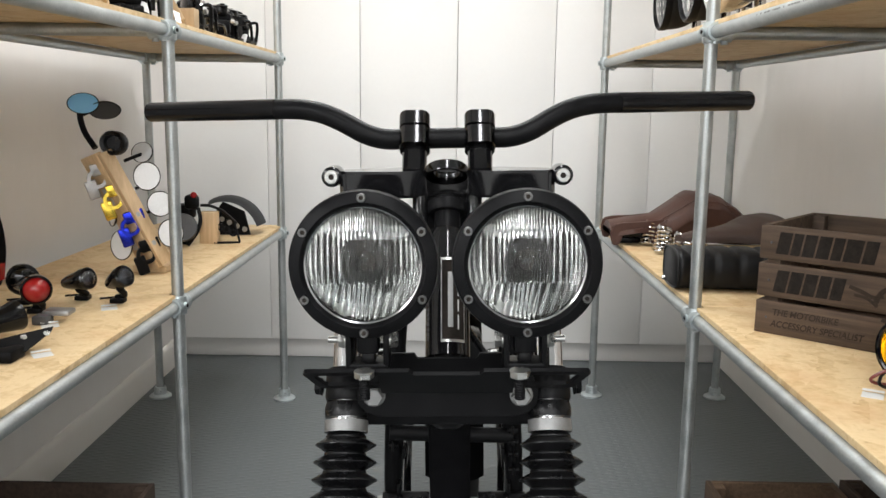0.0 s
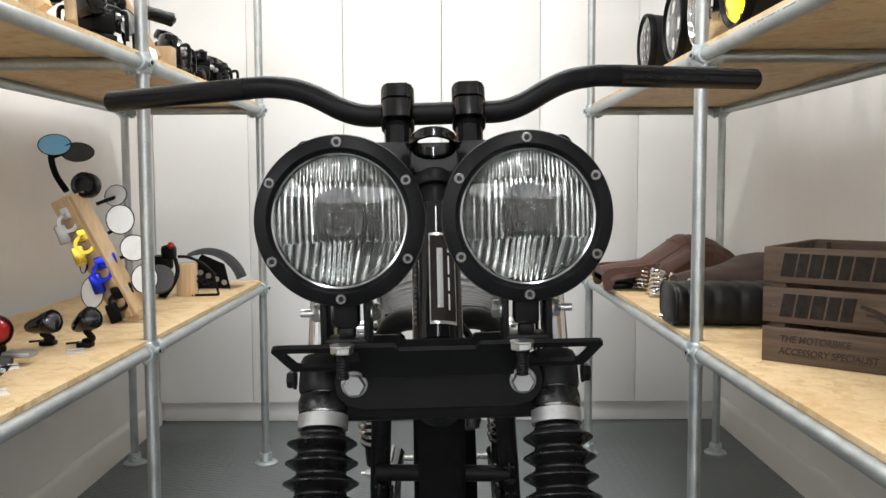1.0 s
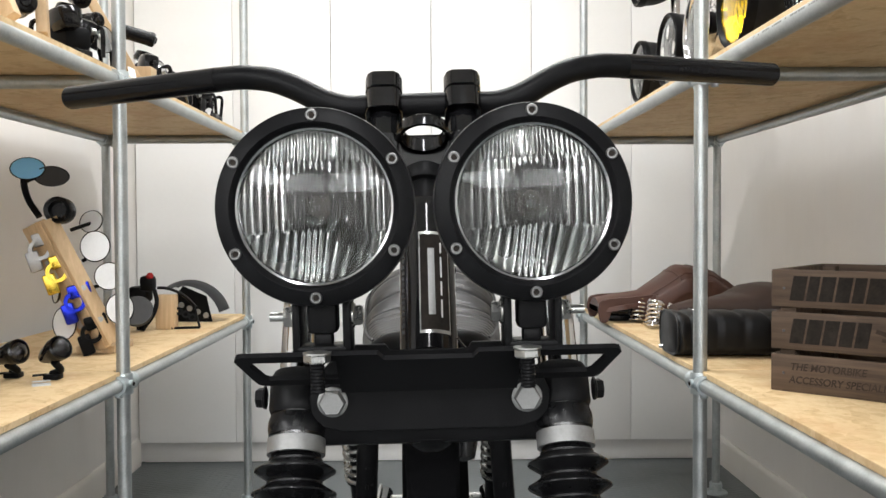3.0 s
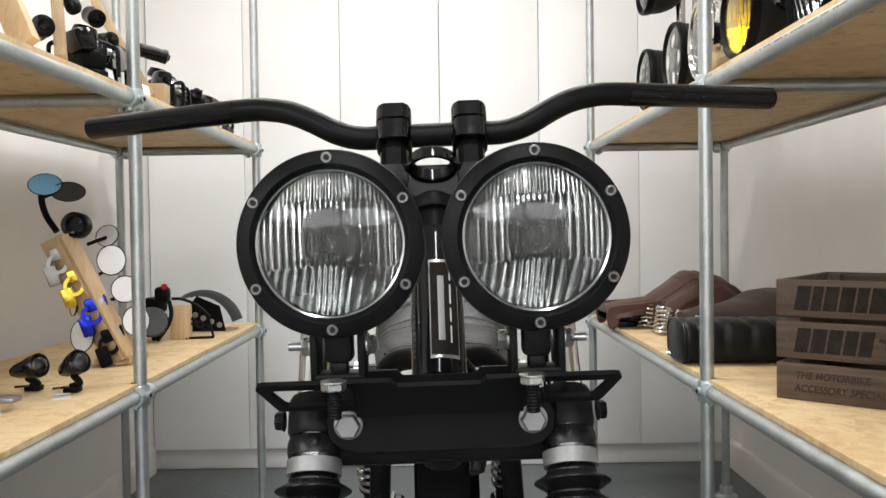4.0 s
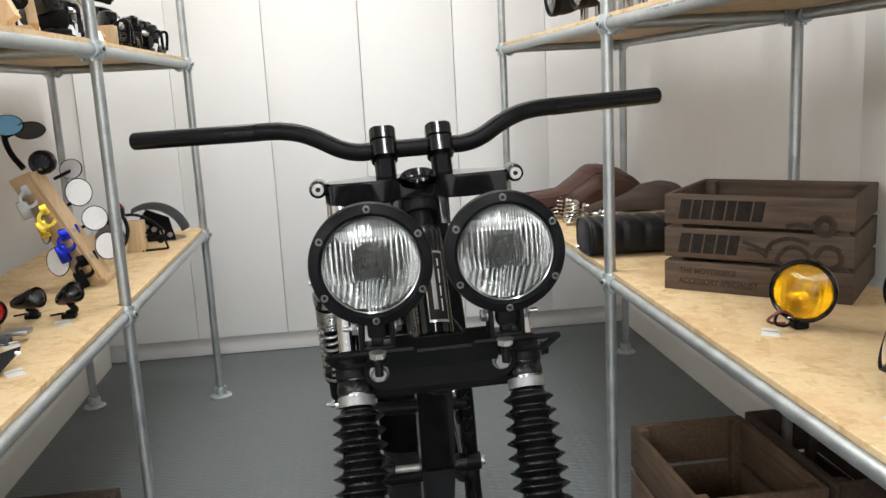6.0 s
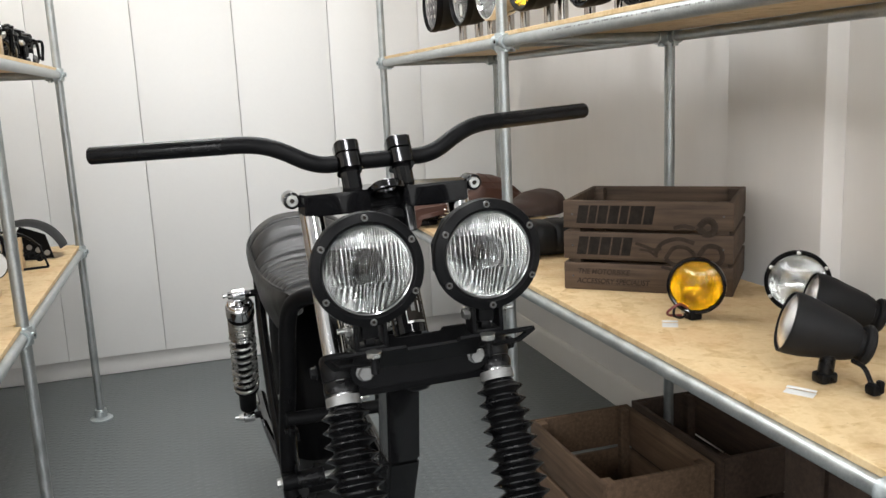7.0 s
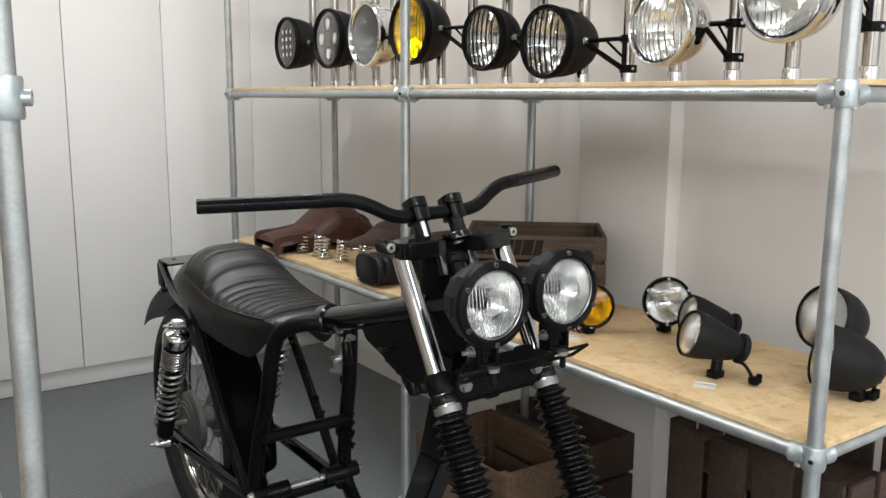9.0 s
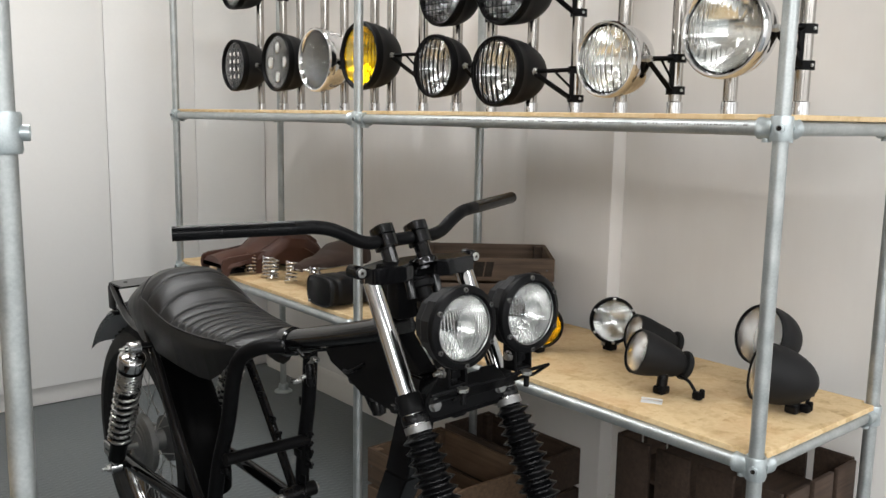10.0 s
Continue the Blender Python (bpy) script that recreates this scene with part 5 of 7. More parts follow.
def bullet_lamp(loc, yaw, pitch, r, length, label, foot, tail=True, bowl=False, lead=True):
    """Long bullet-shaped headlamp lying back on its stalk; loc is the centre of its glass."""
    top = thing("bullet_headlamp", (0, 0, 0), (0, 0, 0), label, "lamp", "loose lamps")
    m = pose(*loc) @ pose(0, 0, 0, pitch, 0, yaw)
    def put(name, bm, mat, lab=""):
        bm.transform(m)
        return part(name, bm, mat, top, lab)
    L = length
    prof = [(r * 0.94, -0.006), (r, -0.004), (r * 1.01, 0.010), (r * 0.99, 0.018), (r * 0.97, 0.030), (r * 0.86, L * 0.45), (r * 0.69, L * 0.80), (r * 0.58, L * 0.92)]
    prof += [(r * 0.46, L * 0.96), (r * 0.40, L), (0, L)] if not tail else [(r * 0.47, L * 0.94), (r * 0.45, L * 1.00), (r * 0.60, L * 1.01), (r * 0.66, L * 1.04), (r * 0.66, L * 1.09), (r * 0.60, L * 1.12), (r * 0.45, L * 1.125), (r * 0.42, L * 1.10), (0, L * 1.10)]
    if bowl:  # deep round bowl with a rolled rim
        prof = [(r * 0.94, -0.004), (r, -0.004), (r * 1.02, 0.004), (r * 1.0, 0.014)] + [(r * math.cos(math.pi / 2 * k / 12), 0.018 + (L - 0.018) * math.sin(math.pi / 2 * k / 12)) for k in range(1, 13)]
    put("shell", lathe(prof, 60, Matrix.Rotation(-math.pi / 2, 4, "X")), MATTE)
    put("lens", fluted_lens(r * 0.94, 0.012, 18, 0.0030, 6, 22, bowl), FROST, "fluted glass")
    put("reflector", reflector(r * 0.94, 0.035), SATINREFL)
    if not tail and not bowl:  # bolted rim
        for i in range(6):
            a = math.pi / 6 + math.pi / 3 * i
            put("rim_screw", lathe([(0.0034, 0), (0.0034, 0.003), (0.0022, 0.0036), (0, 0.0036)], 10, pose(r * 0.985 * math.cos(a), -0.004, r * 0.985 * math.sin(a)) @ FRONT), ZINC)
    base = Vector((foot[0], foot[1], MID_R))
    body = m @ Vector((0, L * 0.45, -r * 0.75))
    part("foot_stalk", add_box(rod(base + Vector((0, 0, 0.012)), Vector((base.x + 0.006, base.y, MID_R + 0.050)), 0.0135, 16), (0.034, 0.030, 0.020), tuple(base + Vector((0, 0, 0.0102))), 0.005), RUBBER, top)
    if bowl:
        e = base + Vector((0.012, -0.022, 0.014))
    else:
        e = base + Vector((0.020, -0.090, 0.014))
    body = Vector((base.x + 0.03, base.y - 0.02, MID_R + 0.05))
    if lead:
        part("cable", sweep(curve([body + Vector((0.0, -0.01, -0.005)), (body + e) / 2 + Vector((0.008, 0, 0.006)), e], 8), 0.0042, 10), RUBBER, top)
        part("plug", add_box(box((0.020, 0.024, 0.020), tuple(e), 0.006), (0.010, 0.012, 0.022), tuple(e + Vector((0.006, -0.008, 0.006))), 0.003), SATIN, top)
    return top


def saddle(name, loc, turn, rows, mat, label, scale=1.0):
    """Upholstered saddle from sections: y, half width, top, bottom, side roll."""
    bm = bmesh.new()
    n_u = 25
    ys = np.array([r[0] for r in rows])
    grid = []
    for y in np.linspace(ys[0], ys[-1], 46):
        hw, top, bot = (float(np.interp(y, ys, [r[c] for r in rows])) for c in (1, 2, 3))
        row = []
        for k in range(n_u):
            a = math.pi * (k / (n_u - 1))
            u = -math.cos(a)
            z = bot + (top - bot) * math.sin(a) ** 0.55
            row.append(bm.verts.new((hw * math.copysign(abs(u) ** 0.75, u), y, z)))
        grid.append(row)
    for a, b in zip(grid, grid[1:]):
        for k in range(n_u - 1):
            bm.faces.new((a[k], a[k + 1], b[k + 1], b[k]))
        bm.faces.new((a[0], b[0], b[-1], a[-1]))
    bm.faces.new(grid[0])
    bm.faces.new(grid[-1][::-1])
    t = thing(name, loc, turn, label, "saddle", "loose saddles")
    part("cover", bm, mat, t, smooth=60)
    return t


def saddles():
    # large brown saddle, arched nose towards the aisle, kicked-up tail
    big = thing("leather_saddle", (0, 0, 0), (0, 0, 0), "large brown leather saddle with a raised tail and seams", "saddle", "loose saddles")
    def skin(f_top, f_bot, s0, s1, name, mat, n=44, w=22):
        bm = bmesh.new()
        grid = []
        for i in range(n + 1):
            s = s0 + (s1 - s0) * i / n
            row = [bm.verts.new(f_top(s, -1 + 2 * k / w)) for k in range(w + 1)]
            low = [bm.verts.new(f_bot(s, -1 + 2 * k / w)) for k in range(w + 1)]
            grid.append(row + low[::-1])
        m = len(grid[0])
        for a, b in zip(grid, grid[1:]):
            for k in range(m):
                bm.faces.new((a[k], a[(k + 1) % m], b[(k + 1) % m], b[k]))
        bm.faces.new(grid[0])
        bm.faces.new(grid[-1][::-1])
        return part(name, bm, mat, big if name != "pan" else big, smooth=60)
    # s runs along x from the aisle edge to the wall
    xs = [0.63, 0.70, 0.78, 0.85, 0.91, 1.00, 1.08, 1.135]
    tops = [0.812, 0.824, 0.836, 0.882, 0.924, 0.914, 0.868, 0.82]
    hws = [0.10, 0.12, 0.105, 0.125, 0.14, 0.14, 0.11, 0.06]
    bots = [0.785, 0.80, 0.79, 0.775, 0.765, 0.76, 0.77, 0.80]
    ip = lambda s, q: float(np.interp(s, xs, q))
    ft = lambda s, u: Vector((s, 4.56 + ip(s, hws) * u, ip(s, tops) - 0.045 * abs(u) ** 2.4 - 0.003 * max(0.0, 1 - abs(abs(u) - 0.62) / 0.05)))
    fb = lambda s, u: Vector((s, 4.56 + ip(s, hws) * u * 0.97, max(ip(s, bots), MID_R + 0.003) if abs(u) < 0.75 else ip(s, tops) - (0.085 if s > 0.82 else 0.030)))
    skin(ft, fb, 0.63, 1.135, "cover", BROWN)
    for s in (-1, 1):  # side flaps that stand on the board
        bm = prism([(0.63, 0.808), (0.66, 0.815), (0.74, 0.820), (0.82, 0.826), (0.89, 0.845), (0.96, 0.88), (1.04, 0.88), (1.08, 0.85), (1.00, 0.815), (0.90, 0.790), (0.84, 0.778), (0.825, 0.765), (0.818, MID_R + 0.002), (0.772, MID_R + 0.002), (0.762, 0.772), (0.735, 0.788), (0.70, 0.792), (0.668, 0.780), (0.655, MID_R + 0.001), (0.632, MID_R + 0.001), (0.622, 0.775)], 0.014, pose(0, 4.56 + s * 0.098, 0))
        bmesh.ops.bevel(bm, geom=bm.edges[:], offset=0.004, segments=2, affect="EDGES")
        part("side_flap", bm, BROWN, big, smooth=50)
    for s0 in (0.875, 0.945, 1.02):
        part("seam", sweep([ft(s0 + 0.02 * abs(u), u) + Vector((0, 0, 0.0008)) for u in np.linspace(-0.9, 0.9, 19)], 0.0022, 6), BROWN, big, "stitched cross seam")
    for u0 in (-0.78, 0.78):
        part("edge_welt", sweep([ft(s0, u0) + Vector((0, 0, 0.0008)) for s0 in np.linspace(0.64, 1.10, 30)], 0.0024, 6), BROWN, big, "raised edge welt")
    part("pan", box((0.40, 0.16, 0.02), (0.86, 4.56, 0.772), 0.006), RUBBER, big)
    part("pan_stand", box((0.10, 0.10, 0.02), (0.72, 4.56, MID_R + 0.011), 0.004), RUBBER, big)
    part("pan_stand", box((0.12, 0.14, 0.035), (1.02, 4.56, MID_R + 0.0185), 0.006), RUBBER, big)
    # small sprung saddle
    sprung = saddle("sprung_saddle", (0.93, 4.15, 0), (0, 0, -72), [(-0.17, 0.022, 0.828, 0.800), (-0.10, 0.040, 0.842, 0.805), (-0.02, 0.062, 0.846, 0.808), (0.05, 0.100, 0.856, 0.806), (0.11, 0.118, 0.880, 0.806), (0.16, 0.105, 0.886, 0.812), (0.19, 0.06, 0.862, 0.822)], DKBROWN, "small dark brown sprung saddle on chrome coil springs")
    back = (pose(0.93, 4.15, 0, 0, 0, -72)).inverted()
    for x, y, q in ((0.752, 4.462, 0.02), (0.772, 4.352, 0.02), (0.768, 4.300, 0.01), (0.792, 4.195, 0.02), (0.790, 4.020, 0.03)):
        part("coil_spring", helix(back @ Vector((x, y, MID_R + 0.005)), back @ Vector((x + q, y + q, 0.818)), 0.0205, 6.0, 0.0042, 14, -0.12), CHROME, sprung, "chrome coil spring")
    part("frame_bar", sweep(curve([(-0.045, 0.16, 0.795), (-0.045, -0.02, 0.80), (-0.045, -0.14, 0.806), (0, -0.165, 0.806), (0.045, -0.14, 0.806), (0.045, -0.02, 0.80), (0.045, 0.16, 0.795)], 6), 0.006, 10), CHROME, sprung)
    # long black roll-and-tuck seat
    roll = thing("ribbed_bench_seat", (0, 0, 0), (0, 0, 0), "black ribbed bench seat lying on the board", "saddle", "loose saddles")
    bm = bmesh.new()
    rows = []
    for i in range(49):
        s = i / 48
        x = 0.665 + 0.40 * s
        cut = 0.0075 * max(0.0, 1 - abs(((s * 6.2) % 1) - 0.5) / 0.16)
        row = []
        for k in range(20):
            a = 2 * math.pi * k / 20
            cy, cz = math.cos(a), math.sin(a)
            q = 1.0 - (0.10 if i in (0, 48) else 0.0)
            row.append(bm.verts.new((x, 3.775 - 0.02 * s + (0.080 * math.copysign(abs(cy) ** 0.62, cy)) * q - cut * cy, MID_R + 0.002 + 0.054 + (0.054 * math.copysign(abs(cz) ** 0.55, cz) - cut * max(cz, 0)) * q)))
        rows.append(row)
    for a, b in zip(rows, rows[1:]):
        for k in range(20):
            bm.faces.new((a[k], a[(k + 1) % 20], b[(k + 1) % 20], b[k]))
    bm.faces.new(rows[0])
    bm.faces.new(rows[-1][::-1])
    part("cushion", bm, BLACKHIDE, roll, smooth=55)
    part("piping", sweep([(0.666, 3.775 + 0.078 * math.copysign(abs(math.cos(a)) ** 0.62, math.cos(a)), MID_R + 0.056 + 0.052 * math.copysign(abs(math.sin(a)) ** 0.55, math.sin(a))) for a in (2 * math.pi * k / 40 for k in range(40))], 0.003, 8, closed=True), LEATHER, roll)
    part("stud", rod((0.66, 3.84, MID_R + 0.012), (0.68, 3.83, MID_R + 0.012), 0.006, 10), CHROME, roll)
    # grey-brown seat lying behind it
    saddle("flat_saddle", (1.03, 3.93, 0), (0, 0, -80), [(-0.16, 0.05, 0.785, 0.736), (-0.08, 0.09, 0.795, 0.736), (0.04, 0.11, 0.805, 0.736), (0.12, 0.10, 0.815, 0.736), (0.16, 0.06, 0.80, 0.738)], GREYPLASTIC, "dark grey flat saddle behind the bench seat")


printed_crate()
amber = lamp_on_stalk((0.864, 2.895, 0.813), -34, -3, 0.0645, AMBER, "amber round spot lamp on a black clamp", (0.862, 2.905), bolts=False)
loom([(0.845, 2.90, MID_R + 0.03), (0.815, 2.885, MID_R + 0.045), (0.790, 2.89, MID_R + 0.030), (0.800, 2.90, MID_R + 0.018), (0.83, 2.90, MID_R + 0.014)], 0.003, DKRED, "", "cable", amber)
loom([(0.848, 2.905, MID_R + 0.03), (0.82, 2.905, MID_R + 0.036), (0.798, 2.88, MID_R + 0.024), (0.82, 2.89, MID_R + 0.012), (0.84, 2.90, MID_R + 0.012)], 0.003, None, "", "cable", amber)
lamp_on_stalk((1.035, 2.775, 0.828), -36, -4, 0.068, LENS, "clear round spot lamp with a bolted black bezel", (1.050, 2.795))
bullet_lamp((0.795, 2.505, 0.838), -118, -18, 0.0555, 0.126, "matt black bullet headlamp tilted up on its stalk", (0.836, 2.459))
bullet_lamp((0.958, 2.640, 0.832), -118, -16, 0.0515, 0.120, "matt black bullet headlamp behind another one", (1.02, 2.615), True, False, False)
bullet_lamp((0.920, 2.248, 0.829), -134, -14, 0.0700, 0.135, "matt black bowl headlamp near the board's end", (0.967, 2.186), False, True)
bullet_lamp((1.005, 2.305, 0.890), -104, -16, 0.074, 0.120, "larger black bowl headlamp with a clear glass", (1.06, 2.29), False, True)
tag((0.790, 2.882, MID_R), -30)
tag((0.762, 2.432, MID_R), -60, (0.05, 0.02))
saddles()


TUBES = (4.715, 4.514, 4.373, 4.186, 4.048, 3.849, 3.745, 3.566, 3.388, 3.226, 3.05, 2.878, 2.719, 2.549, 2.395, 2.219)


# ---- right shelf, upper board: headlamps hung on chromed tubes ----
def grille(r, n, m):
    bm = bmesh.new()
    for k in range(n):
        x = -r * 0.8 + 1.6 * r * k / (n - 1)
        hgt = math.sqrt(max(r * r - x * x, 0))
        pts = [(x, -0.016 - 0.014 * (1 - (x / r) ** 2) * (1 - (q * 2 - 1) ** 2), hgt * (2 * q - 1)) for q in (j / 8 for j in range(9))]
        add_sweep(bm, [m @ Vector(p) for p in pts], 0.0024, 8)
    return bm


def hung_lamp(y, z, r, shell, rim, lens, depth, style, label, yaw=-90.0, x=0.82):
    """Headlamp facing the aisle; loc is the centre of its glass."""
    top = thing("hanging_headlamp", (x, y, z), (0, 0, yaw), label, "headlamp", "headlamps on tubes")
    d = depth
    prof = [(r * 0.97, -0.002), (r, 0.004), (r * 1.0, 0.016), (r * 0.975, 0.020)] + [(r * 0.97 * math.cos(math.pi / 2 * k / 14) ** 0.85, 0.024 + (d - 0.024) * math.sin(math.pi / 2 * k / 14)) for k in range(1, 14)] + [(0, d)]
    part("shell", lathe(prof, 64, Matrix.Rotation(-math.pi / 2, 4, "X")), shell, top)
    part("rim", lathe([(r * 0.87, 0.000), (r * 0.93, 0.009), (r * 0.97, 0.010), (r * 1.005, 0.006), (r * 1.012, -0.004), (r * 1.005, -0.014), (r * 0.86, -0.014)], 72, FRONT, close=True), rim, top)
    if style == "rows":
        part("lens", lathe([(0.0, 0.014), (r * 0.5, 0.011), (r * 0.88, 0.002)], 40, FRONT), LENS, top)
        part("back_plate", lathe([(0, -0.016), (r * 0.87, -0.014)], 40, FRONT), GREYPLASTIC, top, "dark plate behind the glass")
        for a in (-0.30, 0.0, 0.30):
            for b in (-0.42, -0.14, 0.14, 0.42):
                part("projector", box((r * 0.20, 0.008, r * 0.17), (r * a, 0.010, r * b), 0.003), REFL, top, "small square reflector")
    elif style == "led":
        part("lens", lathe([(0.0, 0.012), (r * 0.5, 0.010), (r * 0.88, 0.002)], 40, FRONT), LENS, top)
        part("back_plate", lathe([(0, -0.02), (r * 0.87, -0.018)], 40, FRONT), DARKREFL, top)
        for a, b in ((0, 0.48), (0, -0.48), (0.42, 0), (-0.42, 0)):
            part("projector", lathe([(0, -0.004), (r * 0.14, -0.002), (r * 0.22, -0.006), (r * 0.25, -0.018)], 20, pose(r * a, 0, r * b) @ FRONT), REFL, top, "small round projector lens")
    else:
        part("lens", fluted_lens(r * 0.87, 0.022 if style != "flat" else 0.014, {"cells": 26, "ribs": 10}.get(style, 20), {"ribs": 0.0055, "cells": 0.0022}.get(style, 0.0018), 6, 20, style != "ribs"), lens, top)
        part("reflector", reflector(r * 0.865, min(d * 0.7, 0.07)), CHROME if style == "bars" else DARKREFL if style == "cells" or shell is not CHROME and lens is LENS else REFL, top)
        if style == "bars":
            part("grille", grille(r * 0.88, 8, Matrix.Identity(4)), rim, top, "upright grille bars")
        if style == "cells":
            bm = bmesh.new()
            rr = r * 0.82
            for i in range(-6, 7):
                for k in range(-6, 7):
                    px, pz = (i + 0.5 * (k % 2)) * rr / 6, k * rr / 6.5
                    if px * px + pz * pz < rr * rr * 0.9:
                        add_lathe(bm, [(0, 0.004), (rr / 14, 0.002), (rr / 11, -0.002)], 6, pose(px, -0.018 * (1 - (px * px + pz * pz) / (rr * rr)), pz) @ FRONT)
            part("moulded_glass", bm, LENS, top, "glass with moulded facets")
        if style == "mesh":
            bm = bmesh.new()
            for k in range(-4, 5):
                q = k / 4.8 * r * 0.85
                hh = math.sqrt((r * 0.85) ** 2 - q * q)
                add_sweep(bm, [(q, -0.019, -hh), (q, -0.026, 0), (q, -0.019, hh)], 0.0018, 6)
                add_sweep(bm, [(-hh, -0.019, q), (0, -0.026, q), (hh, -0.019, q)], 0.0018, 6)
            part("mesh_guard", bm, rim, top, "wire mesh guard")
    part("pivot_bolt", hex_head(0.009, 0.012, along((r * 0.93, d * 0.35, 0), (1, 0, 0))), ZINC, top)
    # wedge bracket from the pivot to two clamps on the next tube
    ty = max(t for t in TUBES if t < y - r * 0.85)
    px, tx, by = r * 0.93, y - ty, 0.95 - x
    bm = bmesh.new()
    for p, q, w in (((px + 0.004, d * 0.35, 0), (tx, by - 0.02, 0.004), 0.0085), ((px + 0.004, d * 0.35, -0.006), (tx, by - 0.02, -0.074), 0.0100), ((tx, by - 0.02, 0.008), (tx, by - 0.02, -0.080), 0.007), ((px + (tx - px) * 0.55, d * 0.35 + (by - 0.02 - d * 0.35) * 0.55, 0.0), (tx, by - 0.02, -0.045), 0.005)):
        add_sweep(bm, [p, q], w, 4, flat=0.7)
    part("wedge_bracket", bm, SATIN, top, "black wedge bracket", smooth=30)
    for zz in (0.004, -0.074):
        part("tube_clamp", lathe([(0.0170, -0.010), (0.0235, -0.010), (0.0235, 0.010), (0.0170, 0.010)], 14, pose(tx, by, zz), close=True), SATIN, top, "black tube clamp")
        part("clamp_screw", hex_head(0.0042, 0.005, along((tx + 0.020, by - 0.006, zz), (1, -0.3, 0))), ZINC, top)
    return top


def tube_rack():
    rack = thing("tube_rack", label="row of upright chromed display tubes above the board", category="display rack")
    for y in TUBES:
        part("tube", rod((0.95, y, TOP_R + 0.004), (0.95, y, 2.10), 0.0165, 24), POLISHED, rack)
        bm = lathe([(0.0165, 0.001), (0.020, 0.001), (0.020, 0.030), (0.0165, 0.032)], 24, pose(0.95, y, TOP_R), close=True)
        add_rod(bm, (0.935, y - 0.006, TOP_R + 0.016), (0.928, y - 0.010, TOP_R + 0.016), 0.004, 10)
        part("socket", bm, CHROME, rack, "chrome floor socket")
    part("top_bar", box((0.04, 2.6, 0.02), (0.95, 3.46, 2.11), 0.003), POLISHED, rack)


def hung_lamps():
    L = hung_lamp
    L(4.705, 1.603, 0.108, MATTE, SATIN, LENS, 0.15, "rows", "black headlamp with rows of small square reflectors")
    L(4.335, 1.603, 0.114, MATTE, SATIN, LENS, 0.15, "led", "black headlamp with four round projector lenses")
    L(4.040, 1.601, 0.116, CHROME, CHROME, LENS, 0.13, "cells", "chrome headlamp with a faceted clear glass")
    L(3.750, 1.603, 0.116, MATTE, SATIN, YELLOW, 0.15, "flat", "black headlamp with a yellow glass")
    L(3.345, 1.554, 0.096, MATTE, SATIN, LENS, 0.125, "bars", "matt black headlamp with an upright bar grille")
    L(3.066, 1.530, 0.099, MATTE, SATIN, LENS, 0.175, "bars", "long matt black headlamp with an upright bar grille")
    L(2.664, 1.548, 0.094, CHROME, CHROME, LENS, 0.14, "ribs", "chrome headlamp with a ribbed clear glass")
    L(2.340, 1.598, 0.105, CHROME, CHROME, LENS, 0.12, "flat", "large chrome headlamp with a clear fluted glass")
    L(4.705, 1.950, 0.113, MATTE, SATIN, LENS, 0.15, "flat", "black headlamp in the upper row")
    L(3.315, 1.772, 0.100, MATTE, SATIN, LENS, 0.125, "mesh", "matt black headlamp with a wire mesh guard")
    L(3.045, 1.762, 0.105, MATTE, SATIN, LENS, 0.165, "mesh", "matt black headlamp with a wire mesh guard")
    L(2.680, 1.845, 0.104, BROWN, SATIN, LENS, 0.13, "flat", "dark brown headlamp in the upper row")


tube_rack()
hung_lamps()


# ---- crates on the floor ----
def floor_crates():
    slat_crate("floor_crate", (0.90, 3.34, 0.002), (0, 0, 90), (0.47, 0.33, 0.262), CRATE_TAN, "open tan brown slatted crate on the floor", 2, "floor crates", 0.014, end_slats=2)
    slat_crate("floor_crate", (1.185, 3.33, 0.002), (0, 0, 90), (0.47, 0.22, 0.275), CRATE, "dark slatted crate on the floor by the wall", 2, "floor crates", 0.014, end_slats=2)
    # crate stood on end, floor boards towards the wall
    top = thing("upright_crate", (1.10, 2.40, 0.002), (0, 0, 0), "dark slatted timber crate stood on its end", "crate", "floor crates")
    H = 0.56
    for k in range(4):
        part("side_slat", box((0.012, 0.10, H), (-0.20, -0.19 + 0.122 * k, H / 2), 0.002), CRATE, top)
        part("side_slat", box((0.012, 0.10, H), (0.15, -0.19 + 0.122 * k, H / 2), 0.002), CRATE, top)
    for k in range(3):
        part("end_slat", box((0.095, 0.012, H), (-0.146 + 0.118 * k, -0.247, H / 2), 0.002), CRATE, top)
        part("end_slat", box((0.095, 0.012, H), (-0.146 + 0.118 * k, 0.234, H / 2), 0.002), CRATE, top)
    for z in (0.02, H - 0.10):
        part("end_board", box((0.336, 0.466, 0.014), (-0.025, -0.006, z), 0.002), CRATE, top)
    slat_crate("floor_crate", (-0.90, 3.22, 0.002), (0, 0, 90), (0.60, 0.44, 0.252), CRATE, "dark slatted crate under the parts shelf", 2, "floor crates", 0.014, end_slats=2)


floor_crates()


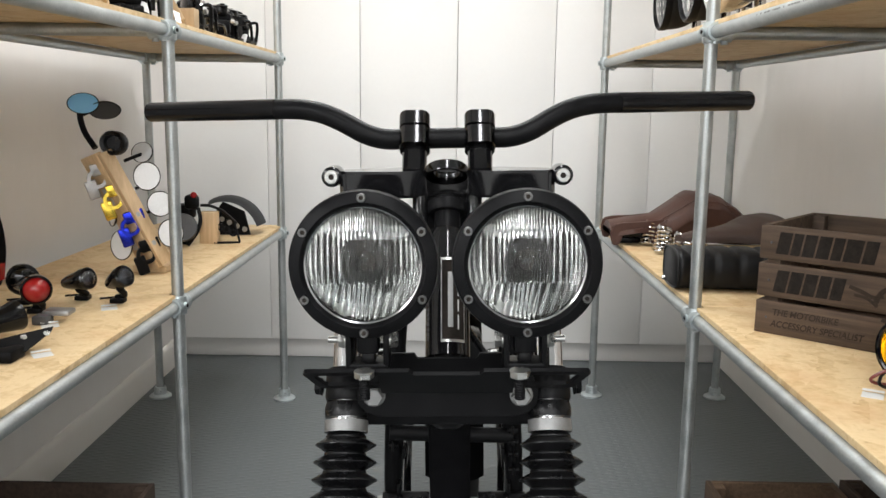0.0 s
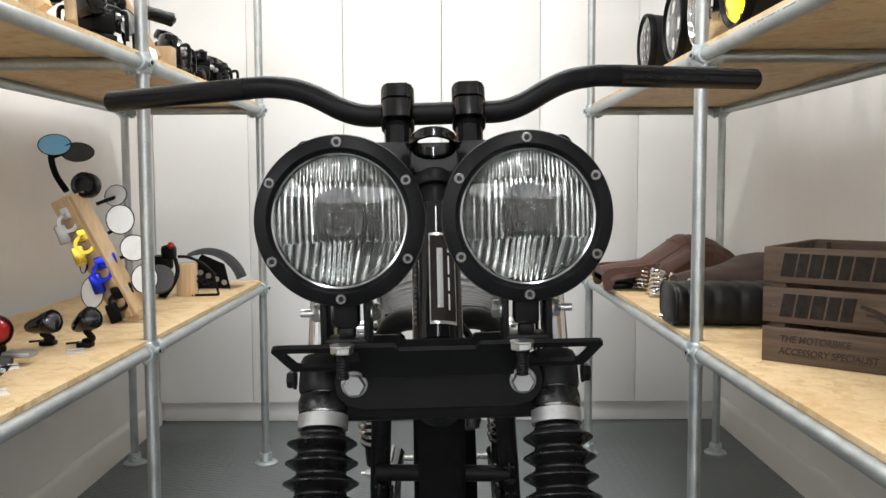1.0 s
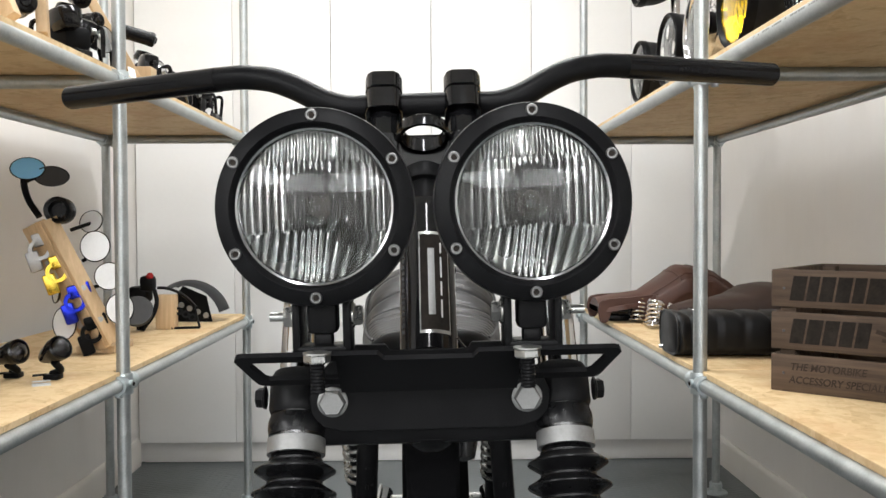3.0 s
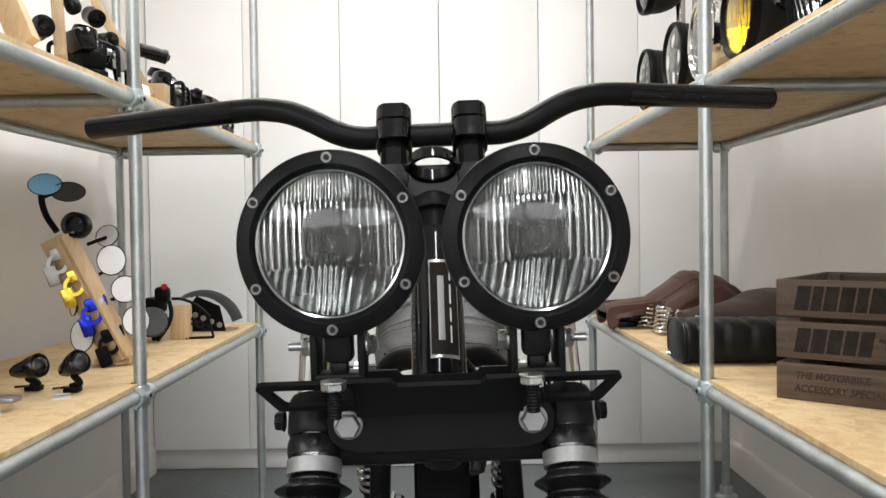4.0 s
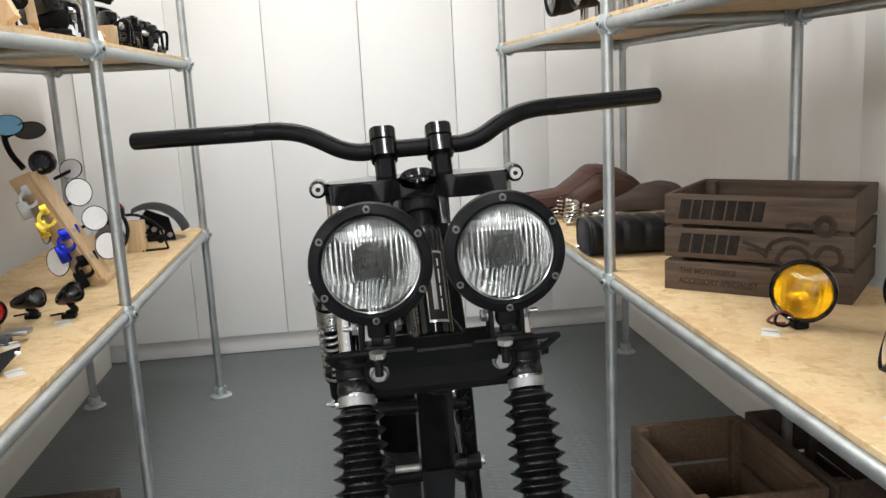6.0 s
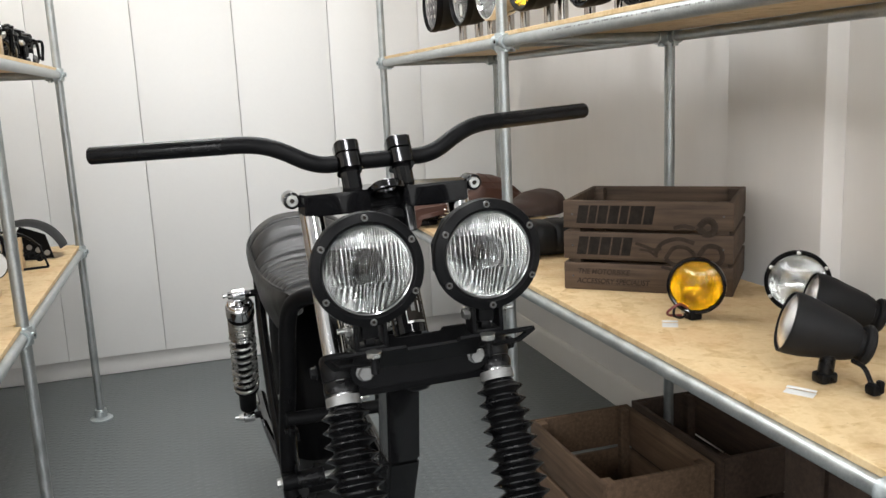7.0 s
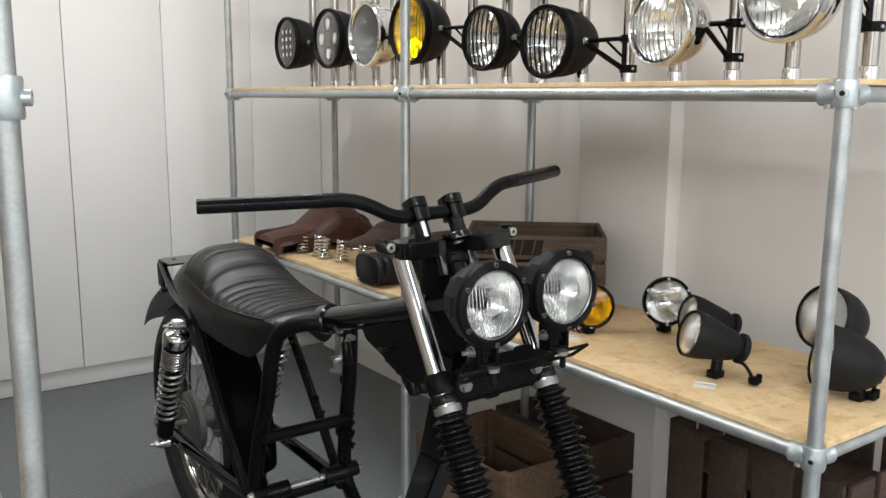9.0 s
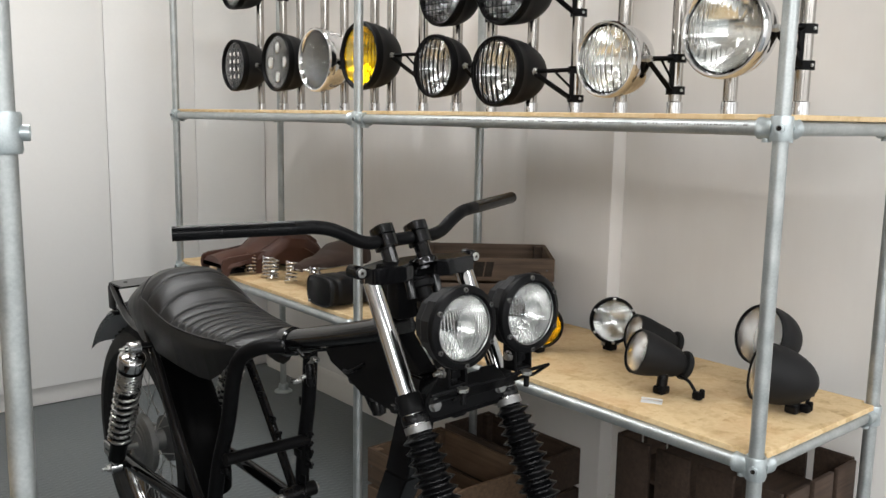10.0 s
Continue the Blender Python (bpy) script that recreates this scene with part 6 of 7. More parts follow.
# ---- left shelf, middle board ----
def mirror_disc(loc, normal, r, glass_mat, label, squash=1.0, arm=None, stem=0.0048):
    """Round mirror in a thin black rim, with a short stalk."""
    t = thing("round_mirror", (0, 0, 0), (0, 0, 0), label, "mirror", "display mirrors")
    m = along(loc, normal) @ Matrix.Diagonal((1, squash, 1, 1))
    part("glass", lathe([(0, 0.0035), (r * 0.6, 0.0033), (r * 0.93, 0.0026)], 40, m), glass_mat, t, "mirror glass")
    part("housing", lathe([(0, -0.010), (r * 0.6, -0.009), (r * 0.95, -0.002), (r, 0.002), (r * 0.97, 0.004), (r * 0.93, 0.003)], 40, m), GLOSS, t, "black mirror housing")
    if arm:
        part("stalk", sweep(curve([Vector(loc) - Vector(normal).normalized() * 0.008] + [Vector(p) for p in arm], 6), stem, 10), SATIN, t)
    return t


def bar_clamp(loc, mat, label):
    t = thing("bar_clamp", loc, (0, -18, 20), label, "clamp", "display clamps")
    t.scale = (1.55, 1.3, 1.55)
    part("ring", lathe([(0.011, -0.010), (0.017, -0.010), (0.018, 0), (0.017, 0.010), (0.011, 0.010)], 24, FRONT, close=True), mat, t)
    part("block", add_box(box((0.036, 0.020, 0.022), (0.012, 0, 0.016), 0.003), (0.020, 0.018, 0.034), (-0.014, 0, -0.016), 0.003), mat, t)
    part("screw", rod((0.02, -0.016, 0.018), (0.02, 0.016, 0.018), 0.0045, 12), ZINC, t)
    return t


def mirror_stand():
    b0, b1 = Vector((-0.785, 3.885, MID_L)), Vector((-0.930, 3.835, 1.055))
    ax = (b1 - b0)
    L = ax.length
    side = Vector((0.815, -0.58, 0)).normalized()
    z = ax.normalized()
    side = (side - z * side.dot(z)).normalized()
    nrm = z.cross(side)
    m = Matrix((( side.x, nrm.x, z.x, b0.x), (side.y, nrm.y, z.y, b0.y), (side.z, nrm.z, z.z, b0.z + 0.012), (0, 0, 0, 1)))
    t = thing("display_stand", label="leaning pale timber display stand for mirrors and clamps", category="stand")
    part("plank", box((0.092, 0.019, L), (-0.008, 0, L / 2), 0.0015, m), PINE, t)
    part("plank", box((0.019, 0.038, L - 0.01), (0.0485, 0.0115, L / 2), 0.0015, m), PINE, t)
    part("foot_block", box((0.10, 0.14, 0.018), (-0.80, 3.95, MID_L + 0.0095), 0.0015), PINE, t)
    P = lambda u, v, w=-0.016: m @ Vector((u, w, v * L))
    bar_clamp(tuple(P(-0.008, 0.82)), ALLOY, "silver bar clamp screwed to the stand")
    bar_clamp(tuple(P(0.014, 0.63)), GOLD, "gold anodised bar clamp screwed to the stand")
    bar_clamp(tuple(P(0.024, 0.39)), BLUE, "blue anodised bar clamp screwed to the stand")
    bar_clamp(tuple(P(0.024, 0.14)), SATIN, "black bar clamp screwed to the stand")
    for u, v in ((-0.012, 0.66), (-0.02, 0.26)):
        bm = box((0.026, 0.001, 0.05), (0, 0, 0), 0, m @ Matrix.Translation((u, -0.012, v * L)))
        solid("price_tag", bm, PAPER, "white tag hung on the display stand", "tag", "price tags", smooth=0)
    fwd = (0.25, -1, 0.12)
    mirror_disc((-0.812, 3.90, 1.072), (-0.45, -1, 0.25), 0.040, WHITEFACE, "round white-faced mirror near the top of the stand", 0.75, [(-0.83, 3.88, 1.06), (-0.85, 3.86, 1.05)])
    mirror_disc((-0.788, 3.86, 1.008), fwd, 0.037, WHITEFACE, "round white-faced mirror on the stand's edge", 1.1, [(-0.80, 3.90, 0.99), (-0.83, 3.88, 0.97)])
    mirror_disc((-0.750, 3.85, 0.932), fwd, 0.036, WHITEFACE, "round white-faced mirror on the stand's edge", 1.0, [(-0.78, 3.90, 0.91), (-0.81, 3.89, 0.90)])
    mirror_disc((-0.727, 3.86, 0.848), fwd, 0.035, WHITEFACE, "round white-faced mirror low on the stand", 1.15, [(-0.76, 3.91, 0.84), (-0.79, 3.90, 0.83)])
    mirror_disc((-0.872, 3.87, 0.810), (-0.5, -1, 0.1), 0.044, WHITEFACE, "larger round white-faced mirror behind the stand", 1.0, [(-0.85, 3.92, 0.83), (-0.83, 3.91, 0.85)])
    mirror_disc((-0.905, 3.90, 0.894), (-0.9, -0.7, 0.1), 0.036, MIRROR, "round mirror seen almost edge-on", 1.0, [(-0.88, 3.92, 0.90), (-0.86, 3.90, 0.91)])
    # pair of oval mirrors above the top, one blue
    top = mirror_disc((-0.952, 3.85, 1.207), (0.2, -1, 0.25), 0.043, BLUEMIRROR, "oval blue tinted mirror on a black stem", 0.70, [(-0.968, 3.862, 1.177), (-0.957, 3.86, 1.13), (-0.925, 3.85, 1.085)], 0.0085)
    mirror_disc((-0.905, 3.88, 1.190), (0.3, -0.6, -0.55), 0.043, GREYPLASTIC, "dark oval mirror seen from behind", 0.75, [(-0.94, 3.87, 1.185), (-0.962, 3.862, 1.175)])
    g = thing("bar_end_grip", label="black rubber bar end on the display stand", category="grip")
    part("sleeve", lathe([(0, -0.03), (0.026, -0.03), (0.034, -0.022), (0.034, 0.022), (0.030, 0.028), (0.022, 0.026), (0.020, 0.0), (0, 0.0)], 32, along((-0.868, 3.84, 1.100), (0.15, -1, 0.05))), RUBBER, g)
    part("collar", rod((-0.872, 3.87, 1.100), (-0.90, 3.86, 1.095), 0.022, 20), BROWN, g)


def mini_spot(loc, yaw, pitch, r, label, lens, foot, body=0.06, rim=None):
    """Small bullet spot or tail lamp on a bent bracket."""
    t = thing("small_lamp", (0, 0, 0), (0, 0, 0), label, "lamp", "small lamps")
    m = pose(*loc) @ pose(0, 0, 0, pitch, 0, yaw)
    def put(name, bm, mat, lab=""):
        bm.transform(m)
        return part(name, bm, mat, t, lab)
    put("body", lathe([(r * 0.92, -0.002), (r, 0.003), (r, 0.016), (r * 0.9, 0.026), (r * 0.7, body * 0.75), (r * 0.45, body), (0, body)], 36, Matrix.Rotation(-math.pi / 2, 4, "X")), GLOSS)
    put("rim", lathe([(r * 0.82, 0.001), (r * 0.9, 0.005), (r * 1.02, 0.002), (r * 1.02, -0.006), (r * 0.82, -0.006)], 40, FRONT, close=True), rim or GLOSS)
    bulge = 0.02 if lens is REDPLASTIC else 0.012
    put("lens", lathe([(0, bulge), (r * 0.3, bulge * 0.94), (r * 0.6, bulge * 0.66), (r * 0.84, 0.001)], 32, FRONT), lens)
    put("reflector", reflector(r * 0.82, 0.02), DARKREFL if lens is SMOKE else REFL)
    b = Vector((foot[0], foot[1], MID_L))
    body_low = m @ Vector((0, body * 0.5, -r * 0.8))
    part("bracket", add_box(sweep(curve([body_low, (body_low + b) / 2 + Vector((0.012, 0.01, 0)), b + Vector((0, 0, 0.012))], 6), 0.008, 10), (0.034, 0.028, 0.012), tuple(b + Vector((0.004, 0, 0.0065))), 0.003), SATIN, t)
    part("lead", sweep(curve([b + Vector((0.01, 0.01, 0.01)), b + Vector((-0.02, 0.03, 0.006)), b + Vector((-0.05, 0.02, 0.005))], 6), 0.0026, 8), RUBBER, t)
    return t


def left_mid():
    mirror_stand()
    mini_spot((-0.710, 3.465, 0.803), 58, -24, 0.026, "small black spot lamp with a smoked lens", SMOKE, (-0.745, 3.500), 0.065)
    mini_spot((-0.800, 3.47, 0.795), 66, -14, 0.026, "small black spot lamp with a dark lens", SMOKE, (-0.842, 3.525), 0.08)
    mini_spot((-0.855, 3.330, 0.796), 32, 2, 0.033, "round tail lamp with a bright red lens", REDPLASTIC, (-0.890, 3.385), 0.05)
    mini_spot((-0.985, 3.300, 0.776), 12, 0, 0.038, "small lamp with a chrome ring", SMOKE, (-0.985, 3.345), 0.05, CHROME)
    mini_spot((-1.035, 3.12, 0.780), 20, 0, 0.040, "small lamp with a chrome ring", SMOKE, (-1.035, 3.17), 0.05, CHROME)
    mini_spot((-0.930, 3.420, 0.800), 30, 0, 0.036, "small black lamp among others", SMOKE, (-0.96, 3.47), 0.06)
    # grey cone lamp lying down
    c = thing("cone_lamp", label="black cone lamp body lying on the board", category="lamp", group="small lamps")
    m = along((-0.872, 3.105, MID_L + 0.033), (0.55, 0.83, 0.16)) @ Matrix.Scale(0.78, 4)
    part("body", lathe([(0, 0), (0.022, 0.0), (0.026, 0.01), (0.030, 0.06), (0.038, 0.10), (0.042, 0.115), (0.040, 0.122), (0.034, 0.118), (0.030, 0.09), (0, 0.08)], 36, m), GLOSS, c)
    part("lead", sweep(curve([(-0.90, 3.08, MID_L + 0.03), (-0.87, 3.03, MID_L + 0.012), (-0.82, 3.00, MID_L + 0.006), (-0.78, 3.03, MID_L + 0.010)], 6), 0.004, 8), RUBBER, c)
    part("lead", sweep(curve([(-0.86, 3.03, MID_L + 0.006), (-0.835, 2.99, MID_L + 0.016), (-0.815, 3.005, MID_L + 0.022), (-0.825, 3.03, MID_L + 0.008)], 6), 0.003, 8), REDPLASTIC, c)
    # pointed bracket plate
    t = thing("plate_bracket", label="dark pointed mounting bracket propped on the board", category="bracket")
    bm = prism([(-0.05, 0), (0.02, -0.012), (0.085, 0.028), (0.095, 0.04), (0.02, 0.035), (-0.03, 0.03)], 0.004, pose(-0.757, 3.03, MID_L + 0.018, -60, 0, 50))
    part("blade", bm, SATIN, t, smooth=0)
    part("base", box((0.05, 0.055, 0.024), (-0.765, 3.02, MID_L + 0.0125), 0.006), SATIN, t)
    bm = bmesh.new()
    for k in range(2):
        add_lathe(bm, [(0, 0), (0.006, 0), (0.006, 0.002), (0, 0.002)], 12, pose(-0.742 + 0.03 * k, 3.045 + 0.03 * k, MID_L + 0.038, 30, 0, 50))
    part("screws", bm, ZINC, t)
    g = thing("lever_bracket", label="small grey metal lever bracket", category="bracket")
    part("plate", box((0.06, 0.04, 0.012), (-0.800, 3.315, MID_L + 0.022), 0.004, None), ALLOY, g)
    part("base", box((0.035, 0.035, 0.02), (-0.825, 3.29, MID_L + 0.0105), 0.004), GREYPLASTIC, g)
    for loc, yaw in (((-0.713, 3.055, MID_L), 40), ((-0.845, 3.00, MID_L), 10), ((-0.737, 3.435, MID_L), 25), ((-0.80, 3.27, MID_L), 30)):
        tag(loc, yaw, (0.036, 0.026))
    # orange and black tail piece at the wall
    t = thing("tail_fairing", label="black and orange tail fairing standing by the wall", category="fairing")
    shape = [(0.0, 0.0), (0.098, 0.0)] + [(p.x, p.z) for p in curve([(0.112, 0, 0.03), (0.120, 0, 0.10), (0.112, 0, 0.17), (0.090, 0, 0.228), (0.052, 0, 0.258), (0.0, 0, 0.262)], 5)]
    part("shell", prism(shape, 0.05, pose(-1.19, 3.60, MID_L + 0.001, 0, 0, 62)), SATIN, t)
    part("orange_panel", prism([(0.004, 0.075), (0.048, 0.075), (0.062, 0.15), (0.05, 0.215), (0.004, 0.21)], 0.056, pose(-1.19, 3.60, MID_L + 0.001, 0, 0, 62)), ORANGE, t, "orange panel")
    part("red_lens", prism([(0.002, 0.014), (0.108, 0.014), (0.112, 0.058), (0.002, 0.062)], 0.056, pose(-1.19, 3.60, MID_L + 0.001, 0, 0, 62)), REDPLASTIC, t, "red lens strip")
    # back group: dark controls, block, bracket, short mudguard
    d = thing("switch_cluster", label="black switch and lamp cluster with a red cap", category="switchgear")
    part("body", add_box(box((0.06, 0.07, 0.05), (-0.85, 4.38, 0.845), 0.01), (0.045, 0.045, 0.05), (-0.82, 4.36, 0.88), 0.012), SATIN, d)
    part("pedestal", rod((-0.85, 4.38, MID_L + 0.002), (-0.85, 4.38, 0.83), 0.014, 16), SATIN, d)
    part("red_cap", lathe([(0, 0), (0.011, 0), (0.011, 0.008), (0.007, 0.012), (0, 0.012)], 20, along((-0.812, 4.35, 0.902), (0.6, -0.7, 0.4))), REDPLASTIC, d, "red cap")
    part("disc", lathe([(0, -0.012), (0.046, -0.012), (0.05, 0), (0.046, 0.012), (0, 0.012)], 36, along((-0.845, 4.33, 0.795), (0.3, -1, 0.4))), GREYPLASTIC, d, "grey round horn")
    part("strut", sweep(curve([(-0.80, 4.36, 0.86), (-0.79, 4.35, 0.82), (-0.80, 4.34, 0.78), (-0.83, 4.33, MID_L + 0.006)], 6), 0.007, 8), SATIN, d)
    b = thing("timber_block", label="small pale pine block with a black bracket", category="block")
    part("block", box((0.060, 0.045, 0.110), (-0.780, 4.42, MID_L + 0.0555), 0.002), PINE, b)
    br = thing("fender_bracket", label="black drilled mudguard bracket by the block", category="bracket")
    bm = sweep(curve([(-0.81, 4.42, 0.862), (-0.775, 4.43, 0.858), (-0.735, 4.45, 0.835), (-0.70, 4.47, 0.795)], 6), 0.014, 10, flat=0.35)
    part("strap", bm, SATIN, br)
    for k in range(3):
        part("eyelet", lathe([(0.006, -0.004), (0.013, -0.004), (0.013, 0.004), (0.006, 0.004)], 18, along((-0.745 + 0.022 * k, 4.43, 0.785 - 0.01 * k), (0.3, -1, 0.1)), close=True), SATIN, br)
    part("leg", add_rod(rod((-0.76, 4.40, MID_L + 0.004), (-0.675, 4.42, MID_L + 0.004), 0.004, 8), (-0.675, 4.42, MID_L + 0.004), (-0.70, 4.45, 0.80), 0.004, 8), SATIN, br)
    mg = thing("short_mudguard", label="short dark grey curved mudguard standing on the board", category="mudguard")
    bm = bmesh.new()
    n, w = 20, 8
    grid = []
    for i in range(n + 1):
        a = radians(118 - 100 * i / n)
        row = []
        for k in range(w + 1):
            u = -1 + 2 * k / w
            r = 0.150 - 0.018 * abs(u) ** 2.5
            row.append(bm.verts.new((-0.775 + r * math.cos(a) * 0.95, 4.66 + 0.065 * u, 0.735 - 0.012 + r * math.sin(a))))
        grid.append(row)
    for p, q in zip(grid, grid[1:]):
        for k in range(w):
            bm.faces.new((p[k], p[k + 1], q[k + 1], q[k]))
    bmesh.ops.solidify(bm, geom=bm.faces[:], thickness=0.003)
    bm.transform(pose(0.0, 0, 0.0))
    part("shell", bm, GREYPLASTIC, mg)
    part("drilled_stay", prism([(-0.80, MID_L + 0.003), (-0.68, MID_L + 0.003), (-0.70, 0.82), (-0.78, 0.855), (-0.82, 0.80)], 0.006, pose(0, 4.600, 0)), SATIN, mg)
    bm = bmesh.new()
    for k in range(4):
        add_lathe(bm, [(0, 0), (0.010, 0), (0.010, 0.001), (0, 0.001)], 14, along((-0.785 + 0.028 * k, 4.5968, 0.79 - 0.012 * k), (0, -1, 0)))
    part("drilled_holes", bm, ALLOY, mg)


# ---- left shelf, upper board ----
def grip(loc, d, r, L, label):
    t = thing("handlebar_grip", label=label, category="grip", group="display grips")
    prof = [(0, 0), (r * 0.75, 0), (r * 0.95, 0.005), (r, 0.012), (r * 0.96, L * 0.3), (r, L * 0.55), (r * 0.97, L * 0.75), (r * 1.06, L * 0.88), (r * 1.02, L * 0.96), (r * 0.75, L), (0, L)]
    part("sleeve", lathe(prof, 28, along(loc, d)), RUBBER, t)
    part("end_plug", lathe([(0, L), (r * 0.5, L), (r * 0.42, L + 0.004), (0, L + 0.005)], 20, along(loc, d)), GLOSS, t, "glossy end plug")
    return t


def lever_cluster(loc, turn, label, lever=False, seed=1):
    """Tight black lump of perch, reservoir, switch box, clamp and short leads."""
    t = thing("lever_assembly", loc, turn, label, "lever", "display levers")
    t.scale = (1.22, 1.22, 1.22)
    rng = random.Random(seed)
    part("foot", box((0.055, 0.060, 0.014), (0, 0, 0.0072), 0.003), RUBBER, t)
    part("perch", add_box(box((0.055, 0.060, 0.040), (0, 0, 0.034), 0.010), (0.040, 0.055, 0.026), (0.012, 0.018, 0.060), 0.008), SATIN, t)
    part("switch_box", box((0.036, 0.045, 0.042), (-0.012, -0.030, 0.060), 0.010, pose(0, 0, 0, rng.uniform(-14, 14), rng.uniform(-14, 14), 0)), GLOSS, t)
    part("clamp_ring", lathe([(0.012, -0.014), (0.022, -0.014), (0.022, 0.014), (0.012, 0.014)], 24, along((-0.004, 0.034, 0.042), (0.3, 1, 0)), close=True), SATIN, t)
    part("master_cap", lathe([(0, 0), (0.022, 0), (0.024, 0.006), (0.020, 0.020), (0, 0.024)], 24, pose(0.0, 0.002, 0.070, 10 * rng.random(), 12, 0)), GLOSS, t)
    for k in range(3):
        a = rng.uniform(0, 6.28)
        p = Vector((0.02 * math.cos(a), 0.03 * math.sin(a), 0.05))
        q = p + Vector((0.03 * math.cos(a), 0.035 * math.sin(a), -0.005))
        part("lead", sweep(curve([p, q + Vector((0, 0, 0.014)), q + Vector((0.004, 0.006, -0.036))], 6), 0.0042, 8), RUBBER, t)
    part("banjo_bolt", hex_head(0.006, 0.008, along((0.030, -0.022, 0.050), (1, -0.5, 0))), ZINC, t)
    if lever:
        part("lever", sweep(curve([(0.02, 0.02, 0.05), (0.035, 0.05, 0.052), (0.045, 0.085, 0.044), (0.05, 0.11, 0.034)], 6), [0.008] * 6 + [0.007] * 6 + [0.006] * 6 + [0.009], 10), SATIN, t)
    return t


def lean_plank(b0, b1, w, label, facing=(0.35, -1, 0)):
    """Pine plank leaning back, with a short foot behind."""
    b0, b1 = Vector(b0), Vector(b1)
    z = (b1 - b0).normalized()
    side = Vector(facing).normalized()
    side = (side - z * side.dot(z)).normalized()
    nrm = z.cross(side)
    L = (b1 - b0).length
    m = Matrix(((side.x, nrm.x, z.x, b0.x), (side.y, nrm.y, z.y, b0.y), (side.z, nrm.z, z.z, b0.z + 0.010), (0, 0, 0, 1)))
    t = thing("grip_stand", label=label, category="stand", group="grip stands")
    part("plank", box((w, 0.020, L), (0, 0, L / 2), 0.0015, m), PINE, t)
    part("foot_block", box((0.10, w, 0.016), (b0.x - 0.05, b0.y + 0.01, TOP_L + 0.0085), 0.0015), PINE, t)


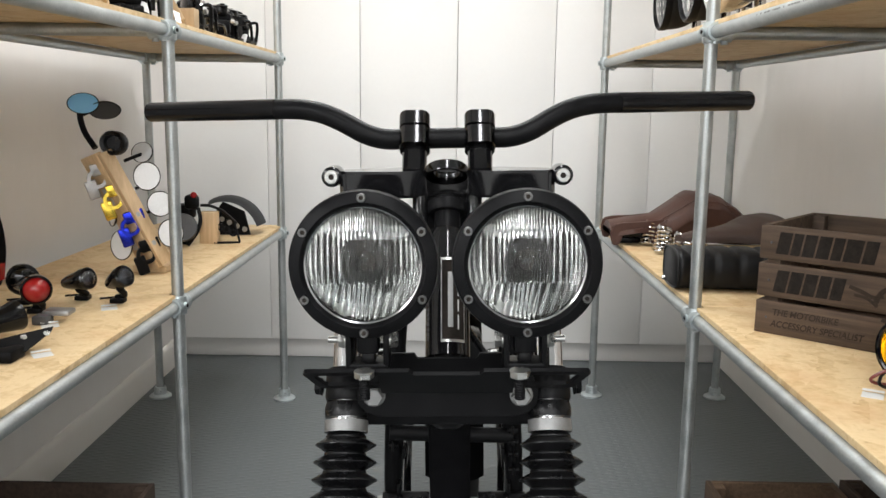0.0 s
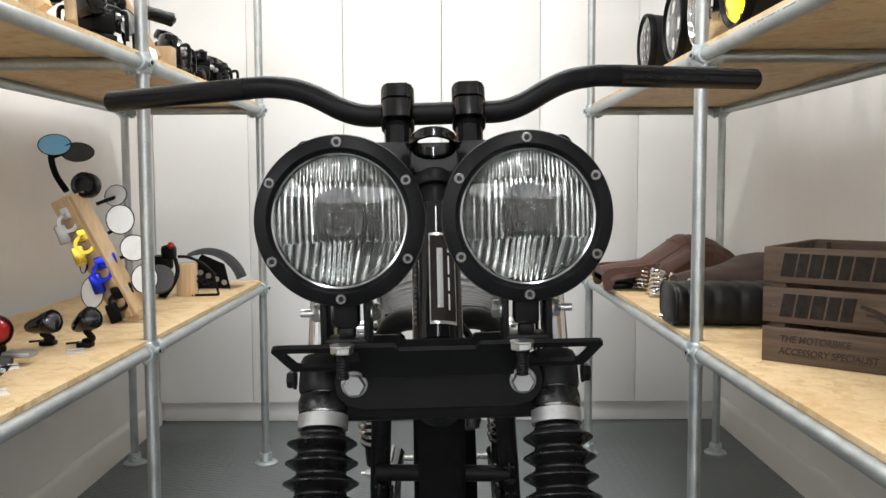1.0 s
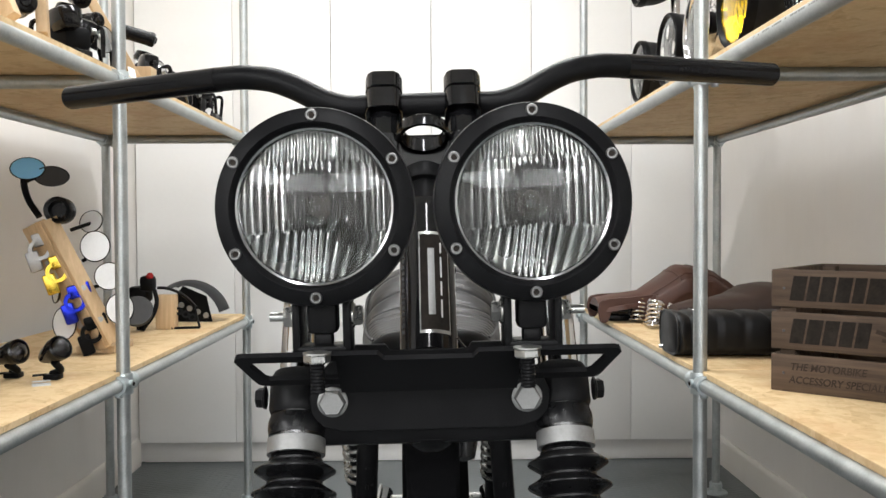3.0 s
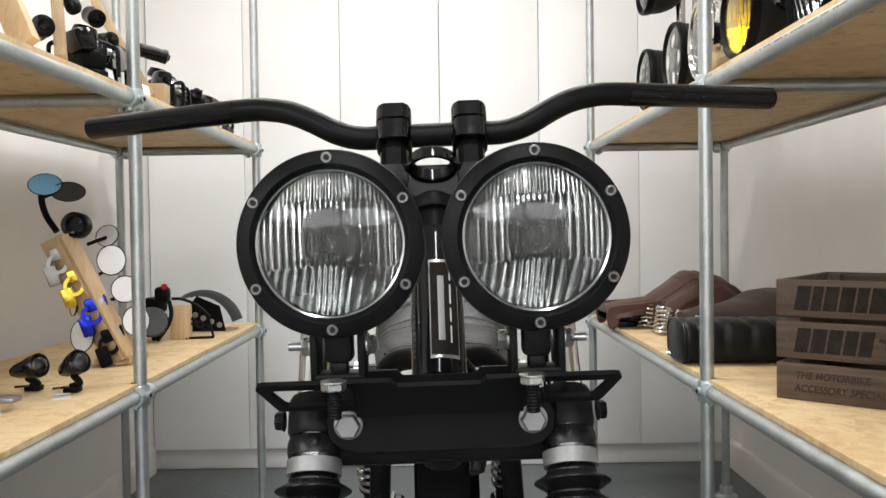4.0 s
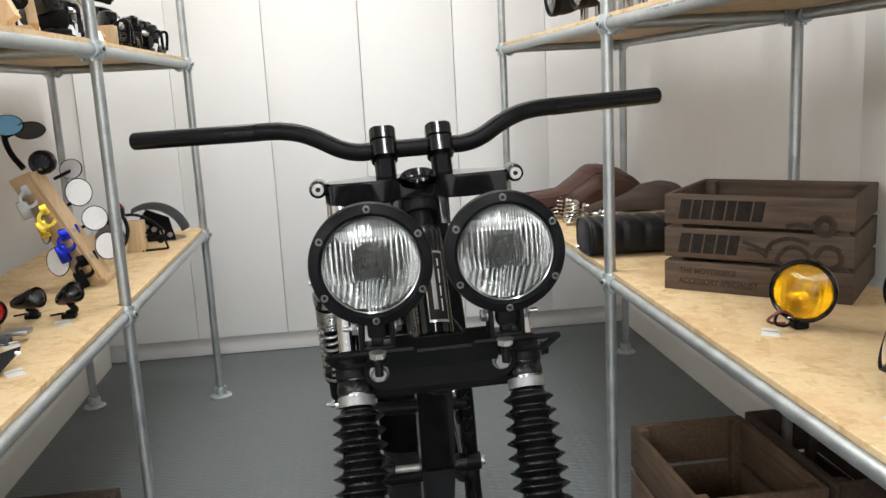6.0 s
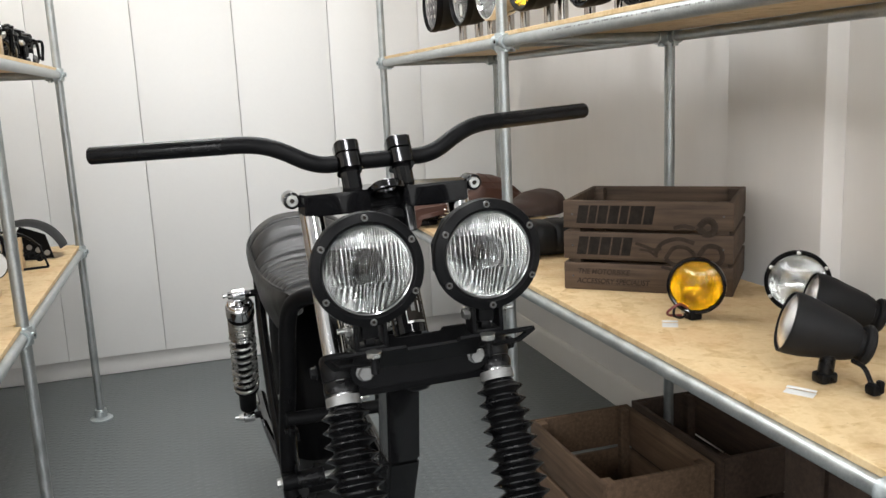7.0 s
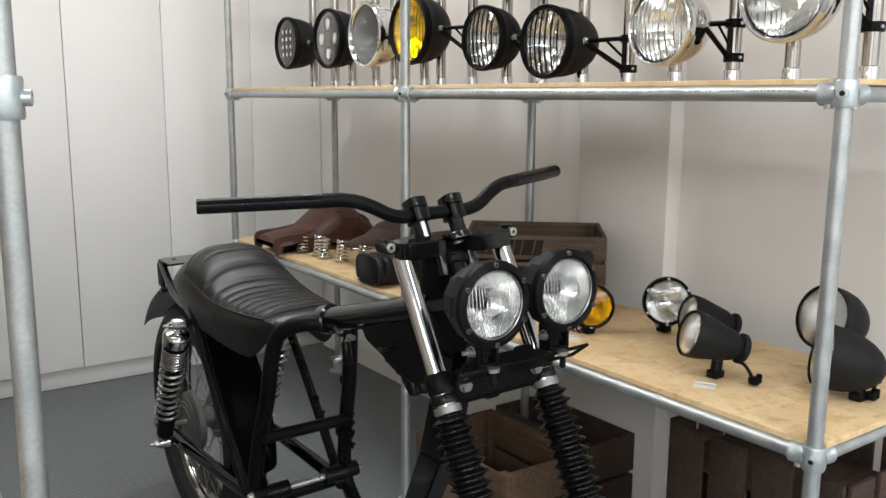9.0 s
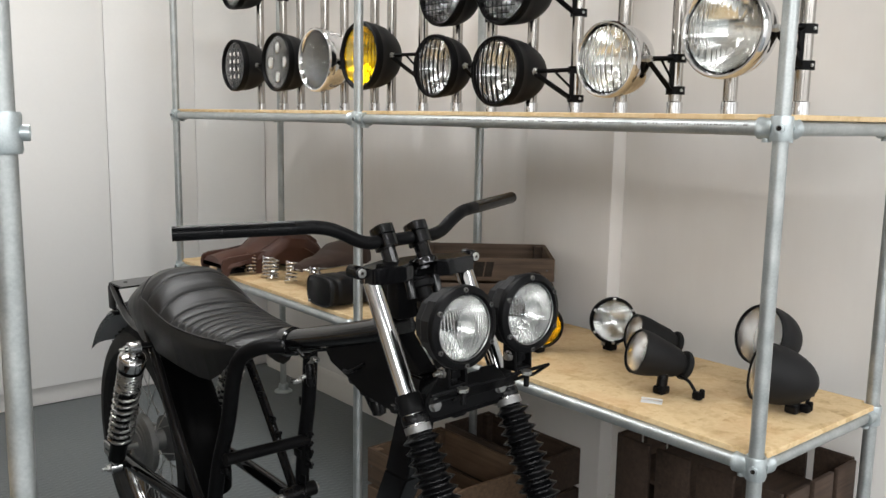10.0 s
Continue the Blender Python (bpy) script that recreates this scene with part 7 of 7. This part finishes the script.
def left_top():
    Z = TOP_L
    lean_plank((-0.735, 2.985, Z), (-0.690, 3.05, Z + 0.24), 0.050, "leaning pine stand with black rubber grips", (1, -0.3, 0))
    lean_plank((-0.680, 3.200, Z), (-0.815, 3.300, Z + 0.24), 0.050, "leaning pine stand with black rubber grips", (1, -0.3, 0))
    lean_plank((-0.680, 3.345, Z), (-0.705, 3.385, Z + 0.150), 0.062, "upright pine stand with dark grips")
    lean_plank((-0.655, 3.800, Z), (-0.785, 3.785, Z + 0.235), 0.052, "leaning pine stand with dark grips")
    grip((-0.800, 3.160, Z + 0.085), (0.80, -0.45, -0.06), 0.026, 0.085, "black rubber grip on a pine stand")
    grip((-0.830, 3.16, Z + 0.150), (0.95, -0.3, 0.0), 0.026, 0.110, "black rubber grip on a pine stand")
    grip((-0.725, 3.33, Z + 0.066), (0.62, -0.78, 0.0), 0.021, 0.070, "black rubber grip on a pine stand")
    grip((-0.800, 3.36, Z + 0.175), (0.6, -0.75, 0.1), 0.026, 0.080, "black rubber grip on a pine stand")
    t = thing("curved_lever", label="black ribbed curved lever over the stand", category="lever", group="display levers")
    part("arm", sweep(curve([(-0.775, 3.43, Z + 0.172), (-0.740, 3.43, Z + 0.182), (-0.705, 3.43, Z + 0.168), (-0.685, 3.43, Z + 0.130)], 6), [0.012] * 6 + [0.015] * 6 + [0.017] * 6 + [0.012], 12), RUBBER, t)
    part("red_mark", lathe([(0, 0), (0.004, 0), (0.003, 0.003), (0, 0.003)], 10, along((-0.700, 3.415, Z + 0.172), (0.3, -1, 0.3))), REDPLASTIC, t, "small red mark")
    grip((-0.800, 3.78, Z + 0.215), (0.5, -0.5, -0.30), 0.022, 0.055, "dark brown grip at the stand's top")
    grip((-0.760, 3.71, Z + 0.130), (0.75, -0.45, -0.05), 0.019, 0.070, "black rubber grip on a pine stand")
    grip((-0.715, 3.86, Z + 0.145), (0.85, 0.42, -0.20), 0.018, 0.085, "black rubber grip on a pine stand")
    lever_cluster((-0.700, 3.56, Z), (0, 0, 35), "black brake lever and master cylinder", False, 2)
    lever_cluster((-0.730, 3.64, Z), (0, 0, 5), "black clutch lever assembly lying on the board", False, 3)
    lever_cluster((-0.690, 3.48, Z), (0, 0, 60), "black lever assembly behind another one", False, 4)
    mirror_disc((-0.672, 3.630, Z + 0.072), (0.75, -0.8, 0.25), 0.024, CHROME, "small round chrome cap among the levers", 1.4, [(-0.69, 3.65, Z + 0.06), (-0.70, 3.655, Z + 0.04)])
    lever_cluster((-0.690, 3.960, Z), (0, 0, 40), "black lever assembly with a bright ring", False, 5)
    lever_cluster((-0.700, 4.05, Z), (0, 0, 10), "black switch and lever assembly", False, 6)
    mirror_disc((-0.655, 3.975, Z + 0.078), (0.6, -1, 0.5), 0.012, CHROME, "small bright ring among black levers", 1.0, [(-0.67, 3.99, Z + 0.065), (-0.68, 4.0, Z + 0.05)])
    for x, y, a, k in ((-0.700, 4.33, 20, 7), (-0.690, 4.42, -15, 8), (-0.690, 4.50, 60, 9), (-0.740, 4.40, 75, 10)):
        lever_cluster((x, y, Z), (0, 0, a), "black switch and lever assembly", k == 9, k)
    grip((-0.690, 4.33, Z + 0.085), (0.1, -0.2, 0.95), 0.018, 0.030, "black rubber grip stood up among the levers")
    grip((-0.675, 4.575, Z + 0.020), (0.10, 0.95, 0.0), 0.017, 0.080, "black rubber grip lying down")
    solid("timber_block", box((0.070, 0.045, 0.050), (-0.668, 3.862, Z + 0.026), 0.002), PINE, "small pale pine block", "block")
    for x, y, yaw, lean in ((-0.652, 3.52, 40, -55), (-0.650, 3.75, 40, -50), (-0.655, 4.47, 20, -40)):
        bm = box((0.018, 0.001, 0.050), (0, 0, 0), 0, pose(x, y, Z + 0.018, lean, 20, yaw))
        solid("price_tag", bm, PAPER, "white tag tied to the levers", "tag", "price tags", smooth=0)
    for k, pts in enumerate(([(-0.70, 4.15, Z + 0.03), (-0.66, 4.20, Z + 0.04), (-0.66, 4.25, Z + 0.03), (-0.67, 4.29, Z + 0.006)], [(-0.70, 3.98, Z + 0.02), (-0.66, 4.05, Z + 0.05), (-0.65, 4.09, Z + 0.03), (-0.66, 4.13, Z + 0.006)])):
        solid("cable_loop", sweep(curve(pts, 8), 0.005, 8), RUBBER, "loose black cable loop on the board", "cable", "cable loops")


left_mid()
left_top()
